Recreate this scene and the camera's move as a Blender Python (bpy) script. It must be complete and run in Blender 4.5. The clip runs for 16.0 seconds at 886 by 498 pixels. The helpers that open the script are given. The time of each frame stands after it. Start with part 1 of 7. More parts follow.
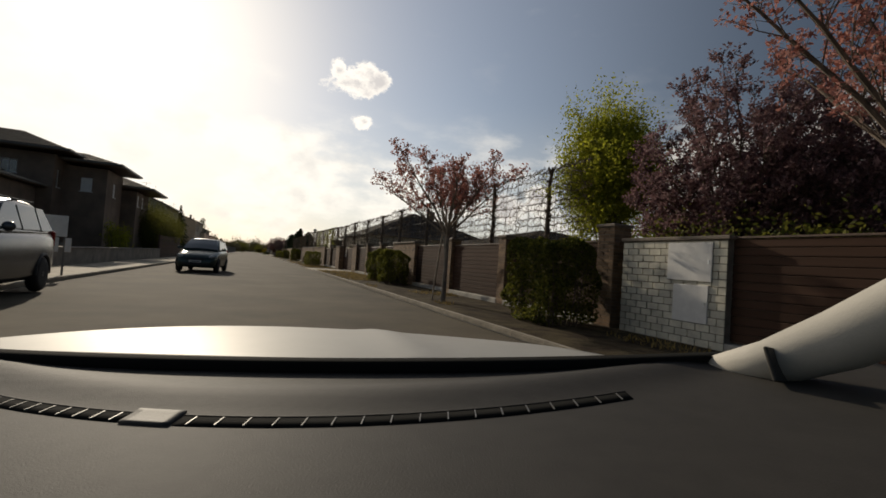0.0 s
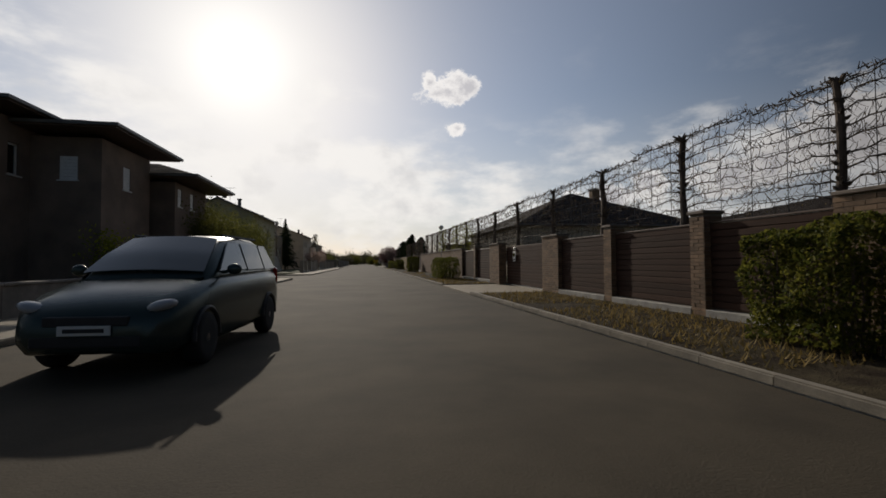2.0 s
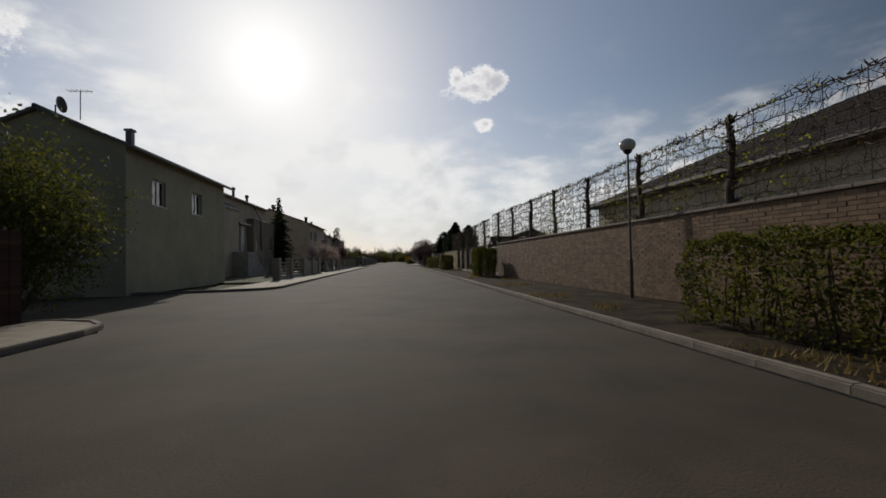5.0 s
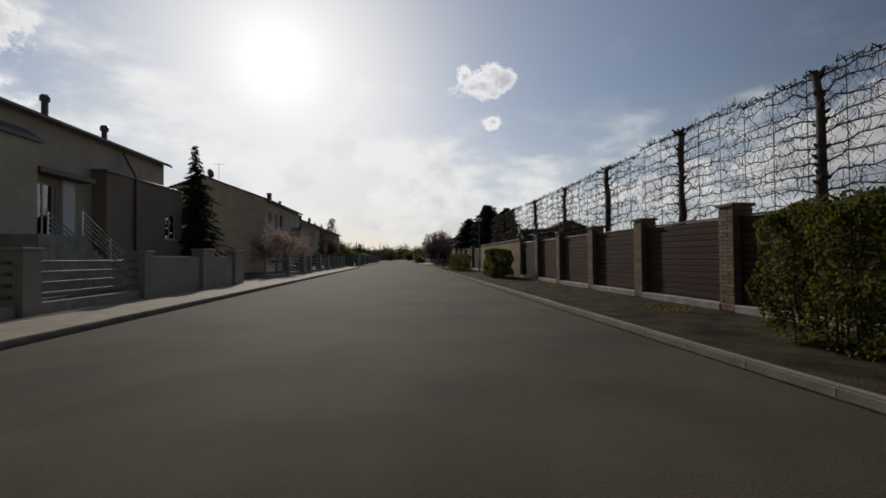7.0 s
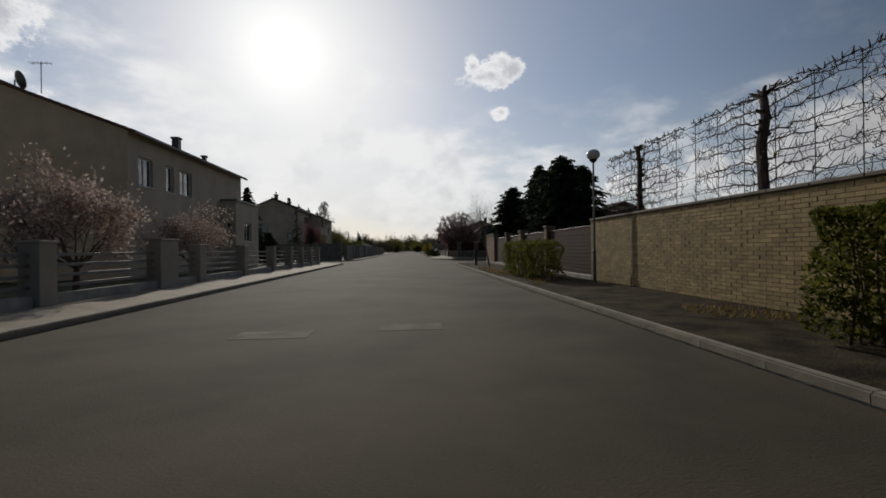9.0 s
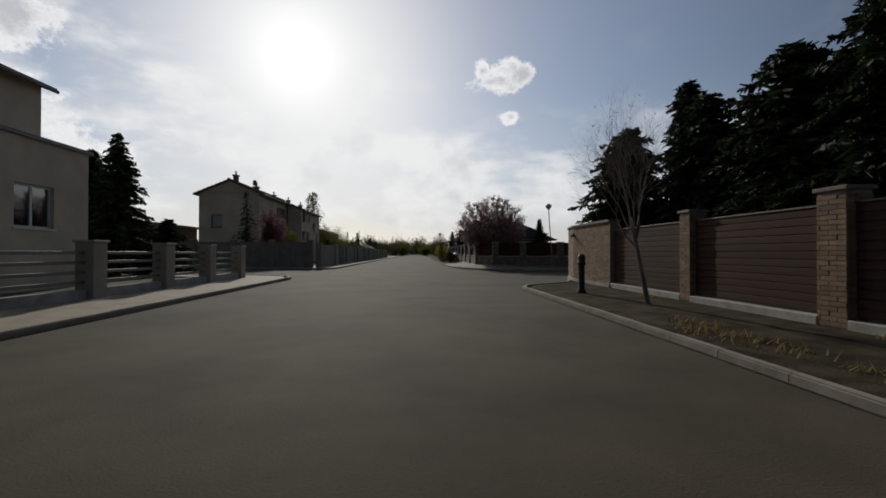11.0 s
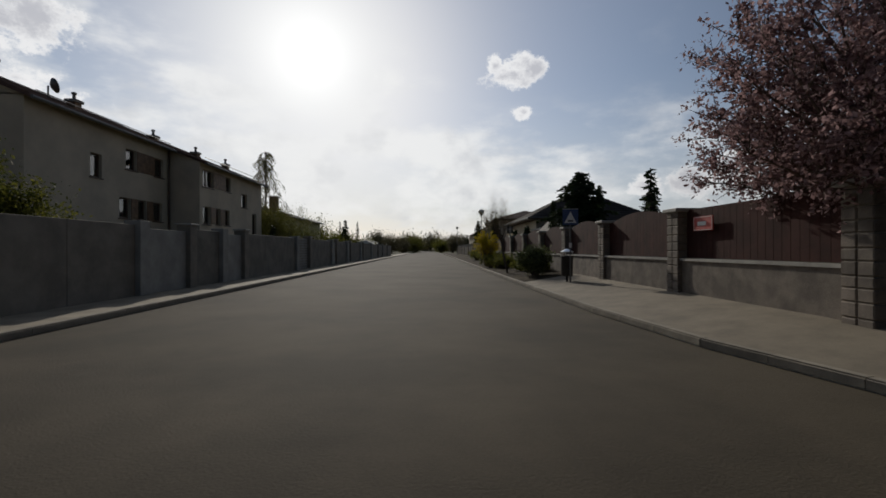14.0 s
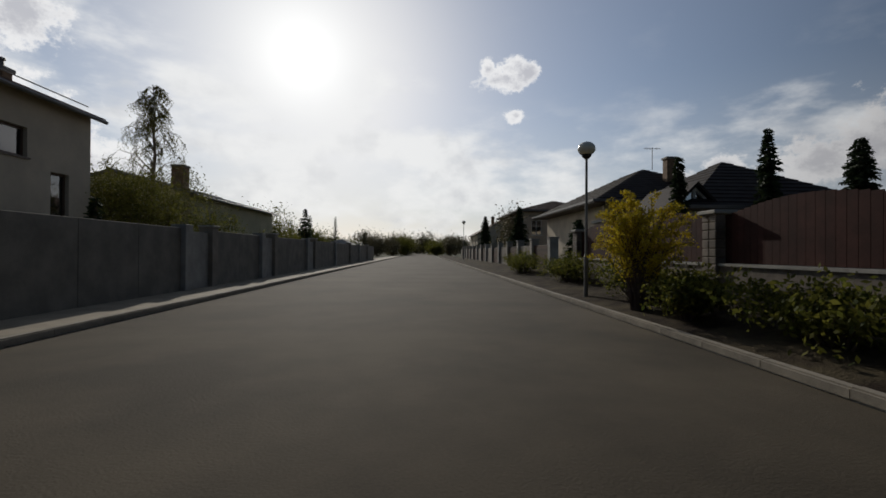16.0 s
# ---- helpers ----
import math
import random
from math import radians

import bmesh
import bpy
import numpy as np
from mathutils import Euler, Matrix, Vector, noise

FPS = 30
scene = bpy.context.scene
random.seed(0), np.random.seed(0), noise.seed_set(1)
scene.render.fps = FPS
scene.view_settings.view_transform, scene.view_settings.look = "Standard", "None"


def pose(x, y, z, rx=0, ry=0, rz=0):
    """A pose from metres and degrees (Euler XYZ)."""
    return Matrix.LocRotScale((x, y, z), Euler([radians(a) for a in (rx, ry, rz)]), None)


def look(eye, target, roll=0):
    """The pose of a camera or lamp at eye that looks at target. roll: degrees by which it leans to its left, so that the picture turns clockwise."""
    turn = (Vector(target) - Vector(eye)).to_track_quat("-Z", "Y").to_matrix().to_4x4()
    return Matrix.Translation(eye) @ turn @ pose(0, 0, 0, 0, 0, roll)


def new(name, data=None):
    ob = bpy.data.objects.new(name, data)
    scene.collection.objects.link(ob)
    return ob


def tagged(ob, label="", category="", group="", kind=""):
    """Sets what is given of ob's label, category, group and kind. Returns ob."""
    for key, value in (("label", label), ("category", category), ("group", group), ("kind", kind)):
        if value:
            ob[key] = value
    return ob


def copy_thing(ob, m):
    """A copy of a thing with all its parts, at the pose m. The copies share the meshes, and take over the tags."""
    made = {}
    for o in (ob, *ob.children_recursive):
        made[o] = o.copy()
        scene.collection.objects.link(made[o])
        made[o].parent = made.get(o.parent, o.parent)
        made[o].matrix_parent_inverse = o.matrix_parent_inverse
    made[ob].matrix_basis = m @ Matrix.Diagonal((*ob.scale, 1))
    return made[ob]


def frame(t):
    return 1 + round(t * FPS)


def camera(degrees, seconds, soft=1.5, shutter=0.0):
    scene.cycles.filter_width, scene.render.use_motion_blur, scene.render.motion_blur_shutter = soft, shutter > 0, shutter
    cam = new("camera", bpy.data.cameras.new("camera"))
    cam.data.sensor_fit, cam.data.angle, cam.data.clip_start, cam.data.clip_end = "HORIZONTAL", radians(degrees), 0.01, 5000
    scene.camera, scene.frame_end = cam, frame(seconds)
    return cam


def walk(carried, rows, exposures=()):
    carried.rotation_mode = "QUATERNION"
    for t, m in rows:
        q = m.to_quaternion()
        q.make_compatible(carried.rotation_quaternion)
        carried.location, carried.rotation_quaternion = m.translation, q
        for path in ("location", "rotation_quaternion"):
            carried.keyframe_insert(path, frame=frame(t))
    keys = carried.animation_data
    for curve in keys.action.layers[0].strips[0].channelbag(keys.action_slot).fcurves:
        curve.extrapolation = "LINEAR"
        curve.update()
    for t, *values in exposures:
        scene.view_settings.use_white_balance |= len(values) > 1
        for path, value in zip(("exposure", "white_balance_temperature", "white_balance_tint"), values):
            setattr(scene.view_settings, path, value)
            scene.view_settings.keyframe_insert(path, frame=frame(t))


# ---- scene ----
# The camera rides along a residential street: x right, y along the street, z up; the road lies at z = 0.
cam = camera(90.0, 16.0, 1.65)
PATH = [
    (0.0, pose(-0.217, 0.000, 1.25, 91.90, -3.96, -23.36)),
    (0.5, pose(-0.117, 5.146, 1.25, 92.56, -6.65, -17.48)),
    (1.0, pose(0.033, 10.177, 1.25, 91.84, -2.90, -12.13)),
    (1.5, pose(0.239, 14.766, 1.25, 91.85, -0.98, -10.05)),
    (2.0, pose(0.246, 18.962, 1.25, 91.72, 0.40, -9.94)),
    (2.5, pose(0.323, 23.052, 1.25, 92.00, -0.11, -9.36)),
    (3.0, pose(0.406, 27.077, 1.25, 91.97, 0.32, -8.43)),
    (3.5, pose(0.391, 31.054, 1.25, 90.91, 1.45, -6.44)),
    (4.0, pose(0.344, 35.018, 1.25, 91.47, 1.57, -6.48)),
    (6.5, pose(0.461, 64.139, 1.25, 91.12, 0.34, -5.45)),
    (7.0, pose(0.527, 69.674, 1.25, 91.12, 0.61, -5.27)),
    (7.5, pose(0.585, 75.079, 1.25, 91.48, 0.07, -5.30)),
    (8.0, pose(0.667, 80.507, 1.25, 90.48, 0.14, -5.12)),
    (8.5, pose(0.701, 85.907, 1.25, 89.97, 0.79, -4.43)),
    (11.0, pose(0.675, 110.319, 1.25, 90.50, -0.08, -3.27)),
    (11.5, pose(0.549, 115.083, 1.25, 90.10, 0.93, -3.15)),
    (12.0, pose(0.595, 120.250, 1.25, 90.17, 0.55, -2.35)),
    (12.5, pose(0.584, 124.850, 1.25, 90.90, 0.02, -2.02)),
    (13.0, pose(0.524, 130.266, 1.25, 90.93, -0.48, -2.26)),
    (13.5, pose(0.377, 135.837, 1.25, 89.66, 0.87, -2.67)),
    (14.0, pose(0.225, 141.370, 1.25, 90.02, 0.10, -1.61)),
    (14.5, pose(0.021, 146.742, 1.25, 89.92, 0.66, -1.76)),
    (15.0, pose(-0.182, 151.747, 1.25, 89.45, 0.80, -1.97)),
    (15.5, pose(-0.238, 156.441, 1.25, 89.81, -0.24, -2.52)),
    (16.0, pose(-0.339, 161.393, 1.25, 90.33, -0.34, -2.70)),
]
walk(cam, PATH, [(0.0, 0.25, 7350, 10.0), (1.5, 0.0, 6900, 11.5), (4.0, -0.15, 6550, 10.5), (16.0, -0.15, 6420, 10.0)])

# ---- world and sun ----
SUN_AZ = radians(-11.5)      # from the street's direction, left is negative
SUN_EL = radians(23.0)
SUN_DIR = Vector((math.sin(SUN_AZ) * math.cos(SUN_EL), math.cos(SUN_AZ) * math.cos(SUN_EL), math.sin(SUN_EL)))


def build_world():
    w = bpy.data.worlds.new("sky")
    scene.world = w
    w.use_nodes = True
    nt = w.node_tree
    nt.nodes.clear()
    N = nt.nodes.new
    L = nt.links.new

    def math_node(op, a, b=None, clamp=False):
        n = N("ShaderNodeMath")
        n.operation = op
        n.use_clamp = clamp
        for i, v in enumerate((a, b)):
            if v is None:
                continue
            if isinstance(v, (int, float)):
                n.inputs[i].default_value = v
            else:
                L(v, n.inputs[i])
        return n.outputs[0]

    def smooth(v, a, b):
        n = N("ShaderNodeMapRange")
        n.interpolation_type = "SMOOTHSTEP"
        L(v, n.inputs["Value"])
        n.inputs["From Min"].default_value = a
        n.inputs["From Max"].default_value = b
        return n.outputs["Result"]

    def mix(fac, a, b):
        n = N("ShaderNodeMix")
        n.data_type = "RGBA"
        if isinstance(fac, (int, float)):
            n.inputs["Factor"].default_value = fac
        else:
            L(fac, n.inputs["Factor"])
        for name, v in (("A", a), ("B", b)):
            sock = [s for s in n.inputs if s.name == name and s.type == "RGBA"][0]
            if isinstance(v, tuple):
                sock.default_value = (*v, 1)
            else:
                L(v, sock)
        return [s for s in n.outputs if s.type == "RGBA"][0]

    out = N("ShaderNodeOutputWorld")
    bg = N("ShaderNodeBackground")
    L(bg.outputs[0], out.inputs[0])
    sky = N("ShaderNodeTexSky")
    sky.sky_type = "NISHITA"
    sky.sun_disc = False
    sky.sun_elevation = SUN_EL
    sky.sun_rotation = SUN_AZ
    sky.air_density, sky.dust_density, sky.ozone_density = 1.0, 0.5, 1.6
    tc = N("ShaderNodeTexCoord")
    sep = N("ShaderNodeSeparateXYZ")
    L(tc.outputs["Generated"], sep.inputs[0])
    def noise_at(vec, scale, detail, rough, off):
        m = N("ShaderNodeMapping")
        m.inputs["Location"].default_value = off
        L(vec, m.inputs["Vector"])
        n = N("ShaderNodeTexNoise")
        n.inputs["Scale"].default_value = scale
        n.inputs["Detail"].default_value = detail
        n.inputs["Roughness"].default_value = rough
        L(m.outputs[0], n.inputs["Vector"])
        return n.outputs["Fac"]

    # azimuth and elevation in degrees
    az = math_node("MULTIPLY", math_node("ARCTAN2", sep.outputs[0], sep.outputs[1]), 57.2958)
    el = math_node("MULTIPLY", math_node("ARCSINE", sep.outputs[2]), 57.2958)
    flat = N("ShaderNodeCombineXYZ")
    L(math_node("DIVIDE", az, 11.0), flat.inputs[0])
    L(math_node("DIVIDE", el, 4.6), flat.inputs[1])
    round_ = N("ShaderNodeCombineXYZ")
    L(math_node("DIVIDE", az, 5.0), round_.inputs[0])
    L(math_node("DIVIDE", el, 4.0), round_.inputs[1])
    streaks = noise_at(flat.outputs[0], 1.0, 8, 0.56, (3.1, 1.7, 0))
    billow = noise_at(round_.outputs[0], 2.1, 10, 0.70, (2.4, 9.1, 0))
    shade = noise_at(round_.outputs[0], 0.9, 5, 0.55, (1.9, 5.2, 0))

    def dot_dir(v, src=None):
        n = N("ShaderNodeVectorMath")
        n.operation = "DOT_PRODUCT"
        L(src or tc.outputs["Generated"], n.inputs[0])
        n.inputs[1].default_value = v
        return n.outputs["Value"]

    def direction(az, el):
        a, e = radians(az), radians(el)
        return (math.sin(a) * math.cos(e), math.cos(a) * math.cos(e), math.sin(e))

    def heap_field(rows):
        """The largest of several elliptical falls: (azimuth, elevation, half width, half height) in degrees."""
        best = None
        for a0, e0, rx, ry in rows:
            dx = math_node("DIVIDE", math_node("SUBTRACT", az, a0), rx)
            dy = math_node("DIVIDE", math_node("SUBTRACT", el, e0), ry)
            d = math_node("SQRT", math_node("ADD", math_node("MULTIPLY", dx, dx), math_node("MULTIPLY", dy, dy)))
            f = math_node("SUBTRACT", 1.0, d)
            best = f if best is None else math_node("MAXIMUM", best, f)
        return math_node("MAXIMUM", best, -1.0)

    # thin streaky cloud low in front and round the sun
    soft = heap_field(((-28, 17.6, 14, 2.6), (-22, 12.5, 19, 5.5), (-4, 12.4, 15, 3.6), (-2, 8, 34, 6.5), (24, 7.5, 22, 3.6), (-14, 19, 11, 5), (-60, 12, 34, 12), (70, 9, 40, 8)))
    veil = smooth(math_node("ADD", math_node("MULTIPLY", soft, 0.5), math_node("MULTIPLY", math_node("SUBTRACT", streaks, 0.5), 3.2)), -0.25, 0.6)
    veil = math_node("MULTIPLY", veil, smooth(soft, -0.75, 0.15))
    wisps = smooth(streaks, 0.56, 0.82)
    # heaped clouds
    heaps = heap_field(((10.8, 21.2, 4.6, 1.7), (8.3, 22.3, 1.3, 1.5), (11.4, 22.3, 2.6, 1.6), (11.9, 16.9, 1.5, 1.0), (13.5, 21.9, 1.9, 1.5), (-41.5, 21.5, 4.4, 4.2), (-46, 24, 6.5, 6.5), (-45, 11, 10.5, 6.8), (-37.5, 8.5, 7.5, 4.0),
                        (31.0, 7.6, 3.2, 2.2), (35.5, 8.9, 2.8, 2.3), (42.5, 9.0, 4.2, 2.8), (47, 10.2, 4.6, 3.0), (54, 12, 9, 5), (26.5, 7.4, 2.4, 1.5), (-70, 14, 20, 8), (75, 13, 20, 7)))
    field = math_node("ADD", heaps, math_node("MULTIPLY", math_node("SUBTRACT", billow, 0.5), 2.3))
    heap_mask = smooth(field, 0.02, 0.42)
    core = smooth(math_node("ADD", field, math_node("MULTIPLY", math_node("SUBTRACT", shade, 0.5), 2.2)), 0.25, 1.1)
    # glare of the thin haze round the sun
    sd = dot_dir(direction(-15.0, 22.8))
    front = math_node("MAXIMUM", sd, 0.0)
    glow_wide = math_node("POWER", front, 14.0)
    glow = math_node("POWER", front, 46.0)
    disc = math_node("POWER", front, 260.0)
    # a haze band at the horizon
    haze = smooth(sep.outputs[2], 0.36, 0.0)
    # the haze and the clouds shine towards the sun and are dull away from it
    ahead = smooth(sd, -0.1, 0.93)
    bright = mix(ahead, (0.8, 1.0, 1.45), (7.9, 8.05, 8.4))
    blue = N("ShaderNodeVectorMath")
    blue.operation = "SCALE"
    L(sky.outputs[0], blue.inputs[0])
    L(math_node("ADD", 0.34, math_node("MULTIPLY", smooth(sd, 0.25, 0.96), 0.56)), blue.inputs["Scale"])
    tint = N("ShaderNodeVectorMath")
    tint.operation = "MULTIPLY"
    L(blue.outputs[0], tint.inputs[0])
    tint.inputs[1].default_value = (0.99, 1.0, 1.04)
    c = mix(math_node("MULTIPLY", haze, 0.66), tint.outputs[0], bright)
    c = mix(math_node("MULTIPLY", ahead, 0.15), c, bright)
    c = mix(math_node("MULTIPLY", glow_wide, 0.42, True), c, (10.5, 10.6, 10.8))
    c = mix(math_node("MULTIPLY", wisps, 0.12), c, bright)
    under = smooth(shade, 0.42, 0.72)
    veil_col = mix(ahead, (1.1, 1.3, 1.6), mix(math_node("MULTIPLY", under, 0.8), (12.2, 12.15, 11.9), (8.3, 8.4, 8.6)))
    c = mix(math_node("MULTIPLY", veil, 0.82), c, veil_col)
    heap_col = mix(core, (12.2, 12.1, 12.0), (7.4, 7.4, 7.8))
    heap_col = mix(smooth(sd, 0.2, 0.92), (3.0, 2.9, 2.9), heap_col)
    c = mix(math_node("MULTIPLY", heap_mask, 0.9), c, heap_col)
    c = mix(math_node("MULTIPLY", glow, 1.1, True), c, (12.0, 12.0, 11.9))
    c = mix(math_node("MULTIPLY", disc, 1.0, True), c, (15.6, 15.5, 15.2))
    L(c, bg.inputs["Color"])
    bg.inputs["Strength"].default_value = 0.079


build_world()
sun = new("sun", bpy.data.lights.new("sun", "SUN"))
sun.data.energy, sun.data.angle, sun.data.color = 2.2, radians(0.6), (1.0, 0.93, 0.82)
sun.matrix_world = look(SUN_DIR * 100, (0, 0, 0))

# ---- materials ----
MATS = {}


def material(name, colour, rough=0.8, metal=0.0, grain=0.25, scale=6.0, fine=60.0, bump=0.15, second=None, second_amount=0.5, random_amount=0.0, island=False, spec=0.5, stretch=(1, 1, 1), bump_distance=0.01):
    """A principled surface whose colour varies at two scales, with a fine relief."""
    m = bpy.data.materials.new(name)
    m.use_nodes = True
    nt = m.node_tree
    b = nt.nodes["Principled BSDF"]
    N, L = nt.nodes.new, nt.links.new
    tc = N("ShaderNodeTexCoord")
    mp = N("ShaderNodeMapping")
    mp.inputs["Scale"].default_value = stretch
    L(tc.outputs["Object"], mp.inputs["Vector"])
    n1, n2 = N("ShaderNodeTexNoise"), N("ShaderNodeTexNoise")
    for n, s, d in ((n1, scale, 5), (n2, fine, 4)):
        n.inputs["Scale"].default_value = s
        n.inputs["Detail"].default_value = d
        n.inputs["Roughness"].default_value = 0.6
        L(mp.outputs[0], n.inputs["Vector"])
    ramp = N("ShaderNodeValToRGB")
    ramp.color_ramp.elements[0].position, ramp.color_ramp.elements[1].position = 0.36, 0.66
    dark = tuple(c * (1 - grain) for c in colour)
    light = tuple(min(1, c * (1 + grain)) for c in colour)
    if second:
        light = tuple(c * (1 - second_amount) + s * second_amount for c, s in zip(light, second))
    ramp.color_ramp.elements[0].color, ramp.color_ramp.elements[1].color = (*dark, 1), (*light, 1)
    L(n1.outputs["Fac"], ramp.inputs["Fac"])
    hsv = N("ShaderNodeHueSaturation")
    L(ramp.outputs["Color"], hsv.inputs["Color"])
    mr = N("ShaderNodeMapRange")
    mr.inputs["To Min"].default_value, mr.inputs["To Max"].default_value = 1 - grain * 0.8, 1 + grain * 0.8
    L(n2.outputs["Fac"], mr.inputs["Value"])
    value = mr.outputs["Result"]
    if random_amount:
        if island:
            src = N("ShaderNodeNewGeometry").outputs["Random Per Island"]
        else:
            src = N("ShaderNodeObjectInfo").outputs["Random"]
        r = N("ShaderNodeMapRange")
        r.inputs["To Min"].default_value, r.inputs["To Max"].default_value = 1 - random_amount, 1 + random_amount
        L(src, r.inputs["Value"])
        mu = N("ShaderNodeMath")
        mu.operation = "MULTIPLY"
        L(value, mu.inputs[0])
        L(r.outputs["Result"], mu.inputs[1])
        value = mu.outputs[0]
    L(value, hsv.inputs["Value"])
    L(hsv.outputs["Color"], b.inputs["Base Color"])
    b.inputs["Roughness"].default_value = rough
    b.inputs["Metallic"].default_value = metal
    b.inputs["Specular IOR Level"].default_value = spec
    if bump:
        bp = N("ShaderNodeBump")
        bp.inputs["Strength"].default_value = bump
        bp.inputs["Distance"].default_value = bump_distance
        L(n2.outputs["Fac"], bp.inputs["Height"])
        L(bp.outputs[0], b.inputs["Normal"])
    MATS[name] = m
    return m


def leaf_material(name, colour, other, through_light=0.35):
    """Leaves: each one its own tone, with some light passing through."""
    m = bpy.data.materials.new(name)
    m.use_nodes = True
    nt = m.node_tree
    N, L = nt.nodes.new, nt.links.new
    b = nt.nodes["Principled BSDF"]
    geo = N("ShaderNodeNewGeometry")
    ramp = N("ShaderNodeValToRGB")
    ramp.color_ramp.elements[0].color, ramp.color_ramp.elements[1].color = (*colour, 1), (*other, 1)
    L(geo.outputs["Random Per Island"], ramp.inputs["Fac"])
    L(ramp.outputs[0], b.inputs["Base Color"])
    b.inputs["Roughness"].default_value = 0.7
    b.inputs["Specular IOR Level"].default_value = 0.15
    t = N("ShaderNodeBsdfTranslucent")
    L(ramp.outputs[0], t.inputs["Color"])
    mx = N("ShaderNodeMixShader")
    mx.inputs[0].default_value = through_light
    L(b.outputs[0], mx.inputs[1])
    L(t.outputs[0], mx.inputs[2])
    L(mx.outputs[0], nt.nodes["Material Output"].inputs["Surface"])
    MATS[name] = m
    return m


def glass_material(name, tint=(0.75, 0.8, 0.82), see=0.75, ior=1.55):
    m = bpy.data.materials.new(name)
    m.use_nodes = True
    nt = m.node_tree
    N, L = nt.nodes.new, nt.links.new
    nt.nodes.remove(nt.nodes["Principled BSDF"])
    tr, gl = N("ShaderNodeBsdfTransparent"), N("ShaderNodeBsdfGlossy")
    tr.inputs["Color"].default_value = (*(c * see for c in tint), 1)
    gl.inputs["Roughness"].default_value = 0.03
    fr = N("ShaderNodeFresnel")
    fr.inputs["IOR"].default_value = ior
    mx = N("ShaderNodeMixShader")
    L(fr.outputs[0], mx.inputs[0])
    L(tr.outputs[0], mx.inputs[1])
    L(gl.outputs[0], mx.inputs[2])
    L(mx.outputs[0], nt.nodes["Material Output"].inputs["Surface"])
    MATS[name] = m
    return m


asphalt = material("asphalt", (0.080, 0.064, 0.042), 0.9, grain=0.26, scale=0.45, fine=40, bump=0.6, spec=0.2)
patch_mat = material("asphalt_patch", (0.13, 0.112, 0.082), 0.9, grain=0.35, scale=2.0, fine=40, bump=0.4, spec=0.2)
concrete = material("concrete", (0.36, 0.34, 0.30), 0.85, grain=0.22, scale=2.5, fine=60, bump=0.3)
kerb_mat = material("kerb_concrete", (0.27, 0.235, 0.18), 0.88, grain=0.2, scale=3, fine=50, bump=0.3, random_amount=0.12)
paving = material("paving", (0.27, 0.225, 0.16), 0.85, grain=0.18, scale=2, fine=40, bump=0.3, random_amount=0.14)
soil = material("soil", (0.06, 0.042, 0.03), 0.95, grain=0.5, scale=1.6, fine=30, bump=0.8, spec=0.08, second=(0.10, 0.09, 0.045), bump_distance=0.04)
grass_ground = material("grass_ground", (0.055, 0.075, 0.022), 0.95, grain=0.4, scale=1.2, fine=40, bump=0.8, second=(0.15, 0.12, 0.05), bump_distance=0.04)
brick_mat = material("brick", (0.235, 0.15, 0.088), 0.85, grain=0.25, scale=4, fine=60, bump=0.35, random_amount=0.28)
brick_rest = material("brick_far", (0.235, 0.15, 0.088), 0.85, grain=0.25, scale=4, fine=60, bump=0.35, random_amount=0.28, island=True)
# the shade of backlit walls is put into this dark brick colour
brick_shaded = material("brick_shaded", (0.12, 0.066, 0.05), 0.85, grain=0.25, scale=4, fine=60, bump=0.35, random_amount=0.28, island=True)
brick_yellow = material("brick_yellow", (0.36, 0.265, 0.12), 0.85, grain=0.2, scale=4, fine=60, bump=0.35, random_amount=0.2, island=True)
mortar = material("mortar", (0.26, 0.22, 0.17), 0.95, grain=0.2, scale=5, fine=80, bump=0.4)
plank_mat = material("plank_brown", (0.068, 0.034, 0.021), 0.8, spec=0.2, grain=0.5, scale=3, fine=40, bump=0.25, random_amount=0.18, stretch=(1, 0.12, 1.6))
cap_mat = material("cap_stone", (0.20, 0.16, 0.125), 0.8, grain=0.25, scale=4, fine=50, bump=0.3)
bark = material("bark", (0.115, 0.084, 0.062), 0.9, grain=0.4, scale=8, fine=60, bump=0.6, stretch=(1, 1, 0.3))
bark_pale = material("bark_pale", (0.24, 0.20, 0.16), 0.9, grain=0.35, scale=8, fine=60, bump=0.5, stretch=(1, 1, 0.3))
wire_mat = material("galvanised_wire", (0.16, 0.15, 0.135), 0.6, metal=0.5, grain=0.15, bump=0)
render_beige = material("render_beige", (0.58, 0.49, 0.375), 0.92, grain=0.12, scale=0.8, fine=90, bump=0.25)
render_green = material("render_pale_green", (0.44, 0.41, 0.28), 0.92, grain=0.12, scale=0.8, fine=90, bump=0.25)
render_wing = material("render_taupe", (0.30, 0.235, 0.17), 0.92, grain=0.12, scale=0.8, fine=90, bump=0.25)
render_grey = material("render_grey", (0.36, 0.32, 0.265), 0.92, grain=0.12, scale=0.8, fine=90, bump=0.25)
render_dark = material("render_brown", (0.22, 0.16, 0.12), 0.9, grain=0.2, scale=0.8, fine=70, bump=0.25)
plinth_mat = material("plinth_stone", (0.22, 0.19, 0.155), 0.85, grain=0.25, scale=1.5, fine=30, bump=0.4)
roof_dark = material("roof_tile_dark", (0.034, 0.025, 0.021), 0.8, spec=0.2, grain=0.3, scale=2, fine=40, bump=0.3)
roof_brown = material("roof_tile_brown", (0.12, 0.065, 0.045), 0.75, grain=0.3, scale=2, fine=40, bump=0.3)
roof_sheet = material("roof_sheet", (0.16, 0.15, 0.14), 0.5, grain=0.2, scale=1.5, fine=30, bump=0.1)
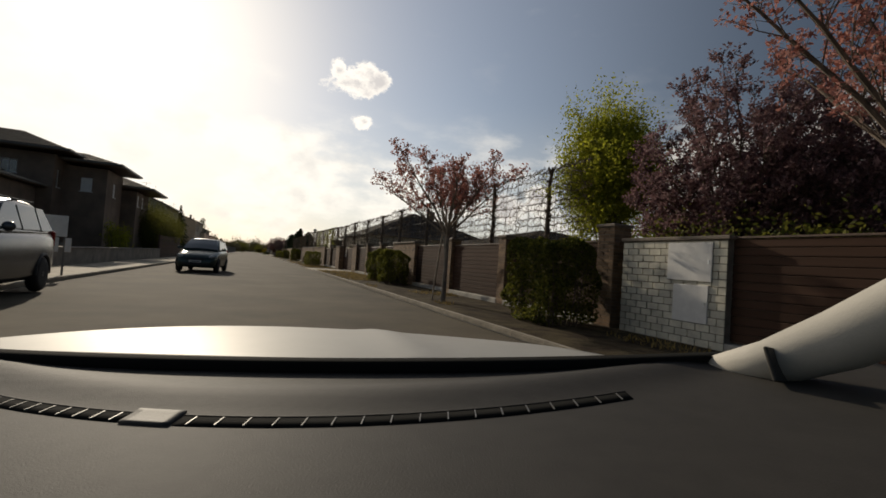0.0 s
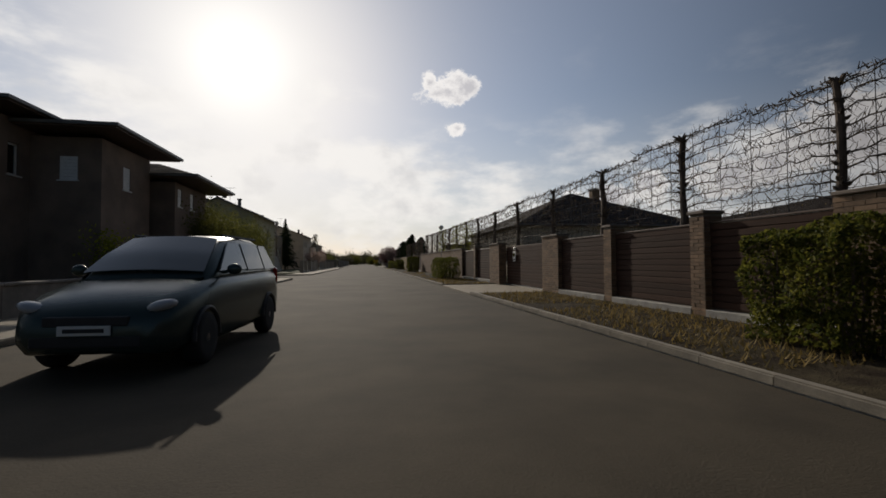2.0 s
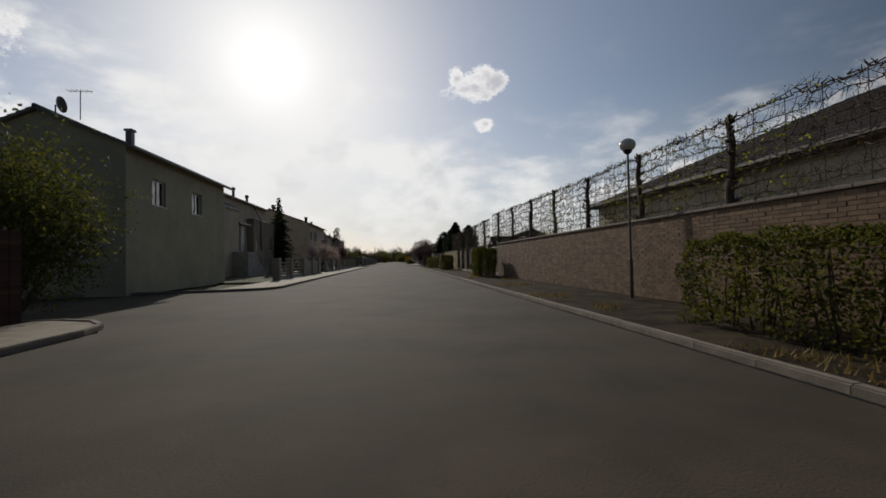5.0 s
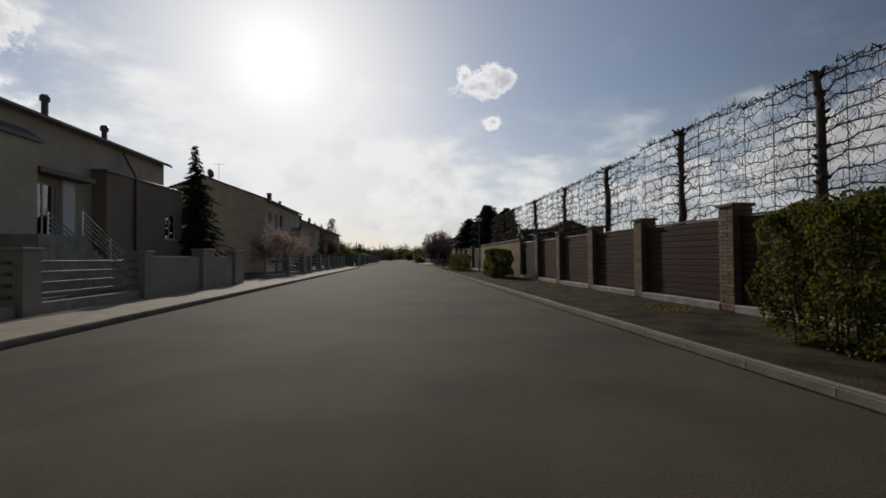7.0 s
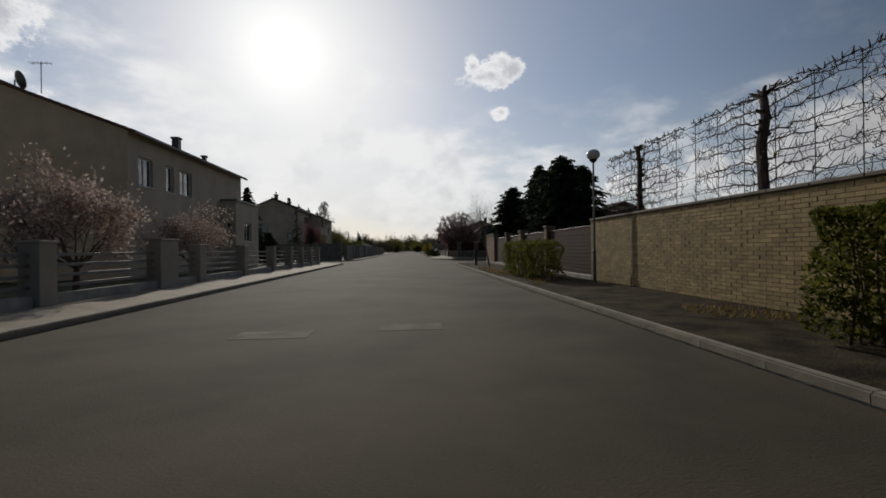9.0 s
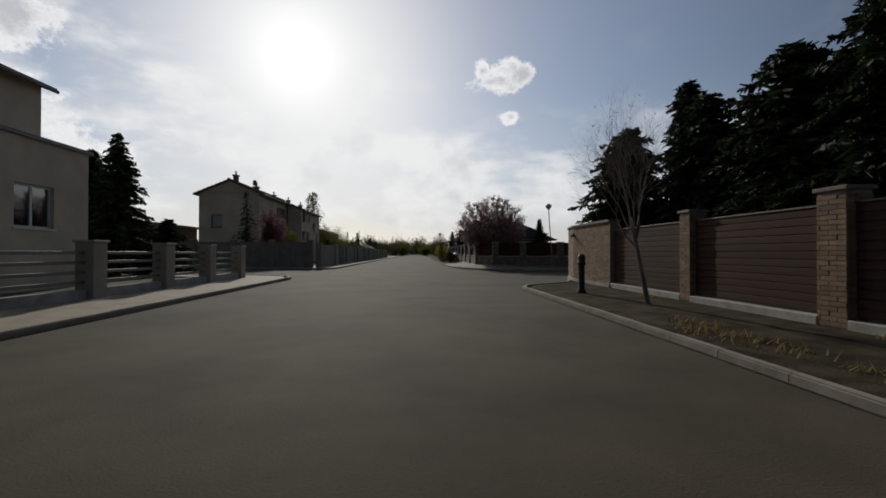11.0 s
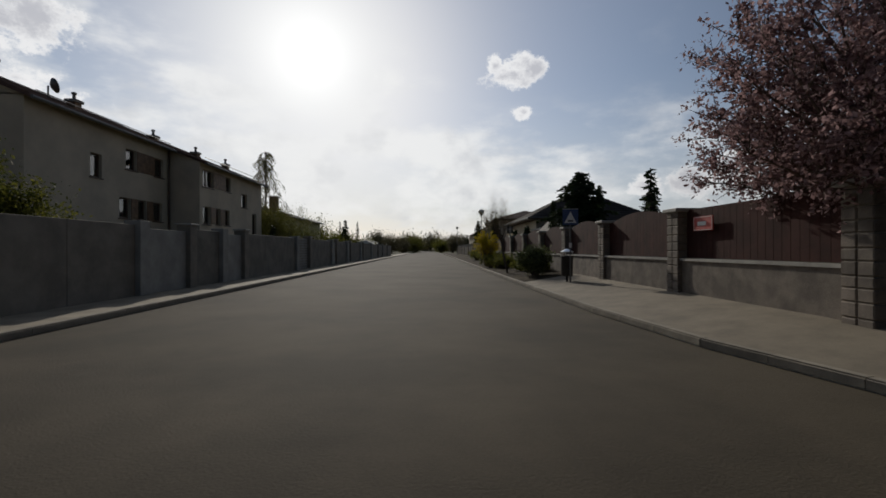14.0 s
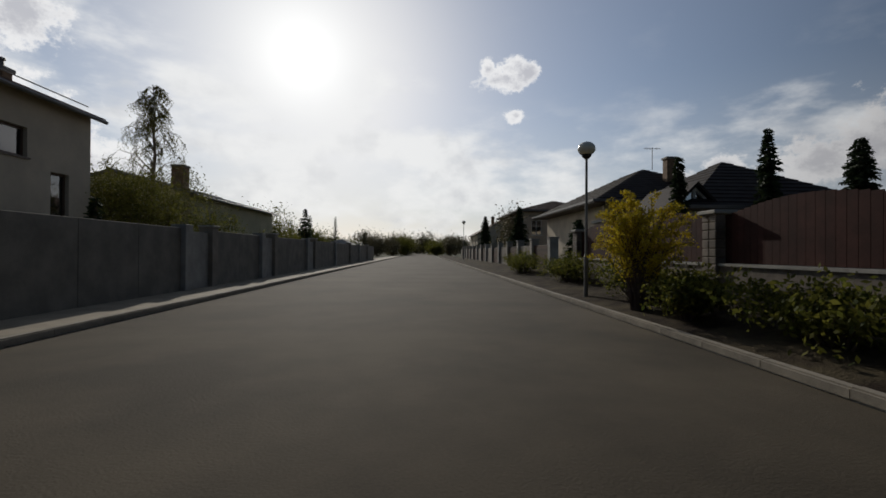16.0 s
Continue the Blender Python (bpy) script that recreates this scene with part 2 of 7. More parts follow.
white_frame = material("white_frame", (0.72, 0.70, 0.66), 0.5, grain=0.06, bump=0.05)
brown_frame = material("brown_frame", (0.12, 0.075, 0.05), 0.5, grain=0.15, bump=0.05)
steel = material("brushed_steel", (0.78, 0.78, 0.76), 0.28, metal=1.0, grain=0.08, bump=0.03)
panel_wood = material("boarded_panel", (0.20, 0.115, 0.06), 0.6, grain=0.3, bump=0.15)
pole_mat = material("painted_pole", (0.17, 0.165, 0.155), 0.5, metal=0.4, grain=0.12, bump=0.05)
globe_mat = material("opal_globe", (0.82, 0.78, 0.66), 0.25, grain=0.05, bump=0)
stone_wall = material("stone_wall", (0.18, 0.15, 0.12), 0.88, grain=0.3, scale=3, fine=40, bump=0.4, random_amount=0.22)
red_fence = material("red_brown_panel", (0.048, 0.017, 0.013), 0.8, spec=0.15, grain=0.25, scale=3, fine=40, bump=0.2, random_amount=0.12)
grey_block = material("grey_block", (0.235, 0.208, 0.168), 0.9, grain=0.18, scale=2, fine=50, bump=0.35)
grey_pale = material("pale_block", (0.33, 0.315, 0.28), 0.9, grain=0.16, scale=2, fine=50, bump=0.3)
grey_green = material("grey_green_panel", (0.19, 0.172, 0.14), 0.85, grain=0.2, scale=2, fine=50, bump=0.3)
interior = material("interior_plaster", (0.30, 0.28, 0.25), 0.95, grain=0.08, bump=0)
curtain = material("net_curtain", (0.70, 0.68, 0.63), 0.9, grain=0.1, scale=6, fine=30, bump=0.2, stretch=(1, 1, 0.05))
pane_glass = glass_material("window_glass", ior=2.7)
car_glass = glass_material("car_glass", (0.35, 0.42, 0.42), 0.6)
leaf_green = leaf_material("leaf_fresh_green", (0.17, 0.20, 0.02), (0.40, 0.39, 0.045), 0.65)
leaf_hedge = leaf_material("leaf_hedge", (0.05, 0.066, 0.013), (0.19, 0.18, 0.034), 0.48)
leaf_olive = leaf_material("leaf_olive", (0.07, 0.078, 0.018), (0.20, 0.19, 0.045), 0.45)
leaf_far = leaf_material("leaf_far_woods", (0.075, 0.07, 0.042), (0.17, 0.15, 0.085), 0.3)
leaf_pink = leaf_material("leaf_copper_pink", (0.34, 0.13, 0.105), (0.50, 0.26, 0.22), 0.45)
leaf_plum = leaf_material("leaf_plum", (0.085, 0.036, 0.04), (0.27, 0.14, 0.14))
leaf_mauve = leaf_material("leaf_mauve", (0.13, 0.07, 0.075), (0.32, 0.20, 0.20), 0.4)
leaf_fir = leaf_material("needle_dark", (0.018, 0.030, 0.013), (0.05, 0.068, 0.028), 0.2)
leaf_yellow = leaf_material("blossom_yellow", (0.42, 0.32, 0.02), (0.65, 0.52, 0.04))
leaf_white = leaf_material("blossom_pale", (0.30, 0.19, 0.15), (0.66, 0.56, 0.49))
leaf_blossom = leaf_material("blossom_plum", (0.10, 0.052, 0.052), (0.50, 0.34, 0.335), 0.45)
leaf_gloss = leaf_material("leaf_evergreen", (0.03, 0.045, 0.012), (0.22, 0.24, 0.10), 0.3)
leaf_dry = leaf_material("grass_dry", (0.13, 0.10, 0.035), (0.40, 0.28, 0.10))
car_paint = material("paint_dark_green", (0.05, 0.072, 0.066), 0.26, metal=0.4, grain=0.05, bump=0)
car_paint_grey = material("paint_grey", (0.10, 0.105, 0.115), 0.25, metal=0.6, grain=0.05, bump=0)
rubber = material("rubber", (0.018, 0.018, 0.018), 0.85, grain=0.2, bump=0.1)
black_plastic = material("black_plastic", (0.025, 0.025, 0.026), 0.6, grain=0.15, bump=0.1)
rim_metal = material("rim_metal", (0.45, 0.45, 0.46), 0.35, metal=1.0, grain=0.08, bump=0)
lamp_lens = material("lamp_lens", (0.42, 0.44, 0.45), 0.08, grain=0.05, bump=0)
red_lens = material("red_lens", (0.35, 0.02, 0.015), 0.15, grain=0.05, bump=0)
plate_mat = material("plate_pale", (0.7, 0.7, 0.66), 0.5, grain=0.05, bump=0)
sign_blue = material("sign_blue", (0.03, 0.06, 0.16), 0.4, grain=0.08, bump=0)
sign_white = material("sign_white", (0.78, 0.77, 0.74), 0.5, grain=0.05, bump=0)
sign_red = material("sign_red", (0.42, 0.04, 0.03), 0.5, grain=0.1, bump=0)
sign_dark = material("sign_dark", (0.03, 0.03, 0.03), 0.6, grain=0.1, bump=0)

# ---- building helpers ----


def box(bm, x0, x1, y0, y1, z0, z1, bevel=0.0):
    vs = [bm.verts.new((x, y, z)) for z in (z0, z1) for y in (y0, y1) for x in (x0, x1)]
    fs = [bm.faces.new([vs[i] for i in f]) for f in ((0, 2, 3, 1), (4, 5, 7, 6), (0, 1, 5, 4), (2, 6, 7, 3), (0, 4, 6, 2), (1, 3, 7, 5))]
    if bevel:
        es = list({e for f in fs for e in f.edges})
        bmesh.ops.bevel(bm, geom=es, offset=bevel, segments=1, affect="EDGES")
    return vs


def tube(bm, pts, radii, sides=6, cap=True):
    """A round bar through the points, with a radius at each."""
    rings = []
    n = len(pts)
    for i, p in enumerate(pts):
        p = Vector(p)
        d = (Vector(pts[min(i + 1, n - 1)]) - Vector(pts[max(i - 1, 0)]))
        if d.length < 1e-9:
            d = Vector((0, 0, 1))
        d.normalize()
        a = d.cross(Vector((0, 0, 1)) if abs(d.z) < 0.9 else Vector((1, 0, 0))).normalized()
        b = d.cross(a)
        r = radii[i] if isinstance(radii, (list, tuple)) else radii
        rings.append([bm.verts.new(p + (a * math.cos(k * math.tau / sides) + b * math.sin(k * math.tau / sides)) * r) for k in range(sides)])
    for r0, r1 in zip(rings, rings[1:]):
        for k in range(sides):
            bm.faces.new((r0[k], r0[(k + 1) % sides], r1[(k + 1) % sides], r1[k]))
    if cap and sides > 2:
        bm.faces.new(rings[0][::-1])
        bm.faces.new(rings[-1])


def lathe(bm, profile, sides=20, centre=(0, 0, 0)):
    """Turns (radius, height) pairs round the z axis."""
    c = Vector(centre)
    rings = [[bm.verts.new(c + Vector((r * math.cos(k * math.tau / sides), r * math.sin(k * math.tau / sides), z))) for k in range(sides)] for r, z in profile]
    for r0, r1 in zip(rings, rings[1:]):
        for k in range(sides):
            bm.faces.new((r0[k], r0[(k + 1) % sides], r1[(k + 1) % sides], r1[k]))
    bm.faces.new(rings[0][::-1])
    bm.faces.new(rings[-1])


def mesh_of(name, bm, mat, smooth=False):
    bmesh.ops.recalc_face_normals(bm, faces=bm.faces[:])
    me = bpy.data.meshes.new(name)
    bm.to_mesh(me)
    bm.free()
    for m in (mat if isinstance(mat, (list, tuple)) else [mat]):
        me.materials.append(m)
    if smooth:
        for p in me.polygons:
            p.use_smooth = True
    return me


def part(name, bm, mat, parent, label="", smooth=False):
    ob = new(name, mesh_of(name, bm, mat, smooth))
    ob.parent = parent
    if label:
        ob["label"] = label
    return ob


def piece(name, me, parent, loc):
    """One more object on a shared mesh."""
    ob = new(name, me)
    ob.parent = parent
    ob.location = loc
    return ob


def thing(name, label, category, at=(0, 0, 0), turn=0.0, group="", kind=""):
    ob = new(name)
    ob.empty_display_size = 0.2
    ob.matrix_basis = pose(*at, 0, 0, turn)
    return tagged(ob, label, category, group, kind)


# houses and trees past the crossing are drawn at a smaller scale round this point and enlarged together
SITE = Matrix.Translation((0.4, 124.5, 1.25)) @ Matrix.Scale(1.3, 4) @ Matrix.Translation((-0.4, -124.5, -1.25))


def past(t):
    t.matrix_basis = SITE @ t.matrix_basis
    return t


def structure(name, bm, mat, label, category, smooth=False):
    return tagged(new(name, mesh_of(name, bm, mat, smooth)), label, category, kind="structure")


def bm_new():
    return bmesh.new()


def leaf_cards(verts, faces, centre, size, rng, flat=0.0):
    """A small folded leaf at a place, turned at random."""
    d = Vector((rng.gauss(0, 1), rng.gauss(0, 1), rng.gauss(0, 1) * (1 - flat))).normalized()
    s = d.cross(Vector((rng.gauss(0, 1), rng.gauss(0, 1), rng.gauss(0, 1)))).normalized()
    c = Vector(centre)
    i = len(verts)
    verts += [c - d * size, c + s * size * 0.55, c + d * size, c - s * size * 0.55]
    faces.append((i, i + 1, i + 2, i + 3))


def leaves_object(name, verts, faces, mat, parent):
    me = bpy.data.meshes.new(name)
    me.from_pydata([tuple(v) for v in verts], [], faces)
    me.materials.append(mat)
    ob = new(name, me)
    ob.parent = parent
    return ob

# ---- the large structure: ground, road, kerbs, verges, pavements ----
ROAD_L, ROAD_R = -5.2, 4.2          # kerb lines before the crossing
ROAD_L2, ROAD_R2 = -5.6, 3.3        # and after it
CROSS_0, CROSS_1 = 125.4, 140.3     # the crossing street on the right


def grid_sheet(x0, x1, y0, y1, z, step, wave=0.0):
    bm = bm_new()
    nx, ny = max(1, int((x1 - x0) / step)), max(1, int((y1 - y0) / step))
    vs = [[bm.verts.new((x0 + (x1 - x0) * i / nx, y0 + (y1 - y0) * j / ny,
                         z + (wave * noise.noise((i * 0.9 + x0, j * 0.9 + y0, 0)) if 0 < i < nx and 0 < j < ny else 0))) for i in range(nx + 1)] for j in range(ny + 1)]
    for j in range(ny):
        for i in range(nx):
            bm.faces.new((vs[j][i], vs[j][i + 1], vs[j + 1][i + 1], vs[j + 1][i]))
    return bm


def slab(bm, outline, z0, z1):
    """A flat-topped plate over an outline of (x, y)."""
    lo = [bm.verts.new((x, y, z0)) for x, y in outline]
    hi = [bm.verts.new((x, y, z1)) for x, y in outline]
    bm.faces.new(lo[::-1])
    bm.faces.new(hi)
    n = len(outline)
    for i in range(n):
        bm.faces.new((lo[i], lo[(i + 1) % n], hi[(i + 1) % n], hi[i]))


bm = grid_sheet(-900, 900, -300, 2400, -0.06, 60)
structure("ground", bm, grass_ground, "flat grassy ground round the street", "ground")

# the kerb of the far corner, from the crossing street round into the street
CORNER = [(60, CROSS_1), (12, CROSS_1), (9, CROSS_1 + 0.1), (7, CROSS_1 + 0.7), (5.4, CROSS_1 + 2.0), (4.3, CROSS_1 + 4.0), (3.7, CROSS_1 + 6.6), (3.45, CROSS_1 + 9.6), (ROAD_R2 + 0.07, 158.0)]
bm = bm_new()
slab(bm, [(ROAD_L, -40), (ROAD_R, -40), (ROAD_R, CROSS_0 - 0.8), (4.5, CROSS_0 + 0.6), (5.4, CROSS_0 + 1.3), (7.1, CROSS_0 + 2.4), (8.0, 130.6), (9.4, 132.2), (16, 133.6), (70, 134.2), (70, CROSS_1),
          *((x - 0.04, y - 0.04) for x, y in CORNER), (ROAD_R2, 195), (3.2, 270), (4.0, 440), (-4.5, 440), (-5.4, 270), (ROAD_L2, 195), (ROAD_L2, 146.4), (-7.0, 143.8), (-40, 144.6),
          (-40, 139.6), (-7.5, 133.6), (-5.6, 132.6), (ROAD_L, 130.4), (ROAD_L, 68), (-6.2, 66.6), (-30, 64), (-30, 56.5), (-6.4, 56.0), (ROAD_L, 54.6)], -0.05, 0.0)
structure("road", bm, asphalt, "grey-brown asphalt street with a crossing", "road")


def kerb_line(name, pts, label, width=0.14, top=0.12):
    """Kerb stones one after another along a line, with open joints."""
    bm = bm_new()
    box(bm, -0.055, 0.055, 0.004, 0.994, -0.1, 0.0)
    top_edges = [e for e in bm.edges if all(v.co.z > -0.01 for v in e.verts) and abs(e.verts[0].co.x - e.verts[1].co.x) < 1e-6]
    bmesh.ops.bevel(bm, geom=top_edges, offset=0.018, segments=2, affect="EDGES")
    for v in bm.verts:
        v.co.x *= width / 0.11
    me = mesh_of("kerb_stone", bm, kerb_mat)
    base = bm_new()
    for (ax, ay), (bx, by) in zip(pts, pts[1:]):
        d = Vector((bx - ax, by - ay, 0))
        s = Vector((-d.y, d.x, 0)).normalized() * (width * 0.36)
        a, b = Vector((ax, ay, 0)), Vector((bx, by, 0))
        vs = [base.verts.new(p + Vector((0, 0, z))) for z in (-0.05, top - 0.02) for p in (a - s, a + s, b + s, b - s)]
        for f in ((0, 1, 2, 3), (4, 7, 6, 5), (0, 4, 5, 1), (1, 5, 6, 2), (2, 6, 7, 3), (3, 7, 4, 0)):
            base.faces.new([vs[i] for i in f])
    k = structure(name, base, concrete, label, "kerb")
    for (ax, ay), (bx, by) in zip(pts, pts[1:]):
        d = Vector((bx - ax, by - ay, 0))
        n = max(1, round(d.length))
        ang = math.atan2(-d.x, d.y)
        for i in range(n):
            p = Vector((ax, ay, 0)) + d * (i / n)
            ob = piece("kerb_stone", me, k, (p.x, p.y, top + random.uniform(-0.004, 0.004)))
            ob.rotation_euler = (0, 0, ang)
            ob.scale = (1, d.length / n, 1)
    return k


def arc(cx, cy, r, a0, a1, n=6):
    return [(cx + r * math.cos(radians(a0 + (a1 - a0) * i / n)), cy + r * math.sin(radians(a0 + (a1 - a0) * i / n))) for i in range(n + 1)]


kerb_line("kerb_right", [(ROAD_R + 0.07, -2), (ROAD_R + 0.07, 35.6)], "pale concrete kerb beside the planted verge")
kerb_line("kerb_right", [(ROAD_R + 0.07, 42.0), (ROAD_R + 0.07, CROSS_0 - 1.0), *arc(6.4, CROSS_0 - 0.6, 2.13, 180, 120, 4), (6.6, CROSS_0 + 2.2), (7.9, 130.7), (9.3, 132.3), (16, 133.7), (40, 134.1)], "pale concrete kerb turning into the crossing street")
kerb_line("kerb_left", [(ROAD_L - 0.07, 4), (ROAD_L - 0.07, 54.2), *arc(-7.2, 54.2, 1.93, 0, 80, 3), (-16, 56.3)], "low concrete kerb beside the pavement")
kerb_line("kerb_left", [(-16, 64.2), *arc(-7.0, 68.0, 1.75, -90, 0, 4), (ROAD_L - 0.07, 130.4), *arc(-7.3, 131.0, 2.05, 0, 80, 4), (-16, 135.0), (-40, 139.4)], "low concrete kerb beside the sunlit pavement")
kerb_line("kerb_left_far", [(-40, 144.4), (-16, 143.4), *arc(-7.4, 145.0, 1.75, -90, 0, 3), (ROAD_L2 - 0.07, 195), (-5.47, 270)], "concrete kerb along the far pavement")
kerb_line("kerb_right_far", [*CORNER, (ROAD_R2 + 0.07, 195), (3.27, 270)], "concrete kerb rounding the corner beside a planted bank")

# verges and pavements, level with the kerbs
bm = bm_new()
slab(bm, [(4.32, -12), (7.9, -12), (7.9, 35.4), (4.32, 35.4)], -0.05, 0.085)
structure("verge", bm, soil, "dark bare soil verge between kerb and wall", "verge")
bm = bm_new()
slab(bm, [(4.2, 35.4), (7.9, 35.4), (7.9, 42.2), (4.2, 42.2)], -0.05, 0.05)
structure("driveway", bm, paving, "pale paved driveway in front of a gate", "driveway")
bm = bm_new()
slab(bm, [(4.32, 42.2), (7.9, 42.2), (7.9, 130.4), (6.7, CROSS_0 + 2.1), (5.5, CROSS_0 + 1.3), (4.75, CROSS_0 + 0.6), (4.4, CROSS_0 - 0.6)], -0.05, 0.085)
structure("verge", bm, soil, "dark soil verge with low plants beside a fence", "verge")
bm = bm_new()
slab(bm, [(-7.4, 2), (-5.32, 2), (-5.32, 54.2), (-5.7, 55.4), (-7.0, 56.0), (-7.4, 56.0)], -0.05, 0.10)
structure("pavement", bm, paving, "pale paved footway beside a low garden wall", "pavement")
bm = bm_new()
slab(bm, [(-7.6, 66.2), (-6.6, 66.4), (-5.6, 67.0), (-5.32, 68.0), (-5.32, 130.6), (-5.8, 132.2), (-7.0, 133.0), (-16, 134.9), (-40, 139.3), (-40, 137.7), (-16, 133.4), (-7.6, 131.6)], -0.05, 0.10)
structure("pavement", bm, paving, "sunlit paved footway along garden fences", "pavement")
bm = bm_new()
slab(bm, [(-7.6, 149.5), (-40, 149.5), (-40, 144.5), (-16, 143.5), (-7.4, 143.3), (-6.3, 143.8), (ROAD_L2 - 0.12, 145.2), (ROAD_L2 - 0.12, 195), (-5.55, 270), (-7.6, 270)], -0.05, 0.10)
structure("pavement", bm, paving, "footway along grey garden walls", "pavement")


def ramp_sheet(rows, cols=6, rough=0.0):
    """Ground that rises from the kerb: cross sections of (outer x, y, z) and (inner x, y, z)."""
    bm = bm_new()
    grid = []
    for a, b in rows:
        a, b = Vector(a), Vector(b)
        line = []
        for k in range(cols + 1):
            q = a.lerp(b, k / cols)
            if 0 < k < cols:
                q.z += rough * noise.noise((q.x * 1.3, q.y * 1.3, 2.0))
            line.append(bm.verts.new(q))
        grid.append(line)
    for r0, r1 in zip(grid, grid[1:]):
        for k in range(cols):
            bm.faces.new((r0[k], r0[k + 1], r1[k + 1], r1[k]))
    return bm


bm = ramp_sheet([((60, 140.38, 0.1), (60, 142.9, 0.3)), ((12, 140.38, 0.1), (12, 142.9, 0.3)), ((9, 140.48, 0.1), (9, 142.9, 0.32)), ((7.05, 141.07, 0.1), (7.6, 143.1, 0.34)), ((5.46, 142.37, 0.1), (6.65, 143.9, 0.36)),
                 ((4.37, 144.35, 0.1), (6.0, 145.2, 0.36)), ((3.77, 146.95, 0.1), (5.6, 147.2, 0.36)), ((3.52, 149.95, 0.1), (5.6, 150, 0.36)), ((3.42, 156.6, 0.1), (5.6, 157.4, 0.36))])
structure("pavement", bm, paving, "pale paved corner footway rising to a fence", "pavement")
bm = ramp_sheet([((3.43, y, 0.1), (5.6, y + 0.8, 0.36 if y > 157 else 0.352)) for y in np.linspace(156.6, 200, 60)] + [((3.36, 270, 0.1), (5.6, 270, 0.36))], 8, 0.05)
structure("verge", bm, soil, "dark planted bank between kerb and garden walls", "verge")

# ---- houses ----


def wall_cells(bm, m, length, height, thick, openings):
    """A wall with holes through it: boxes round the openings, joined in one mesh. m maps (along, inward, up)."""
    us = sorted({0.0, length, *(o[0] for o in openings), *(o[1] for o in openings)})
    vs = sorted({0.0, height, *(o[2] for o in openings), *(o[3] for o in openings)})
    us = [u for u in us if 0 <= u <= length]
    vs = [v for v in vs if 0 <= v <= height]
    for u0, u1 in zip(us, us[1:]):
        run = None
        for v0, v1 in zip(vs, vs[1:]):
            mid = ((u0 + u1) / 2, (v0 + v1) / 2)
            hole = any(o[0] < mid[0] < o[1] and o[2] < mid[1] < o[3] for o in openings)
            if hole:
                if run:
                    made = box(bm, u0, u1, 0, thick, *run)
                    for v in made:
                        v.co = m @ v.co
                run = None
            else:
                run = (run[0], v1) if run else (v0, v1)
        if run:
            for v in box(bm, u0, u1, 0, thick, *run):
                v.co = m @ v.co
    bmesh.ops.remove_doubles(bm, verts=bm.verts[:], dist=1e-4)


def window_part(house, m, o, frame_mat, net=True, sill=True, bars=1, sky_sheen=False):
    u0, u1, v0, v1 = o
    fw, d = 0.07, 0.12
    bm = bm_new()
    box(bm, u0, u0 + fw, d, d + 0.07, v0, v1)
    box(bm, u1 - fw, u1, d, d + 0.07, v0, v1)
    box(bm, u0 + fw, u1 - fw, d, d + 0.07, v0, v0 + fw)
    box(bm, u0 + fw, u1 - fw, d, d + 0.07, v1 - fw, v1)
    for k in range(bars):
        c = u0 + (u1 - u0) * (k + 1) / (bars + 1)
        box(bm, c - 0.04, c + 0.04, d + 0.002, d + 0.068, v0 + fw, v1 - fw)
    for v in bm.verts:
        v.co = m @ v.co
    w = part("window", bm, frame_mat, house)
    bm = bm_new()
    box(bm, u0 + fw, u1 - fw, d + 0.03, d + 0.04, v0 + fw, v1 - fw)
    for v in bm.verts:
        v.co = m @ v.co
    p = part("pane", bm, pane_glass, w)
    p.visible_shadow = False
    if net:
        bm = bm_new()
        n = max(4, int((u1 - u0) / 0.09))
        row = [(u0 + fw + (u1 - u0 - 2 * fw) * i / n, d + 0.13 + 0.025 * (i % 2)) for i in range(n + 1)]
        lo = [bm.verts.new(m @ Vector((a, b, v0 + fw))) for a, b in row]
        hi = [bm.verts.new(m @ Vector((a, b, v1 - fw))) for a, b in row]
        for i in range(n):
            bm.faces.new((lo[i], lo[i + 1], hi[i + 1], hi[i]))
        part("curtain", bm, curtain, w)
    # white slats over the pane stand in for the bright sky it reflects
    if sky_sheen:
        n = int((v1 - v0) / 0.12)
        for k in range(n):
            bm = bm_new()
            z0_, z1_ = v0 + (v1 - v0) * k / n, v0 + (v1 - v0) * (k + 1) / n
            box(bm, u0 + 0.004, u1 - 0.004, 0.03, 0.045, z0_ + 0.003, z1_ - 0.003, 0.003)
            for v in bm.verts:
                v.co = m @ v.co
            part("blind_slat", bm, sign_white, w)
    if sill:
        bm = bm_new()
        box(bm, u0 - 0.06, u1 + 0.06, -0.05, d, v0 - 0.05, v0)
        for v in bm.verts:
            v.co = m @ v.co
        part("sill", bm, frame_mat, w)
    return w


def face_matrix(side, x0, x1, y0, y1, z0):
    """Maps (along, inward, up) of one side of a block to the world."""
    if side == "S":
        return Matrix(((1, 0, 0, x0), (0, 1, 0, y0), (0, 0, 1, z0), (0, 0, 0, 1)))
    if side == "N":
        return Matrix(((1, 0, 0, x0), (0, -1, 0, y1), (0, 0, 1, z0), (0, 0, 0, 1)))
    if side == "E":
        return Matrix(((0, -1, 0, x1), (1, 0, 0, y0), (0, 0, 1, z0), (0, 0, 0, 1)))
    return Matrix(((0, 1, 0, x0), (1, 0, 0, y0), (0, 0, 1, z0), (0, 0, 0, 1)))


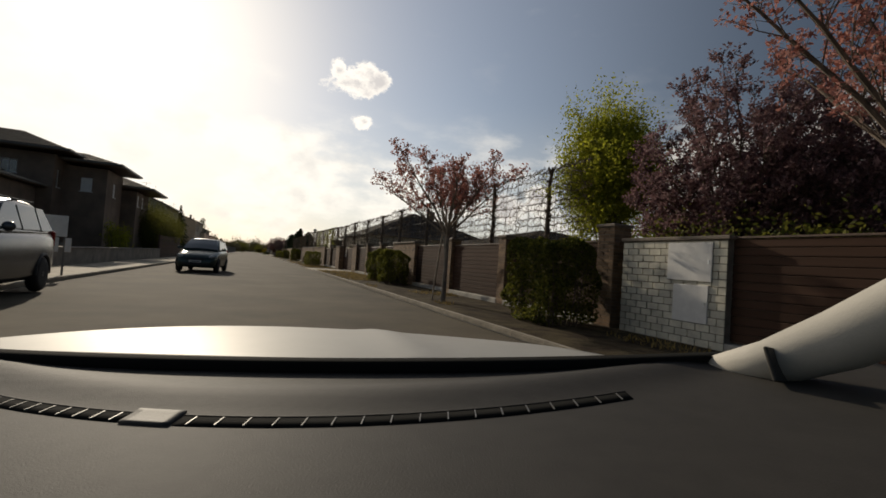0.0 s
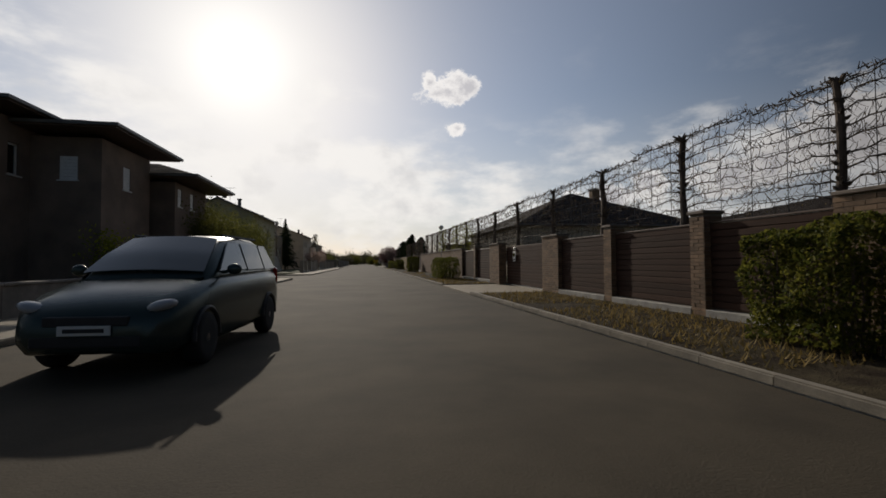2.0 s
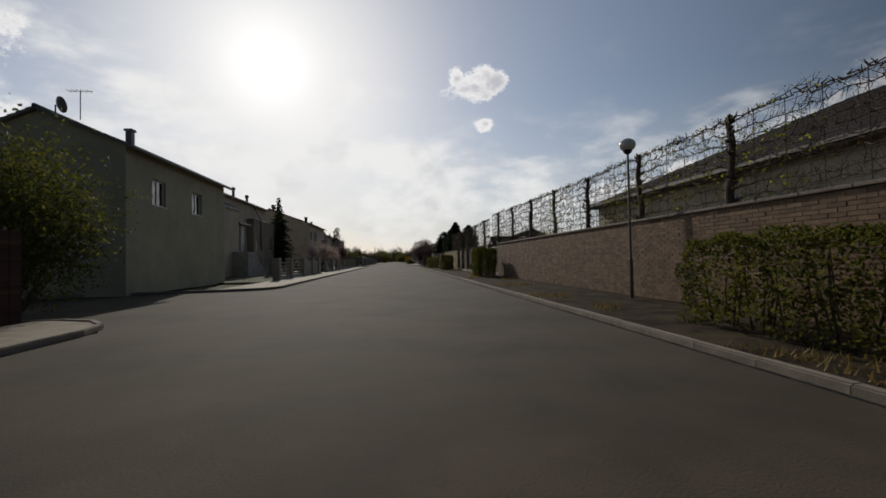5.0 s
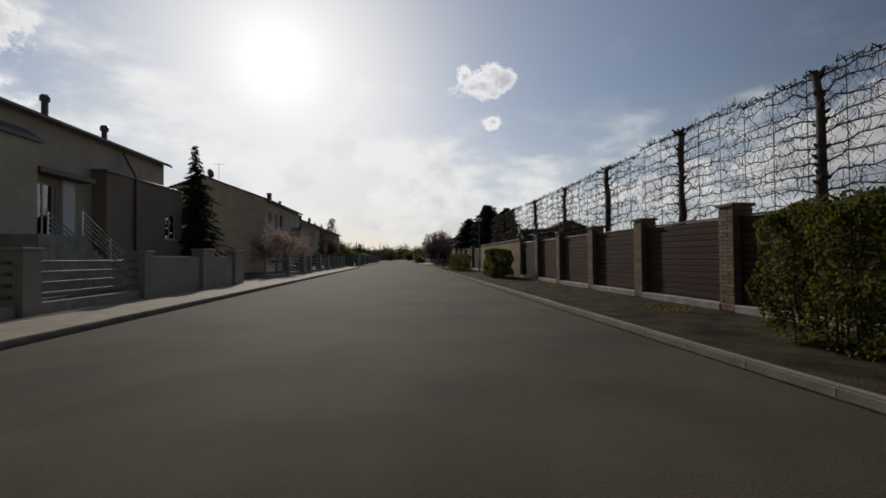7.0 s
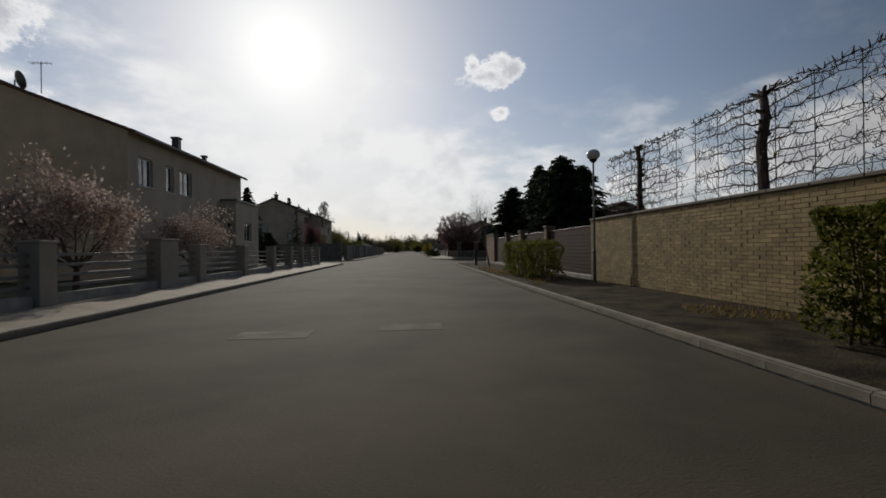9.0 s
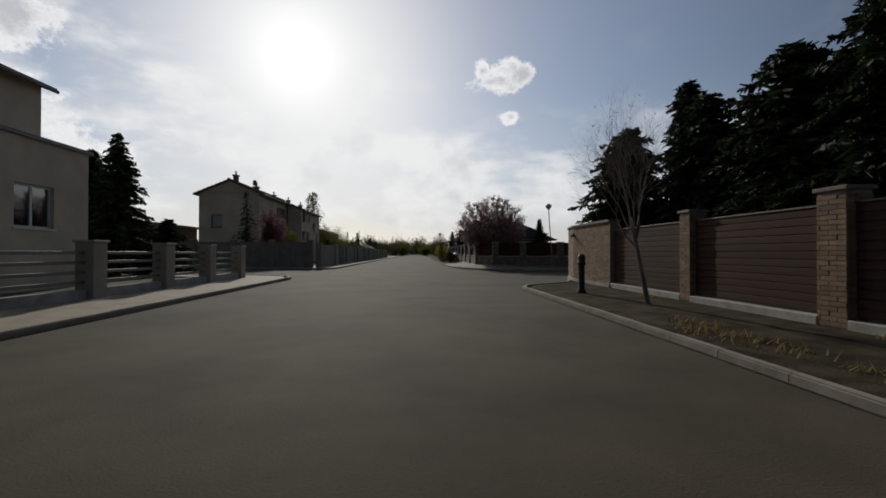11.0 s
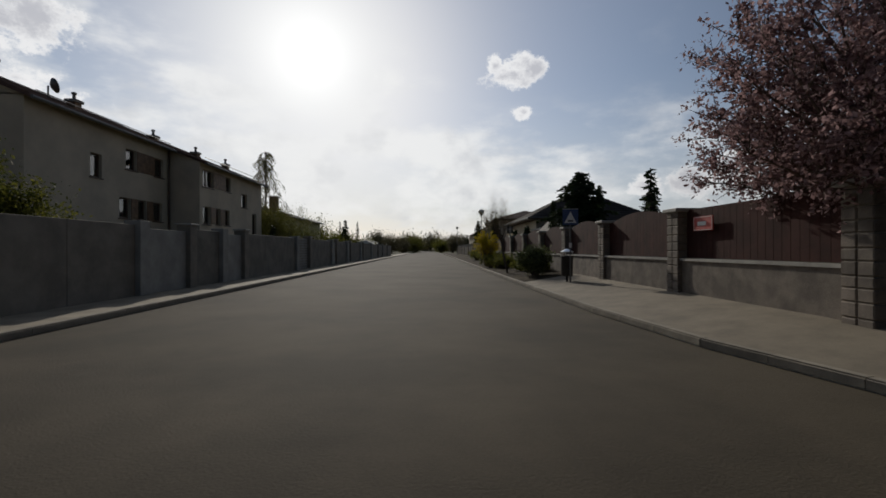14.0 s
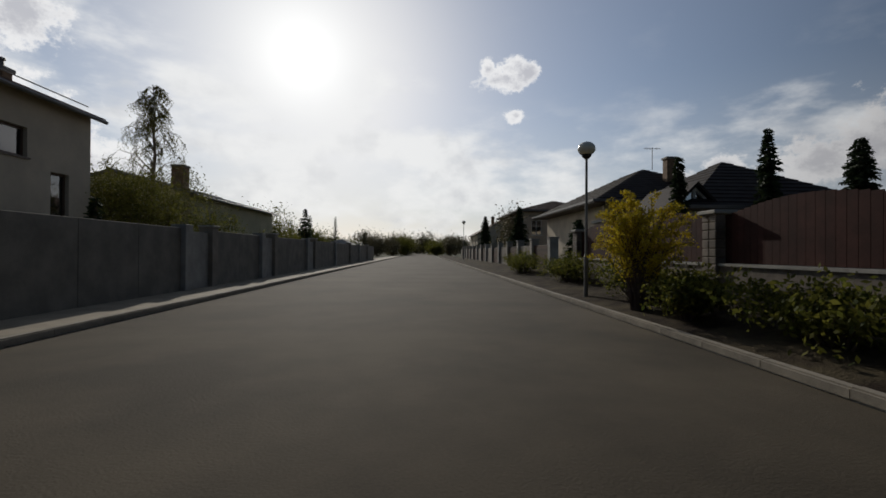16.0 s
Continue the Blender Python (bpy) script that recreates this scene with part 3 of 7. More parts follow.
def block(house, x0, x1, y0, y1, eave, wall_mat, windows=None, z0=0.0, frame_mat=None, net=True, thick=0.3, plinth=0.0, sky_sheen=False):
    """Four walls with their windows, and floors inside that keep the rooms dark."""
    windows = windows or {}
    for side in "SNEW":
        m = face_matrix(side, x0, x1, y0, y1, z0)
        length = (x1 - x0) if side in "SN" else (y1 - y0)
        a, b = (0.0, length) if side in "SN" else (thick, length - thick)
        ops = [o for o in windows.get(side, ())]
        bm = bm_new()
        mm = m @ Matrix.Translation((a, 0, 0))
        wall_cells(bm, mm, b - a, eave - z0, thick, [(o[0] - a, o[1] - a, o[2], o[3]) for o in ops])
        part("wall", bm, wall_mat, house)
        for o in ops:
            window_part(house, m, o, frame_mat or white_frame, net, bars=1 if o[1] - o[0] > 0.9 else 0, sky_sheen=sky_sheen)
    levels = [z0 + 0.1, eave - 0.02] + ([z0 + (eave - z0) * 0.5] if eave - z0 > 4 else [])
    for z in levels:
        bm = bm_new()
        box(bm, x0 + thick, x1 - thick, y0 + thick, y1 - thick, z - 0.12, z)
        part("floor_slab", bm, interior, house)
    if plinth:
        bm = bm_new()
        for a in ((x0 - 0.03, x1 + 0.03, y0 - 0.03, y0 - 0.002), (x1 + 0.002, x1 + 0.03, y0, y1), (x0 - 0.03, x0 - 0.002, y0, y1)):
            box(bm, *a, z0, z0 + plinth)
        part("plinth", bm, plinth_mat, house)


def roof_gable(house, x0, x1, y0, y1, eave, top, mat, wall_mat, over=0.5, axis="y", gut=True, ridge_shift=0.0, thick=0.16):
    """A pitched roof of two slabs with battens of tile courses, the gables under it and gutters."""
    def put(bm, f):
        for v in bm.verts:
            a, b, c = v.co
            v.co = (a, b, c) if f == "y" else (b, a, c)
    if axis == "y":
        a0, a1, b0, b1 = x0, x1, y0, y1
    else:
        a0, a1, b0, b1 = y0, y1, x0, x1
    mid = (a0 + a1) / 2 + ridge_shift
    for lo in (a0, a1):
        slope = (top - eave) / abs(mid - lo)
        sgn = -1 if lo < mid else 1
        e = lo + sgn * over
        ze = eave - slope * over
        bm = bm_new()
        n = max(3, int(math.hypot(e - mid, top - ze) / 0.36))
        prof = [(e, ze)]
        for k in range(n):
            p0 = (e + (mid - e) * k / n, ze + (top - ze) * k / n)
            p1 = (e + (mid - e) * (k + 1) / n, ze + (top - ze) * (k + 1) / n)
            prof += [(p0[0], p0[1] + thick), (p1[0], p1[1] + thick - 0.04)]
        prof.append((mid, top))
        rows = [[bm.verts.new((p[0], b, p[1])) for p in prof] for b in (b0 - over * 0.6, b1 + over * 0.6)]
        for i in range(len(prof)):
            j = (i + 1) % len(prof)
            bm.faces.new((rows[0][i], rows[0][j], rows[1][j], rows[1][i]))
        bm.faces.new(rows[0])
        bm.faces.new(rows[1][::-1])
        put(bm, axis)
        part("roof_slope", bm, mat, house)
        if gut:
            bm = bm_new()
            tube(bm, [(e + sgn * 0.05, b0 - over * 0.5, ze + 0.03), (e + sgn * 0.05, b1 + over * 0.5, ze + 0.03)], 0.065, 8)
            put(bm, axis)
            part("gutter", bm, roof_sheet, house)
    for b, w in ((b0, 0.3), (b1 - 0.3, 0.3)):
        bm = bm_new()
        vs = [bm.verts.new(p) for bb in (b, b + w) for p in ((a0, bb, eave), (a1, bb, eave), (mid, bb, top))]
        bm.faces.new(vs[0:3])
        bm.faces.new(vs[3:6][::-1])
        for i in range(3):
            bm.faces.new((vs[i], vs[(i + 1) % 3], vs[3 + (i + 1) % 3], vs[3 + i]))
        put(bm, axis)
        part("gable", bm, wall_mat, house)
    bm = bm_new()
    tube(bm, [(mid, b0 - over * 0.6, top + thick - 0.02), (mid, b1 + over * 0.6, top + thick - 0.02)], 0.1, 8)
    put(bm, axis)
    part("ridge", bm, mat, house)


def roof_hip(house, x0, x1, y0, y1, eave, top, mat, over=0.8, soffit=None):
    """A hipped roof with courses of tiles, a boarded soffit and a fascia."""
    X0, X1, Y0, Y1 = x0 - over, x1 + over, y0 - over, y1 + over
    half = min(X1 - X0, Y1 - Y0) / 2
    bm = bm_new()
    n = max(4, int(math.hypot(half, top - eave) / 0.36))
    low = [bm.verts.new((a, b, eave)) for a, b in ((X0, Y0), (X1, Y0), (X1, Y1), (X0, Y1))]
    for k in range(n):
        s0, s1 = k / n, min(0.995, (k + 1) / n)
        r0 = (X0 + half * s0, X1 - half * s0, Y0 + half * s0, Y1 - half * s0, eave + (top - eave) * s0 + 0.05)
        r1 = (X0 + half * s1, X1 - half * s1, Y0 + half * s1, Y1 - half * s1, eave + (top - eave) * s1 + 0.012)
        q0 = [bm.verts.new((a, b, r0[4])) for a, b in ((r0[0], r0[2]), (r0[1], r0[2]), (r0[1], r0[3]), (r0[0], r0[3]))]
        q1 = [bm.verts.new((a, b, r1[4])) for a, b in ((r1[0], r1[2]), (r1[1], r1[2]), (r1[1], r1[3]), (r1[0], r1[3]))]
        for i in range(4):
            j = (i + 1) % 4
            bm.faces.new((q0[i], q0[j], q1[j], q1[i]))
            bm.faces.new((low[i], low[j], q0[j], q0[i]))
        low = q1
    bm.faces.new(low)
    part("roof", bm, mat, house)
    bm = bm_new()
    box(bm, X0 + 0.02, X1 - 0.02, Y0 + 0.02, Y1 - 0.02, eave - 0.12, eave - 0.004)
    part("soffit", bm, soffit or brown_frame, house)
    bm = bm_new()
    for a in ((X0 - 0.1, X1 + 0.1, Y0 - 0.1, Y0 + 0.0), (X0 - 0.1, X1 + 0.1, Y1, Y1 + 0.1), (X0 - 0.1, X0, Y0, Y1), (X1, X1 + 0.1, Y0, Y1)):
        box(bm, *a, eave - 0.06, eave + 0.06)
    part("gutter", bm, roof_sheet, house)


def chimney(house, x, y, z0, z1, w=0.5, mat=None, pots=0):
    bm = bm_new()
    box(bm, x - w / 2, x + w / 2, y - w / 2, y + w / 2, z0, z1 - 0.12, 0.01)
    c = part("chimney", bm, mat or brick_rest, house)
    bm = bm_new()
    box(bm, x - w / 2 - 0.06, x + w / 2 + 0.06, y - w / 2 - 0.06, y + w / 2 + 0.06, z1 - 0.12, z1, 0.015)
    part("cap", bm, concrete, c)
    for k in range(pots):
        bm = bm_new()
        lathe(bm, [(0.07, 0), (0.06, 0.22), (0.1, 0.24), (0.1, 0.3), (0.02, 0.34)], 10, (x + (k - (pots - 1) / 2) * 0.22, y, z1))
        part("chimney_pot", bm, roof_sheet, c)


def aerial(house, x, y, z, h=1.2):
    bm = bm_new()
    tube(bm, [(x, y, z), (x, y, z + h)], 0.02, 6)
    tube(bm, [(x - 0.5, y, z + h - 0.05), (x + 0.5, y, z + h - 0.05)], 0.014, 5)
    for k in range(5):
        a = x - 0.45 + k * 0.2
        tube(bm, [(a, y - 0.2, z + h - 0.05), (a, y + 0.2, z + h - 0.05)], 0.01, 4)
    part("aerial", bm, pole_mat, house)


def dish(house, x, y, z, r=0.42, turn=150):
    bm = bm_new()
    lathe(bm, [(0.02, 0.12), (r * 0.5, 0.15), (r, 0.24), (r, 0.22), (r * 0.5, 0.12), (0.03, 0.09)], 20)
    m = pose(x, y, z + 0.5, 70, 0, turn)
    for v in bm.verts:
        v.co = m @ v.co
    tube(bm, [(x, y, z), (x, y, z + 0.5)], 0.03, 6)
    part("satellite_dish", bm, roof_sheet, house, smooth=True)


def dark_villa():
    h = thing("house", "dark brown villa with stepped overhanging hipped roofs", "house")
    block(h, -22, -13.4, 26.5, 36.9, 4.4, render_dark, {"E": [(3.0, 4.2, 2.2, 3.4), (7.5, 8.7, 2.2, 3.4)]}, frame_mat=brown_frame)
    roof_hip(h, -22, -13.4, 26.5, 36.6, 4.55, 6.0, roof_dark, 0.5)
    block(h, -21, -12.6, 37, 43, 6.7, render_dark, {"E": [(0.5, 1.1, 4.6, 5.8)], "S": [(5.6, 6.5, 5.2, 6.1), (3.0, 3.8, 5.2, 6.1)]})
    roof_hip(h, -21, -12.6, 37, 43, 6.95, 8.5, roof_dark, 1.0)
    block(h, -12.6, -10.1, 38.6, 42.6, 6.3, render_dark, {"E": [(1.6, 2.2, 4.5, 5.5)], "S": [(1.0, 1.65, 4.6, 5.55)]}, sky_sheen=True)
    roof_hip(h, -14.5, -10.1, 38.6, 42.6, 6.6, 7.55, roof_dark, 1.0)
    block(h, -18, -9.2, 43.2, 47.6, 5.4, render_dark, {"E": [(0.34, 0.84, 4.2, 5.1), (1.95, 2.45, 4.2, 5.1)]}, sky_sheen=True)
    roof_hip(h, -18, -9.2, 43.8, 47.6, 5.65, 6.8, roof_dark, 1.2)
    return h


def green_gable():
    h = thing("house", "pale rendered gabled house with a satellite dish on the ridge", "house")
    block(h, -17.2, -10.6, 65, 75.5, 6.2, render_green, {"S": [(1.2, 2.4, 3.6, 4.8), (4.2, 5.2, 1.4, 2.6)], "E": [(2, 3.2, 4.0, 5.2), (6, 7.2, 4.0, 5.2)]})
    roof_gable(h, -17.2, -10.6, 65, 75.5, 6.2, 7.6, roof_sheet, render_green, 0.35)
    chimney(h, -13.2, 70, 7.2, 8.3, 0.3, roof_sheet)
    dish(h, -13.6, 65.5, 7.5, 0.34)
    aerial(h, -13.1, 66.2, 7.6, 1.3)
    return h


def terrace_house():
    h = thing("house", "beige rendered two-storey house with a recessed front door", "house")
    block(h, -24, -14.9, 78, 100, 7.5, render_beige, {"E": [(2.0, 5.5, 5.2, 6.6), (11.8, 13.0, 2.4, 4.7), (20.2, 21.4, 2.9, 4.0), (7.0, 7.9, 2.6, 3.9)], "S": [(3, 4.4, 4.4, 5.8)]}, frame_mat=white_frame)
    roof_gable(h, -24, -14.9, 78, 100, 7.5, 9.3, roof_sheet, render_beige, 0.35)
    for y, t in ((91.0, 8.75), (95.0, 8.55)):
        bm = bm_new()
        lathe(bm, [(0.13, 7.3), (0.13, t - 0.3), (0.2, t - 0.28), (0.2, t - 0.1), (0.14, t)], 14, (-15.4, y, 0))
        part("flue", bm, roof_sheet, h)
    bm = bm_new()
    tube(bm, [(-14.13, 95.6, 0.1), (-14.13, 95.6, 5.9), (-14.8, 95.6, 7.2)], 0.06, 8)
    part("downpipe", bm, brown_frame, h)
    # the lower wing with a flat parapet, in front of the far end
    block(h, -14.895, -14.2, 93.3, 100.9, 5.75, render_wing, {"E": [(5.5, 6.9, 2.6, 4.2)]}, thick=0.25)
    bm = bm_new()
    box(bm, -14.9, -14.12, 93.2, 101.0, 5.75, 5.87, 0.012)
    part("parapet", bm, roof_sheet, h)
    bm = bm_new()
    box(bm, -14.897, -14.2, 89.2, 92.5, 4.98, 5.2, 0.015)
    part("door_canopy", bm, brown_frame, h)
    bm = bm_new()
    box(bm, -14.897, -14.72, 91.15, 91.9, 2.3, 4.97, 0.012)
    part("pilaster", bm, white_frame, h)
    # a projecting bay with a sloping lean-to roof
    bm = bm_new()
    box(bm, -14.897, -14.3, 80.2, 89.2, 0.0, 6.2, 0.015)
    part("bay", bm, render_beige, h)
    bm = bm_new()
    vs = [bm.verts.new(p) for y in (80.0, 89.4) for p in ((-14.9, y, 6.75), (-14.15, y, 6.25), (-14.15, y, 6.15), (-14.9, y, 6.2))]
    for f in ((0, 1, 2, 3), (7, 6, 5, 4), (0, 4, 5, 1), (1, 5, 6, 2), (2, 6, 7, 3), (3, 7, 4, 0)):
        bm.faces.new([vs[i] for i in f])
    part("bay_roof", bm, roof_sheet, h)
    # the raised landing, the steps along the wall and steel rails
    bm = bm_new()
    box(bm, -14.29, -12.9, 87.4, 89.7, 0.0, 2.3, 0.015)
    part("landing", bm, concrete, h)
    bm = bm_new()
    box(bm, -14.896, -14.3, 89.25, 92.2, 0.0, 2.3, 0.015)
    part("landing", bm, concrete, h)
    for k in range(11):
        bm = bm_new()
        box(bm, -14.28, -12.9, 89.704 + k * 0.32, 89.7 + (k + 1) * 0.32, 0.0, 2.3 - 0.19 * (k + 1), 0.01)
        part("step", bm, concrete, h)
    for x in (-12.85, -14.2):
        bm = bm_new()
        for k in range(5):
            z = 1.05 - 0.21 * k
            tube(bm, [(x, 89.55, 2.33 + z), (x, 93.2, 0.18 + z)], 0.026, 6)
        for y, z in ((89.6, 2.3), (91.4, 1.25), (93.15, 0.15)):
            tube(bm, [(x, y, z), (x, y, z + 1.07)], 0.028, 6)
        part("handrail", bm, steel, h, "shiny stainless steel handrail")
    return h


def gable_house():
    h = thing("house", "beige two-storey gabled house with a satellite dish", "house")
    wins = {"S": [(3.4, 4.6, 5.2, 6.4), (3.0, 4.2, 2.3, 3.5)], "E": [(0.8, 2.0, 4.5, 5.9), (3.2, 4.0, 4.5, 5.9), (4.6, 6.0, 4.5, 5.9), (8.6, 9.8, 2.2, 3.5)]}
    block(h, -23.4, -12.2, 112.5, 126.2, 6.9, render_beige, wins)
    roof_gable(h, -23.4, -12.2, 112.5, 126.2, 6.9, 9.0, roof_brown, render_beige, 0.35)
    chimney(h, -14.3, 121, 7.3, 8.7, 0.4, roof_sheet)
    chimney(h, -14.0, 124.2, 7.2, 8.2, 0.25, roof_sheet)
    dish(h, -17.6, 113.2, 8.9, 0.42)
    aerial(h, -16.9, 113.8, 9.0, 1.5)
    block(h, -12.195, -11.2, 122.5, 127.0, 4.75, render_beige, {"E": [(1.55, 3.0, 2.0, 3.35)], "S": [(0.3, 0.75, 2.0, 3.3)]})
    bm = bm_new()
    box(bm, -12.19, -11.1, 122.4, 127.1, 4.75, 4.87)
    part("flat_roof", bm, roof_sheet, h)
    return h


def row_house():
    h = thing("house", "long beige two-storey terrace with brown window groups", "house")
    near = [(2.8, 3.4, 4.1, 5.05), (4.8, 5.5, 4.75, 5.65), (6.8, 7.5, 4.75, 5.65), (4.4, 5.1, 2.6, 3.5), (5.6, 6.2, 2.6, 3.5), (6.7, 7.4, 2.6, 3.5)]
    block(h, -17.9, -12.9, 152.2, 160.2, 6.35, render_beige, {"S": [(4.1, 4.7, 2.4, 3.4), (1.0, 1.9, 3.4, 4.5)], "E": near}, frame_mat=brown_frame)
    roof_gable(h, -17.9, -12.9, 152.2, 160.2, 6.3, 7.35, roof_brown, render_beige, 0.35)
    far = [(0.32, 1.4, 4.5, 5.4), (2.85, 3.5, 4.55, 5.4), (4.95, 5.8, 3.85, 4.7), (0.32, 1.1, 2.55, 3.5), (1.7, 2.2, 2.6, 3.5), (2.75, 3.35, 2.6, 3.5), (6.6, 7.3, 1.4, 3.6)]
    block(h, -20.0, -11.4, 160.2, 168.4, 5.75, render_beige, {"E": far}, frame_mat=brown_frame)
    roof_gable(h, -20.0, -11.4, 160.3, 168.4, 5.7, 7.45, roof_brown, render_beige, 0.35)
    # timber infill between the windows
    for x, y0, y1, z0, z1 in ((-12.9, 157.72, 158.98, 4.75, 5.65), (-11.4, 161.62, 163.03, 4.55, 5.4), (-12.9, 157.32, 157.78, 2.6, 3.5), (-12.9, 158.42, 158.88, 2.6, 3.5), (-11.4, 161.32, 161.88, 2.6, 3.5), (-11.4, 162.42, 162.93, 2.6, 3.5)):
        bm = bm_new()
        box(bm, x + 0.003, x + 0.03, y0, y1, z0, z1, 0.006)
        part("timber_panel", bm, panel_wood, h, "brown boarded panel between windows")
    bm = bm_new()
    box(bm, -19.0, -17.904, 154.8, 157.0, 3.0, 3.12)
    balc = part("balcony", bm, concrete, h)
    for k in range(8):
        bm = bm_new()
        tube(bm, [(-18.95, 154.85 + k * 0.3, 3.1), (-18.95, 154.85 + k * 0.3, 3.95)], 0.02, 5)
        part("baluster", bm, black_plastic, balc)
    bm = bm_new()
    tube(bm, [(-18.95, 154.8, 3.95), (-18.95, 157.0, 3.95)], 0.03, 6)
    part("rail", bm, black_plastic, balc)
    for x, y, z in ((-15.4, 153.6, 8.1), (-14.6, 156.4, 7.5), (-14.8, 162.0, 7.45), (-14.2, 165.2, 7.25), (-13.4, 167.4, 6.95)):
        chimney(h, x, y, 6.2, z, 0.36, brick_rest, 1)
    dish(h, -14.4, 154.9, 7.05, 0.28)
    for y0, y1, x, z in ((152.4, 160.0, -12.7, 6.52), (160.4, 168.0, -11.2, 5.95)):
        bm = bm_new()
        tube(bm, [(x, y0, z), (x, y1, z)], 0.02, 5)
        part("snow_guard", bm, roof_sheet, h)
    bm = bm_new()
    tube(bm, [(-12.82, 160.05, 0.1), (-12.82, 160.05, 6.2)], 0.05, 8)
    part("downpipe", bm, brown_frame, h)
    return h


def far_house(label, x0, x1, y0, y1, eave, top, wall, roof, wins=None, ch=None, axis="y", hip=False):
    h = thing("house", label, "house")
    block(h, x0, x1, y0, y1, eave, wall, wins or {})
    if hip:
        roof_hip(h, x0, x1, y0, y1, eave + 0.12, top, roof, 0.6)
    else:
        roof_gable(h, x0, x1, y0, y1, eave, top, roof, wall, 0.4, axis)
    for c in ch or ():
        chimney(h, *c)
    return h


dark_villa()
green_gable()
terrace_house()
gable_house()
past(row_house())
past(far_house("yellow-green rendered house with a brick chimney", -22, -13.2, 178.5, 192, 4.4, 5.6, render_green, roof_sheet, {"E": [(2, 3, 2.6, 3.6), (5, 6, 2.6, 3.6)], "S": [(5.4, 6.4, 2.5, 3.6)]}, [(-14.6, 180.0, 4.9, 6.3, 0.7)]))
far_house("broad pale house with a dark hipped roof behind the trellis", 13.0, 30.0, 54.0, 72.0, 4.2, 8.4, render_beige, roof_dark, {"W": [(3, 5, 1.2, 2.4), (7.6, 9.0, 1.2, 2.4)], "S": [(1.6, 3.4, 1.2, 2.4)]}, [(24.3, 62.5, 7.2, 8.9, 0.8)], hip=True)
far_house("brown-roofed bungalow behind the garden wall", 15, 30, 24, 38, 2.6, 4.6, brick_rest, roof_dark, {"W": [(3, 5, 1.2, 2.4)]}, hip=True)
past(far_house("pale villa with a dark ridged roof behind the fence", 20.3, 25.4, 152.2, 156.2, 4.1, 5.6, render_beige, roof_dark, {"W": [(1.5, 2.5, 2.9, 3.9)], "S": [(1.4, 2.4, 2.4, 3.4)]}, [(21.0, 154.0, 5.2, 6.05, 0.36), (22.6, 154.4, 5.2, 5.95, 0.3)], axis="x"))
past(far_house("house with a broad low gable, its brick walls coloured dark for backlight", 26.2, 34.8, 158.5, 164, 5.9, 7.45, brick_shaded, roof_dark, {"W": [(2.2, 3.4, 1.6, 2.8)], "S": [(2.2, 3.2, 3.4, 4.4), (5.2, 6.2, 3.4, 4.4)]}))
far_house("small pale house with a light hipped roof far along the street", -27.0, -17.5, 296, 304, 2.7, 4.7, render_beige, roof_sheet, {"S": [(2, 3.2, 1.0, 2.2), (6, 7.2, 1.0, 2.2)]}, hip=True)
# a low flat-roofed neighbour of the terrace
low = thing("house", "low flat-roofed brown building beside the terrace", "house")
block(low, -33, -21.8, 153, 160, 3.6, brick_rest, {"S": [(2.0, 3.4, 1.6, 2.7), (6.0, 7.4, 1.6, 2.7)]})
bm = bm_new()
box(bm, -33.25, -21.55, 152.75, 160.25, 3.6, 3.85, 0.03)
part("roof", bm, roof_sheet, low)
chimney(low, -28.6, 155.4, 3.8, 4.4, 0.5)
past(low)


def corner_house():
    """A low house with a hipped main roof, a nearer wing and a glazed dormer."""
    h = thing("house", "low house with dark tiled hipped roofs and a glazed dormer", "house")
    block(h, 10.5, 19, 176.2, 187, 3.8, render_beige, {"W": [(3, 4.4, 1.2, 2.5)], "S": [(0.8, 1.9, 1.3, 2.6)]})
    roof_hip(h, 10.5, 19, 176.2, 187, 3.95, 6.55, roof_dark, 0.9)
    block(h, 11.2, 18.2, 169.4, 176.19, 2.85, render_beige, {"W": [(2.0, 3.4, 1.2, 2.5)]})
    roof_hip(h, 11.2, 18.2, 169.4, 176.6, 2.95, 5.5, roof_dark, 0.8)
    chimney(h, 15.2, 178.2, 5.4, 6.85, 0.5)
    aerial(h, 14.4, 178.6, 6.2, 1.3)
    # the dormer: a white triangular frame with glass under two slopes of roof
    y, x0, x1, z0, z1 = 169.2, 9.9, 12.2, 2.6, 3.75
    xm = (x0 + x1) / 2
    bm = bm_new()
    for a, b in (((x0, y, z0), (xm, y, z1)), ((x1, y, z0), (xm, y, z1)), ((x0, y, z0), (x1, y, z0)), ((xm, y, z0), (xm, y, z1)), ((x0 + 0.6, y, z0), (x0 + 0.6, y, z0 + 0.55)), ((x1 - 0.6, y, z0), (x1 - 0.6, y, z0 + 0.55))):
        tube(bm, [a, b], 0.05, 4)
    dr = part("dormer_window", bm, white_frame, h, "white-framed triangular dormer window")
    bm = bm_new()
    bm.faces.new([bm.verts.new(p) for p in ((x0, y + 0.06, z0), (x1, y + 0.06, z0), (xm, y + 0.06, z1))])
    part("pane", bm, pane_glass, dr)
    for xa in (x0 - 0.25, x1 + 0.25):
        bm = bm_new()
        za, zb = z0 - 0.2, z1 + 0.05
        vs = [bm.verts.new(p) for yy in (y - 0.25, y + 3.4) for p in ((xa, yy, za), (xm, yy, zb), (xm, yy, zb + 0.14), (xa, yy, za + 0.14))]
        for f in ((0, 1, 2, 3), (7, 6, 5, 4), (0, 4, 5, 1), (1, 5, 6, 2), (2, 6, 7, 3), (3, 7, 4, 0)):
            bm.faces.new([vs[k] for k in f])
        part("dormer_roof", bm, roof_dark, h)
    return h


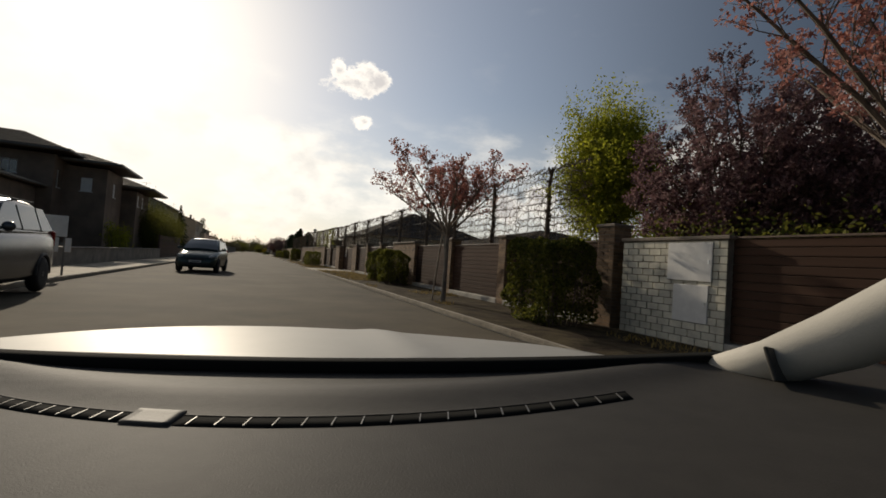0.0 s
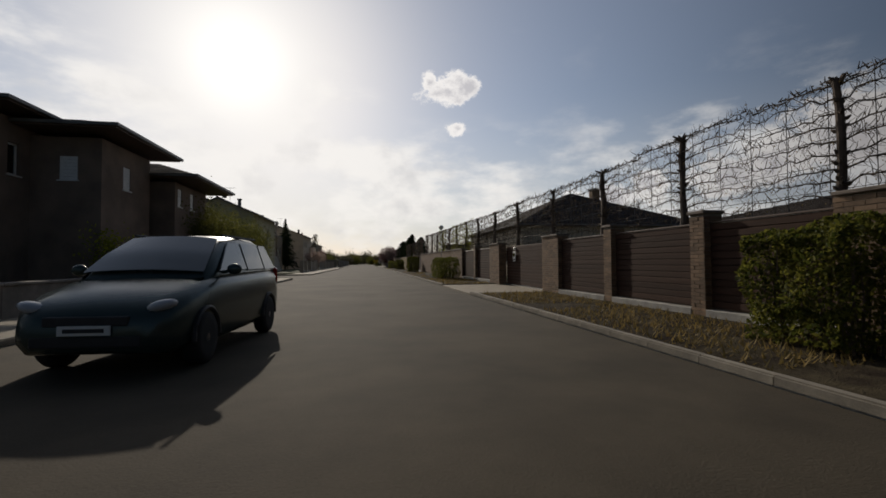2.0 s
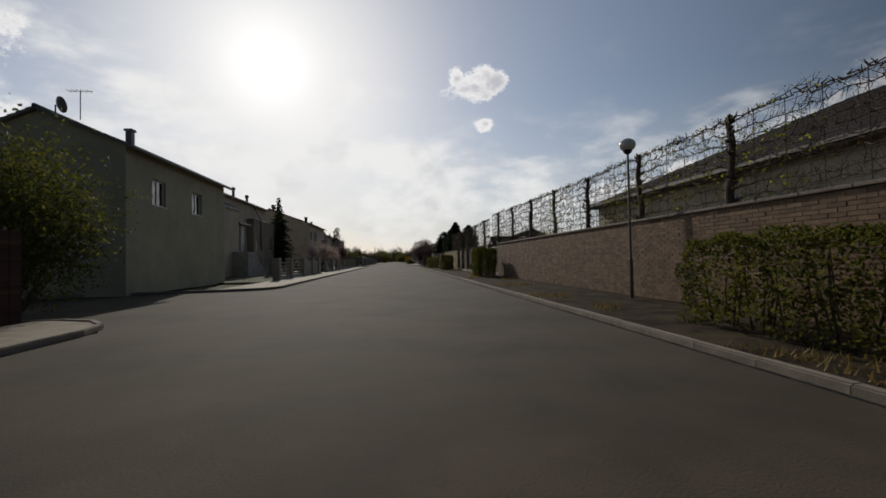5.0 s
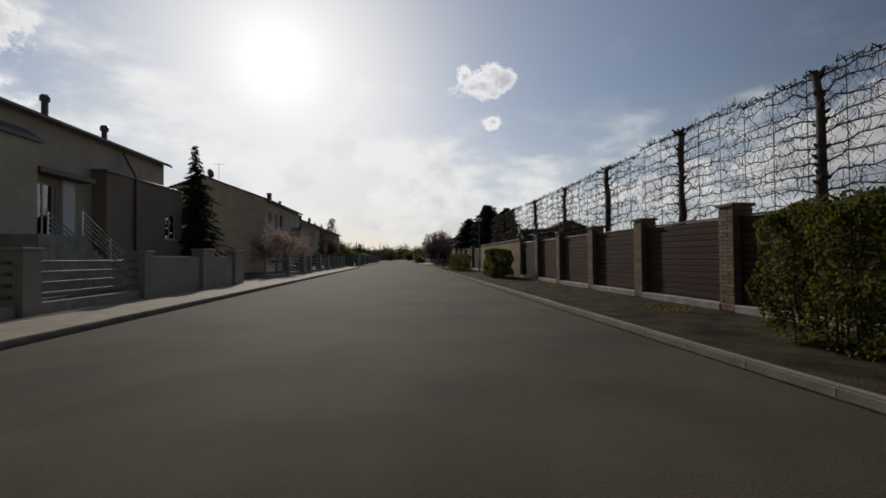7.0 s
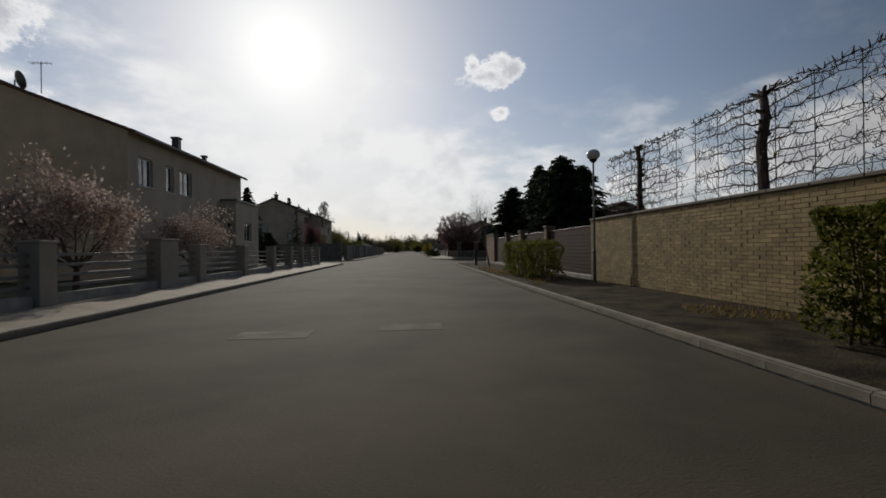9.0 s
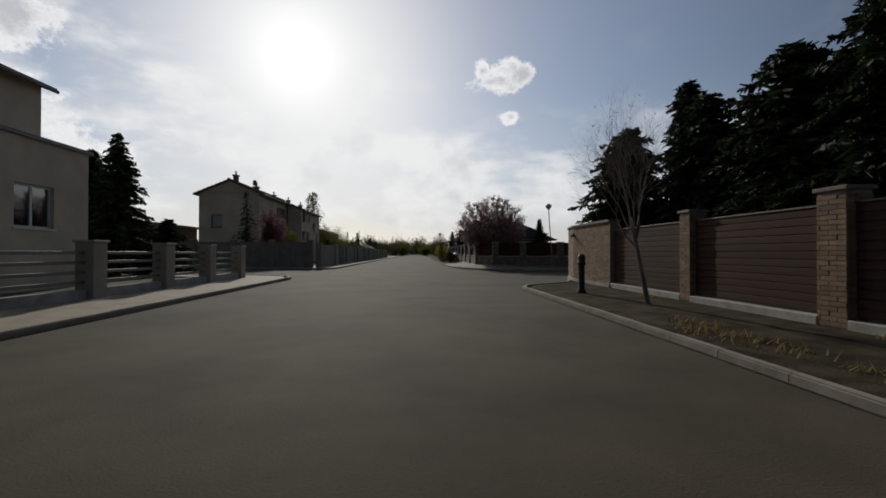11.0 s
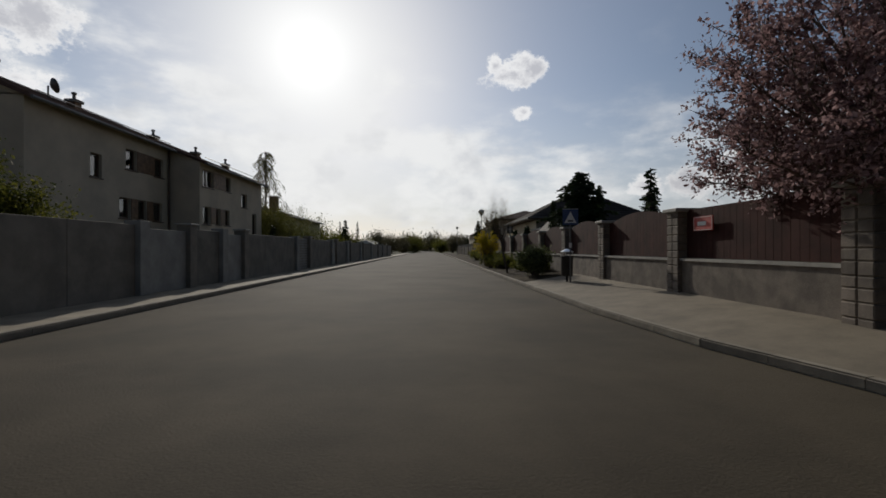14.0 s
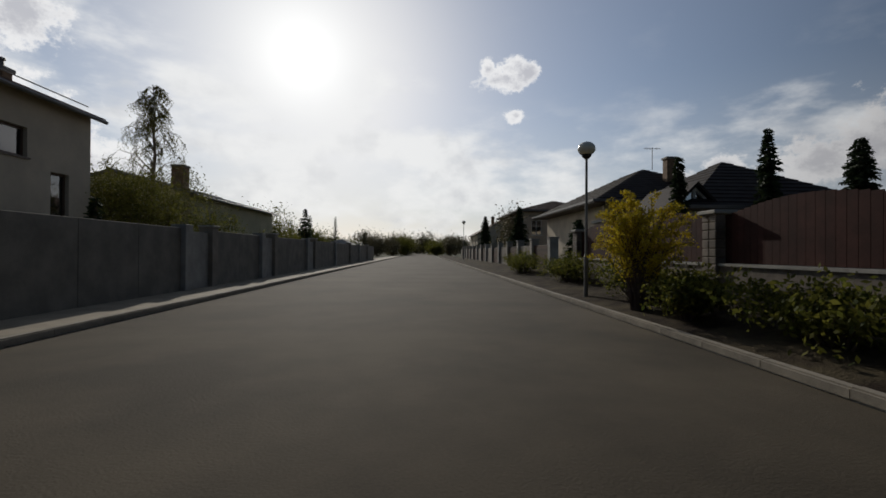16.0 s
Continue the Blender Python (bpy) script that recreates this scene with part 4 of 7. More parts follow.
past(corner_house()).location.x -= 1.2
past(far_house("cream two-storey villa with a flat-topped porch", 9.0, 17, 193, 203, 4.9, 6.4, render_beige, roof_brown, {"W": [(2, 3.2, 3.0, 4.2), (5, 6.2, 3.0, 4.2)], "S": [(0.8, 1.8, 2.8, 4.2), (3.4, 4.6, 2.8, 4.2)]}, hip=True))
past(far_house("distant house with a brown pitched roof", 9.0, 18, 226, 237, 4.2, 6.6, render_beige, roof_brown, {"W": [(2, 3.2, 2.4, 3.6), (6, 7.2, 2.4, 3.6)], "S": [(3, 4.2, 2.4, 3.6)]}, [(12, 229, 5.5, 7.3, 0.5)]))

# ---- the long garden wall on the right: brick sections, brick pillars and plank panels ----
FX = 7.2                 # face towards the road
BASE, TOP = 0.085, 2.2
BW, BH, JOINT = 0.285, 0.068, 0.012


def brick_mesh(length, depth=0.06):
    bm = bm_new()
    box(bm, 0, depth, 0, length, 0, BH, 0.005)
    return mesh_of("brick", bm, brick_mat)


BRICK_FULL = brick_mesh(BW)


def brick_face(verts, faces, origin, along, inward, length, height):
    """Courses of bricks laid on a face, as joined boxes."""
    rng = random.Random(int(origin[1] * 100) + int(length * 10))
    course = BH + JOINT
    for k in range(int(height / course)):
        u = -(BW / 2) * (k % 2)
        while u < length:
            a, b = max(u, 0), min(u + BW, length)
            u += BW + JOINT
            if b - a < 0.03:
                continue
            out = rng.uniform(-0.004, 0.004)
            i = len(verts)
            for n in (-0.012 + out, 0.02):
                for z in (k * course, k * course + BH):
                    for s in (a, b):
                        verts.append(Vector(origin) + Vector(along) * s + Vector(inward) * n + Vector((0, 0, z)))
            faces += [(i + f[0], i + f[1], i + f[2], i + f[3]) for f in ((0, 1, 3, 2), (0, 4, 5, 1), (2, 3, 7, 6), (0, 2, 6, 4), (1, 5, 7, 3))]


def cap_stone(parent, x0, x1, y0, y1, z, name="cap"):
    bm = bm_new()
    box(bm, x0 - 0.05, x1 + 0.05, y0 - 0.05, y1 + 0.05, z, z + 0.07, 0.012)
    return part(name, bm, cap_mat, parent)


def brick_block(name, label, y0, y1, x0=FX, depth=0.4, top=TOP, pieces=False, category="wall", bricks_mat=None):
    """A brick wall or pillar: a mortar core, bricks on the seen faces and cap stones."""
    t = thing(name, label, category, group="brick pillars of the garden wall" if category == "pillar" else "")
    bm = bm_new()
    box(bm, x0 + 0.004, x0 + depth, y0 + 0.004, y1 - 0.004, BASE - 0.1, top)
    core = part("mortar", bm, mortar, t)
    course = BH + JOINT
    if pieces:
        n = 0
        for k in range(int((top - BASE - 0.02) / course)):
            u = -(BW / 2) * (k % 2)
            while u < y1 - y0:
                a, b = max(u, 0), min(u + BW, y1 - y0)
                u += BW + JOINT
                if b - a < 0.04:
                    continue
                ob = piece("brick", BRICK_FULL, t, (x0 - 0.012 + random.uniform(-0.004, 0.004), y0 + a, BASE + 0.02 + k * course))
                ob.scale = (1, (b - a) / BW, 1)
                n += 1
        verts, faces = [], []
    else:
        verts, faces = [], []
        brick_face(verts, faces, (x0, y0, BASE + 0.02), (0, 1, 0), (1, 0, 0), y1 - y0, top - BASE - 0.02)
    brick_face(verts, faces, (x0, y0, BASE + 0.02), (1, 0, 0), (0, 1, 0), depth, top - BASE - 0.02)
    ob = leaves_object("brickwork", verts, faces, bricks_mat or brick_rest, t)
    ob["kind"] = "stuff"
    if category == "pillar":
        cap_stone(t, x0, x0 + depth, y0, y1, top)
    else:
        n = max(1, round((y1 - y0) / 0.9))
        for i in range(n):
            a, b = y0 + (y1 - y0) * i / n, y0 + (y1 - y0) * (i + 1) / n
            bm = bm_new()
            box(bm, x0 - 0.06, x0 + depth + 0.06, a + 0.003, b - 0.003, top, top + 0.065, 0.012)
            part("cap_stone", bm, cap_mat, t)
    return t


PLANK_H = 0.145


def plank_mesh():
    bm = bm_new()
    box(bm, 0, 0.03, 0, 1, 0, PLANK_H - 0.012)
    es = [e for e in bm.edges if abs(e.verts[0].co.y - e.verts[1].co.y) > 0.5]
    bmesh.ops.bevel(bm, geom=es, offset=0.006, segments=1, affect="EDGES")
    return mesh_of("plank", bm, plank_mat)


PLANK = plank_mesh()


def plank_panel(y0, y1, x=FX + 0.14, top=TOP - 0.08, name="fence_panel", label="dark brown wooden fence panel of horizontal planks"):
    t = thing(name, label, "fence", group="plank panels of the garden fence")
    n = int((top - 0.28) / PLANK_H)
    for k in range(n):
        ob = piece("plank", PLANK, t, (x + random.uniform(-0.003, 0.003), y0 + 0.003, 0.28 + k * PLANK_H))
        ob.scale = (1, y1 - y0 - 0.006, 1)
    bm = bm_new()
    box(bm, x + 0.034, x + 0.06, y0 + 0.01, y1 - 0.01, 0.24, 0.28 + n * PLANK_H - 0.02)
    part("backing", bm, brown_frame, t)
    bm = bm_new()
    box(bm, x - 0.02, x + 0.08, y0 + 0.003, y1 - 0.003, 0.28 + n * PLANK_H, 0.28 + n * PLANK_H + 0.035, 0.006)
    part("top_rail", bm, brown_frame, t)
    bm = bm_new()
    box(bm, x - 0.16, x + 0.16, y0 + 0.002, y1 - 0.002, -0.02, 0.235, 0.015)
    part("footing", bm, concrete, t, "pale concrete footing")
    return t


PILLAR = "sand-coloured brick pillar with a stone cap"
sections = [(20.8, 24.5), (34.2, 35.7), (41.5, 43.3), (50.6, 74.8), (94.3, 106.6)]
pillars = [(7.6, 8.1), (12.2, 12.62), (16.4, 16.85), (27.1, 27.5), (30.65, 31.05), (46.6, 47.0), (78.05, 78.45), (81.5, 81.9), (84.7, 85.1), (88.0, 88.4), (91.1, 91.5),
           (111.8, 112.2), (116.7, 117.2), (120.6, 121.0), (125.0, 127.0)]
brick_block("brick_wall", "sand-coloured brick garden wall beside clipped hedges", *sections[0], pieces=False)
brick_block("brick_wall", "short sand-coloured brick wall beside a gate", *sections[1], pieces=True)
brick_block("brick_wall", "short capped brick wall beside a gate", *sections[2], pieces=True)
brick_block("brick_wall", "long sunlit sand-coloured brick garden wall", *sections[3])
brick_block("brick_wall", "yellowish brick garden wall with stone caps", *sections[4], bricks_mat=brick_yellow)
for a, b in pillars[1:-1]:
    brick_block("brick_pillar", PILLAR, a, b, FX, 0.42, TOP + 0.03, category="pillar")
brick_block("brick_pillar", "broad dark brick pillar behind a hedge", *pillars[0], FX, 0.5, 2.35, category="pillar")
solid = sorted(sections + pillars)
for (a0, a1), (b0, b1) in zip(solid, solid[1:]):
    if a1 < 35.8 < b0 or b0 - a1 < 0.5:
        continue
    plank_panel(a1, b0)
# the sliding gate, set back from the wall
gate = thing("sliding_gate", "dark brown wooden sliding gate set back from the wall", "gate")
for k in range(13):
    ob = piece("plank", PLANK, gate, (FX + 0.42, 35.72, 0.14 + k * PLANK_H))
    ob.scale = (1, 41.48 - 35.72, 1)
bm = bm_new()
box(bm, FX + 0.46, FX + 0.5, 35.72, 41.48, 0.1, 2.05)
part("gate_frame", bm, brown_frame, gate)
bm = bm_new()
box(bm, FX + 0.36, FX + 0.56, 35.72, 41.48, 0.03, 0.09)
part("rail", bm, steel, gate)
# the notice on the gate
nb = thing("gate_sign", "small pale notice with a dark picture on a gate", "sign")
bm = bm_new()
box(bm, FX + 0.33, FX + 0.345, 39.85, 40.25, 1.28, 1.78, 0.004)
part("board", bm, sign_white, nb)
bm = bm_new()
lathe(bm, [(0.13, 0), (0.13, 0.004)], 18)
for v in bm.verts:
    v.co = Vector((FX + 0.328 - v.co.z, 40.05 + v.co.x * 1.1, 1.6 + v.co.y * 0.75))
part("picture", bm, leaf_hedge, nb)
bm = bm_new()
box(bm, FX + 0.324, FX + 0.329, 39.9, 40.2, 1.33, 1.38)
part("line", bm, sign_dark, nb)
bm = bm_new()
box(bm, FX + 0.33, FX + 0.4, 39.95, 40.15, 1.84, 1.96, 0.01)
part("intercom", bm, steel, nb)
# the end of the wall bends into the crossing street
bend = thing("brick_wall", "curved end of the brick wall with a stone coping", "wall")
pts = [(FX, 125.0), (FX + 0.02, 128.6), (FX + 0.4, 130.3), (FX + 1.2, 131.7), (FX + 2.8, 132.9), (FX + 9, 134.0), (FX + 24, 134.6)]
for (ax, ay), (bx, by) in zip(pts, pts[1:]):
    d = Vector((bx - ax, by - ay, 0))
    u = d.normalized()
    n = Vector((u.y, -u.x, 0))
    verts, faces = [], []
    brick_face(verts, faces, (ax, ay, BASE + 0.12), u, n, d.length, TOP + 0.1 - BASE)
    ob = leaves_object("brickwork", verts, faces, brick_rest, bend)
    ob["kind"] = "stuff"
    for z0, z1, o0, o1, mat, name in ((-0.05, TOP + 0.12, 0.004, 0.3, mortar, "core"), (TOP + 0.12, TOP + 0.2, -0.07, 0.36, cap_mat, "coping"), (-0.05, BASE + 0.12, -0.05, 0.003, concrete, "footing")):
        bm = bm_new()
        a, b = Vector((ax, ay, 0)), Vector((bx, by, 0))
        vs = [bm.verts.new(p + n * o + Vector((0, 0, z))) for z in (z0, z1) for p, o in ((a, o0), (b, o0), (b, o1), (a, o1))]
        for f in ((3, 2, 1, 0), (4, 5, 6, 7), (0, 1, 5, 4), (1, 2, 6, 5), (2, 3, 7, 6), (3, 0, 4, 7)):
            bm.faces.new([vs[i] for i in f])
        part(name, bm, mat, bend)
# the white painted brick box with two metal doors at the start
mb = thing("meter_box", "white painted brick wall with two pale metal meter doors", "wall")
bm = bm_new()
box(bm, FX + 0.004, FX + 0.5, 5.0, 7.3, -0.05, 2.0)
part("core", bm, mortar, mb)
white_brick = material("white_brick", (0.62, 0.58, 0.47), 0.8, grain=0.15, scale=4, fine=60, bump=0.3, random_amount=0.15, island=True)
verts, faces = [], []
for k in range(14):
    u = -0.12 * (k % 2)
    while u < 2.3:
        a, b = max(u, 0), min(u + 0.25, 2.3)
        u += 0.27
        if b - a > 0.04:
            i = len(verts)
            for n in (-0.018, 0.02):
                for z in (0.1 + k * 0.135, 0.1 + k * 0.135 + 0.118):
                    verts += [(FX + n, 5.0 + a, z), (FX + n, 5.0 + b, z)]
            faces += [(i + f[0], i + f[1], i + f[2], i + f[3]) for f in ((0, 1, 3, 2), (0, 4, 5, 1), (2, 3, 7, 6), (0, 2, 6, 4), (1, 5, 7, 3))]
leaves_object("brickwork", verts, faces, white_brick, mb)["kind"] = "stuff"
for a, b, c, d in ((5.25, 6.15, 1.25, 1.95), (5.3, 6.0, 0.5, 1.18)):
    bm = bm_new()
    box(bm, FX - 0.045, FX - 0.02, a, b, c, d, 0.006)
    dr = part("door", bm, white_frame, mb, "pale metal meter door")
    bm = bm_new()
    box(bm, FX - 0.055, FX - 0.045, a + 0.05, a + 0.08, (c + d) / 2 - 0.04, (c + d) / 2 + 0.04)
    part("lock", bm, steel, dr)
cap_stone(mb, FX, FX + 0.5, 5.0, 7.3, 2.0)
plank_panel(-6, 5.0)

# ---- plants ----


def grow(rng, bm, start, direction, length, radius, level, tips, spread=0.6, droop=0.0, kids=4, sides=6, shrink=0.62):
    """A limb that bends a little and splits; the ends of the twigs are gathered in tips."""
    n = 4 if level > 1 else 3
    pts, radii = [Vector(start)], [radius]
    d = Vector(direction).normalized()
    for i in range(n):
        d = (d + Vector((rng.gauss(0, 0.11), rng.gauss(0, 0.11), rng.gauss(0, 0.08) - droop))).normalized()
        pts.append(pts[-1] + d * length / n)
        radii.append(radius * (1 - 0.55 * (i + 1) / n))
    tube(bm, pts, radii, max(3, sides), cap=False)
    if level == 0:
        tips += pts[1:]
        return
    for k in range(kids):
        i = rng.randint(1 if level < 2 else 2, n)
        side = Vector((rng.gauss(0, 1), rng.gauss(0, 1), rng.gauss(0, 0.6))).normalized()
        nd = (d * (1 - spread) + side * spread + Vector((0, 0, 0.12))).normalized()
        grow(rng, bm, pts[i], nd, length * shrink * rng.uniform(0.75, 1.2), radii[i] * 0.6, level - 1, tips, spread, droop, kids, max(3, sides - 1), shrink)


def tree(name, label, at, trunk_h, crown_h, spread, leaf_mat, leaf_count, leaf_size, seed, bark_mat=None, levels=3, radius=0.09, kids=5, up=0.75, droop=0.0, limbs=6, jitter=0.16, category="tree", twist=0.5):
    """Trunk, limbs and twigs with leaves gathered at the twig ends."""
    rng = random.Random(seed)
    t = thing(name, label, category, at)
    bm = bm_new()
    top = Vector((rng.uniform(-0.08, 0.08), rng.uniform(-0.08, 0.08), trunk_h))
    tube(bm, [(0, 0, -0.1), (0, 0, 0.05), (top.x * 0.5, top.y * 0.5, trunk_h * 0.5), top, (top.x, top.y, trunk_h + crown_h * 0.15)], [radius * 1.5, radius * 1.1, radius * 0.9, radius * 0.8, radius * 0.4], 8)
    tips = []
    for k in range(limbs):
        a = k * math.tau / limbs + rng.uniform(-0.3, 0.3)
        out = spread * rng.uniform(0.75, 1.0)
        d = Vector((math.cos(a) * (1 - up), math.sin(a) * (1 - up), up * rng.uniform(0.7, 1.1)))
        ln = crown_h * 0.62 * rng.uniform(0.8, 1.15)
        z = trunk_h * rng.uniform(0.82, 1.0)
        grow(rng, bm, (top.x * z / trunk_h, top.y * z / trunk_h, z), d, ln, radius * 0.55, levels - 1, tips, twist, droop, kids)
    if tips:
        far = max(math.hypot(p.x, p.y) for p in tips)
        high = max(p.z for p in tips)
        sx = spread / max(far, 0.01)
        sz = (trunk_h + crown_h - trunk_h * 0.8) / max(high - trunk_h * 0.8, 0.01)
        for v in bm.verts:
            if v.co.z > trunk_h * 0.8:
                f = min(1, (v.co.z - trunk_h * 0.8) / (0.25 * crown_h + 0.01))
                v.co.x *= 1 + (sx - 1) * f
                v.co.y *= 1 + (sx - 1) * f
                v.co.z = trunk_h * 0.8 + (v.co.z - trunk_h * 0.8) * (1 + (sz - 1) * f)
        tips = [Vector((p.x * sx, p.y * sx, trunk_h * 0.8 + (p.z - trunk_h * 0.8) * sz)) for p in tips]
    part("trunk", bm, bark_mat or bark, t)
    if leaf_count and tips:
        verts, faces = [], []
        for k in range(leaf_count):
            p = rng.choice(tips)
            leaf_cards(verts, faces, p + Vector((rng.gauss(0, jitter), rng.gauss(0, jitter), rng.gauss(0, jitter * 0.8))), leaf_size * rng.uniform(0.6, 1.3), rng)
        ob = leaves_object("crown", verts, faces, leaf_mat, t)
        ob["kind"] = "stuff"
    return t


def vase_tree(label, at, trunk_h, top, spread, leaf_mat, seed, radius=0.07, limbs=8, leaves=9, leaf_size=0.042, bark_mat=None):
    """A young cherry: limbs that rise and arch outwards from one fork, with leaf tufts along the outer twigs."""
    rng = random.Random(seed)
    t = thing("cherry_tree", label, "tree", at)
    bm = bm_new()
    tube(bm, [(0, 0, -0.1), (0.0, 0.0, 0.06), (0.03, 0.02, trunk_h * 0.5), (0.0, 0.0, trunk_h), (0.02, 0.0, trunk_h + 0.2)], [radius * 1.6, radius * 1.15, radius, radius * 0.95, radius * 0.5], 9)
    tufts = []
    for k in range(limbs):
        a = k * math.tau / limbs + rng.uniform(-0.25, 0.25)
        reach = spread * (rng.uniform(0.75, 1.0) if k % 3 else rng.uniform(0.25, 0.5))
        rise = (top - trunk_h) * rng.uniform(0.72, 1.0)
        u = Vector((math.cos(a), math.sin(a), 0))
        pts, rad = [], []
        for i in range(8):
            f = i / 7
            pts.append(Vector((0, 0, trunk_h - 0.1 * (k % 3))) + u * reach * f ** 0.9 + Vector((rng.gauss(0, 0.05) * f, rng.gauss(0, 0.05) * f, rise * f ** 0.85)))
            rad.append(radius * 0.5 * (1 - 0.85 * f) + 0.004)
        tube(bm, pts, rad, 6, cap=False)
        for i in range(2, 8):
            for j in range(3):
                d = (pts[i] - pts[i - 1]).normalized()
                side = Vector((rng.gauss(0, 1), rng.gauss(0, 1), rng.gauss(0, 0.5))).normalized()
                d = (d * 0.5 + side * 0.5 + Vector((0, 0, 0.22))).normalized()
                ln = spread * rng.uniform(0.16, 0.34) * (1.15 - 0.07 * i)
                mid = pts[i] + d * ln * 0.5 + Vector((rng.gauss(0, 0.03), rng.gauss(0, 0.03), 0))
                end = pts[i] + d * ln + Vector((rng.gauss(0, 0.05), rng.gauss(0, 0.05), 0.06))
                tube(bm, [pts[i], mid, end], [0.012, 0.009, 0.004], 4, cap=False)
                tufts += [mid.lerp(end, 0.4), end] if i > 2 else [end]
                for n in range(2):
                    e2 = mid + Vector((rng.gauss(0, 0.14), rng.gauss(0, 0.14), rng.uniform(0.0, 0.25))) * spread * 0.5
                    tube(bm, [mid, e2], [0.007, 0.003], 3, cap=False)
                    tufts.append(e2)
    part("trunk", bm, bark_mat or bark, t)
    verts, faces = [], []
    for p in tufts:
        for n in range(rng.randint(leaves // 2, leaves + leaves // 2)):
            leaf_cards(verts, faces, p + Vector((rng.gauss(0, 0.055), rng.gauss(0, 0.055), rng.gauss(0, 0.05))), leaf_size * rng.uniform(0.6, 1.35), rng)
    leaves_object("crown", verts, faces, leaf_mat, t)["kind"] = "stuff"
    return t


def plum_round(at, height, spread, seed, thick=1, mat=None):
    """A round plum in blossom: many limbs fanning from a low fork, fine twigs to an even dome, small pink-brown tufts with gaps."""
    rng = random.Random(seed)
    t = thing("plum_tree", "round purple-leaved plum tree in pale pink blossom" if mat is None else "dense dark mauve plum tree behind the garden wall", "tree", at)
    bm, bt = bm_new(), bm_new()
    fork = Vector((0, 0, 1.35))
    tube(bm, [(0, 0, -0.1), (0, 0, 0.06), (0.05, 0.02, 0.7), fork], [0.2, 0.15, 0.13, 0.12], 10)
    tufts = []
    mid_z = height * 0.57
    up = height - mid_z
    limbs = 96
    for k in range(limbs):
        a = k * 2.39996 + rng.uniform(-0.2, 0.2)
        f = (k + 0.5) / limbs
        tilt = 0.06 + 1.16 * f ** 0.6
        d = Vector((math.sin(tilt) * math.cos(a), math.sin(tilt) * math.sin(a), math.cos(tilt)))
        # from the fork out to a ball round the middle of the crown
        h0 = fork.z - mid_z
        qa = (d.x ** 2 + d.y ** 2) / spread ** 2 + d.z ** 2 / up ** 2
        qb = h0 * d.z / up ** 2
        qc = h0 ** 2 / up ** 2 - 1
        root = qb * qb - qa * qc
        reach = (-qb + math.sqrt(root)) / qa * rng.uniform(0.78, 0.91) if root > 0 else spread * 0.6
        reach = max(reach, 0.9)
        pts = [fork + Vector((0, 0, -0.15 * rng.random()))]
        for i in range(1, 8):
            g = i / 7
            pts.append(fork + d * reach * g + Vector((rng.gauss(0, 0.06), rng.gauss(0, 0.06), 0.25 * g * (1 - g) * reach * 0.5)))
        tube(bm, pts, [0.045 * (1 - 0.9 * i / 7) + 0.004 for i in range(8)], 5, cap=False)
        for i in range(2, 8):
            for j in range(4 if i > 3 else 2):
                side = Vector((rng.gauss(0, 1), rng.gauss(0, 1), rng.gauss(0, 1))).normalized()
                e = (d * 0.62 + side * 0.55 + Vector((0, 0, 0.1))).normalized()
                ln = rng.uniform(0.3, 0.7) * (1.1 - 0.05 * i)
                m_ = pts[i] + e * ln * 0.55
                q = pts[i] + e * ln + Vector((0, 0, 0.05))
                tube(bt, [pts[i], m_, q], [0.011, 0.008, 0.003], 3, cap=False)
                tufts += [m_, m_.lerp(q, 0.5), q]
                for n in range(2):
                    q2 = m_ + (e + Vector((rng.gauss(0, 0.6), rng.gauss(0, 0.6), rng.gauss(0, 0.6)))).normalized() * rng.uniform(0.2, 0.45)
                    tube(bt, [m_, q2], [0.006, 0.003], 3, cap=False)
                    tufts += [q2, m_.lerp(q2, 0.6)]
    part("trunk", bm, bark, t)
    part("twig_mass", bt, bark, t)["kind"] = "stuff"
    verts, faces = [], []
    for c in tufts:
        for n in range(rng.randint(3, 8) * thick):
            leaf_cards(verts, faces, c + Vector((rng.gauss(0, 0.05), rng.gauss(0, 0.05), rng.gauss(0, 0.05))), (0.036 if mat is None else 0.05) * rng.uniform(0.6, 1.4), rng)
    leaves_object("crown", verts, faces, mat or leaf_blossom, t)["kind"] = "stuff"
    return t


def forsythia(at, height, spread, seed):
    """A forsythia: bare arching canes from one stool, thick with yellow flowers towards their ends."""
    rng = random.Random(seed)
    t = thing("forsythia", "bright yellow flowering forsythia bush on a dark bank", "shrub", at)
    bm = bm_new()
    verts, faces = [], []
    for k in range(84):
        a = rng.uniform(0, math.tau)
        out = spread * math.sqrt(rng.random())
        top = height * rng.uniform(0.55, 1.0) * (1 - 0.25 * (out / spread) ** 2)
        u = Vector((math.cos(a), math.sin(a), 0))
        pts = [u * 0.12 + Vector((0, 0, -0.08))]
        for i in range(1, 9):
            f = i / 8
            pts.append(u * (0.12 + out * f ** 1.5) + Vector((rng.gauss(0, 0.025), rng.gauss(0, 0.025), top * math.sin(f * 1.75) / math.sin(1.57))))
        tube(bm, pts, [0.014 * (1 - 0.8 * i / 8) + 0.002 for i in range(9)], 4, cap=False)
        for n in range(150):
            w = 2.6 + 5.39 * rng.random() ** 0.8
            c = pts[int(w)].lerp(pts[min(8, int(w) + 1)], w - int(w))
            leaf_cards(verts, faces, c + Vector((rng.gauss(0, 0.035), rng.gauss(0, 0.035), rng.gauss(0, 0.035))), 0.024 * rng.uniform(0.7, 1.5), rng)
    part("cane_mass", bm, bark, t)["kind"] = "stuff"
    leaves_object("blossom", verts, faces, leaf_yellow, t)["kind"] = "stuff"
    return t


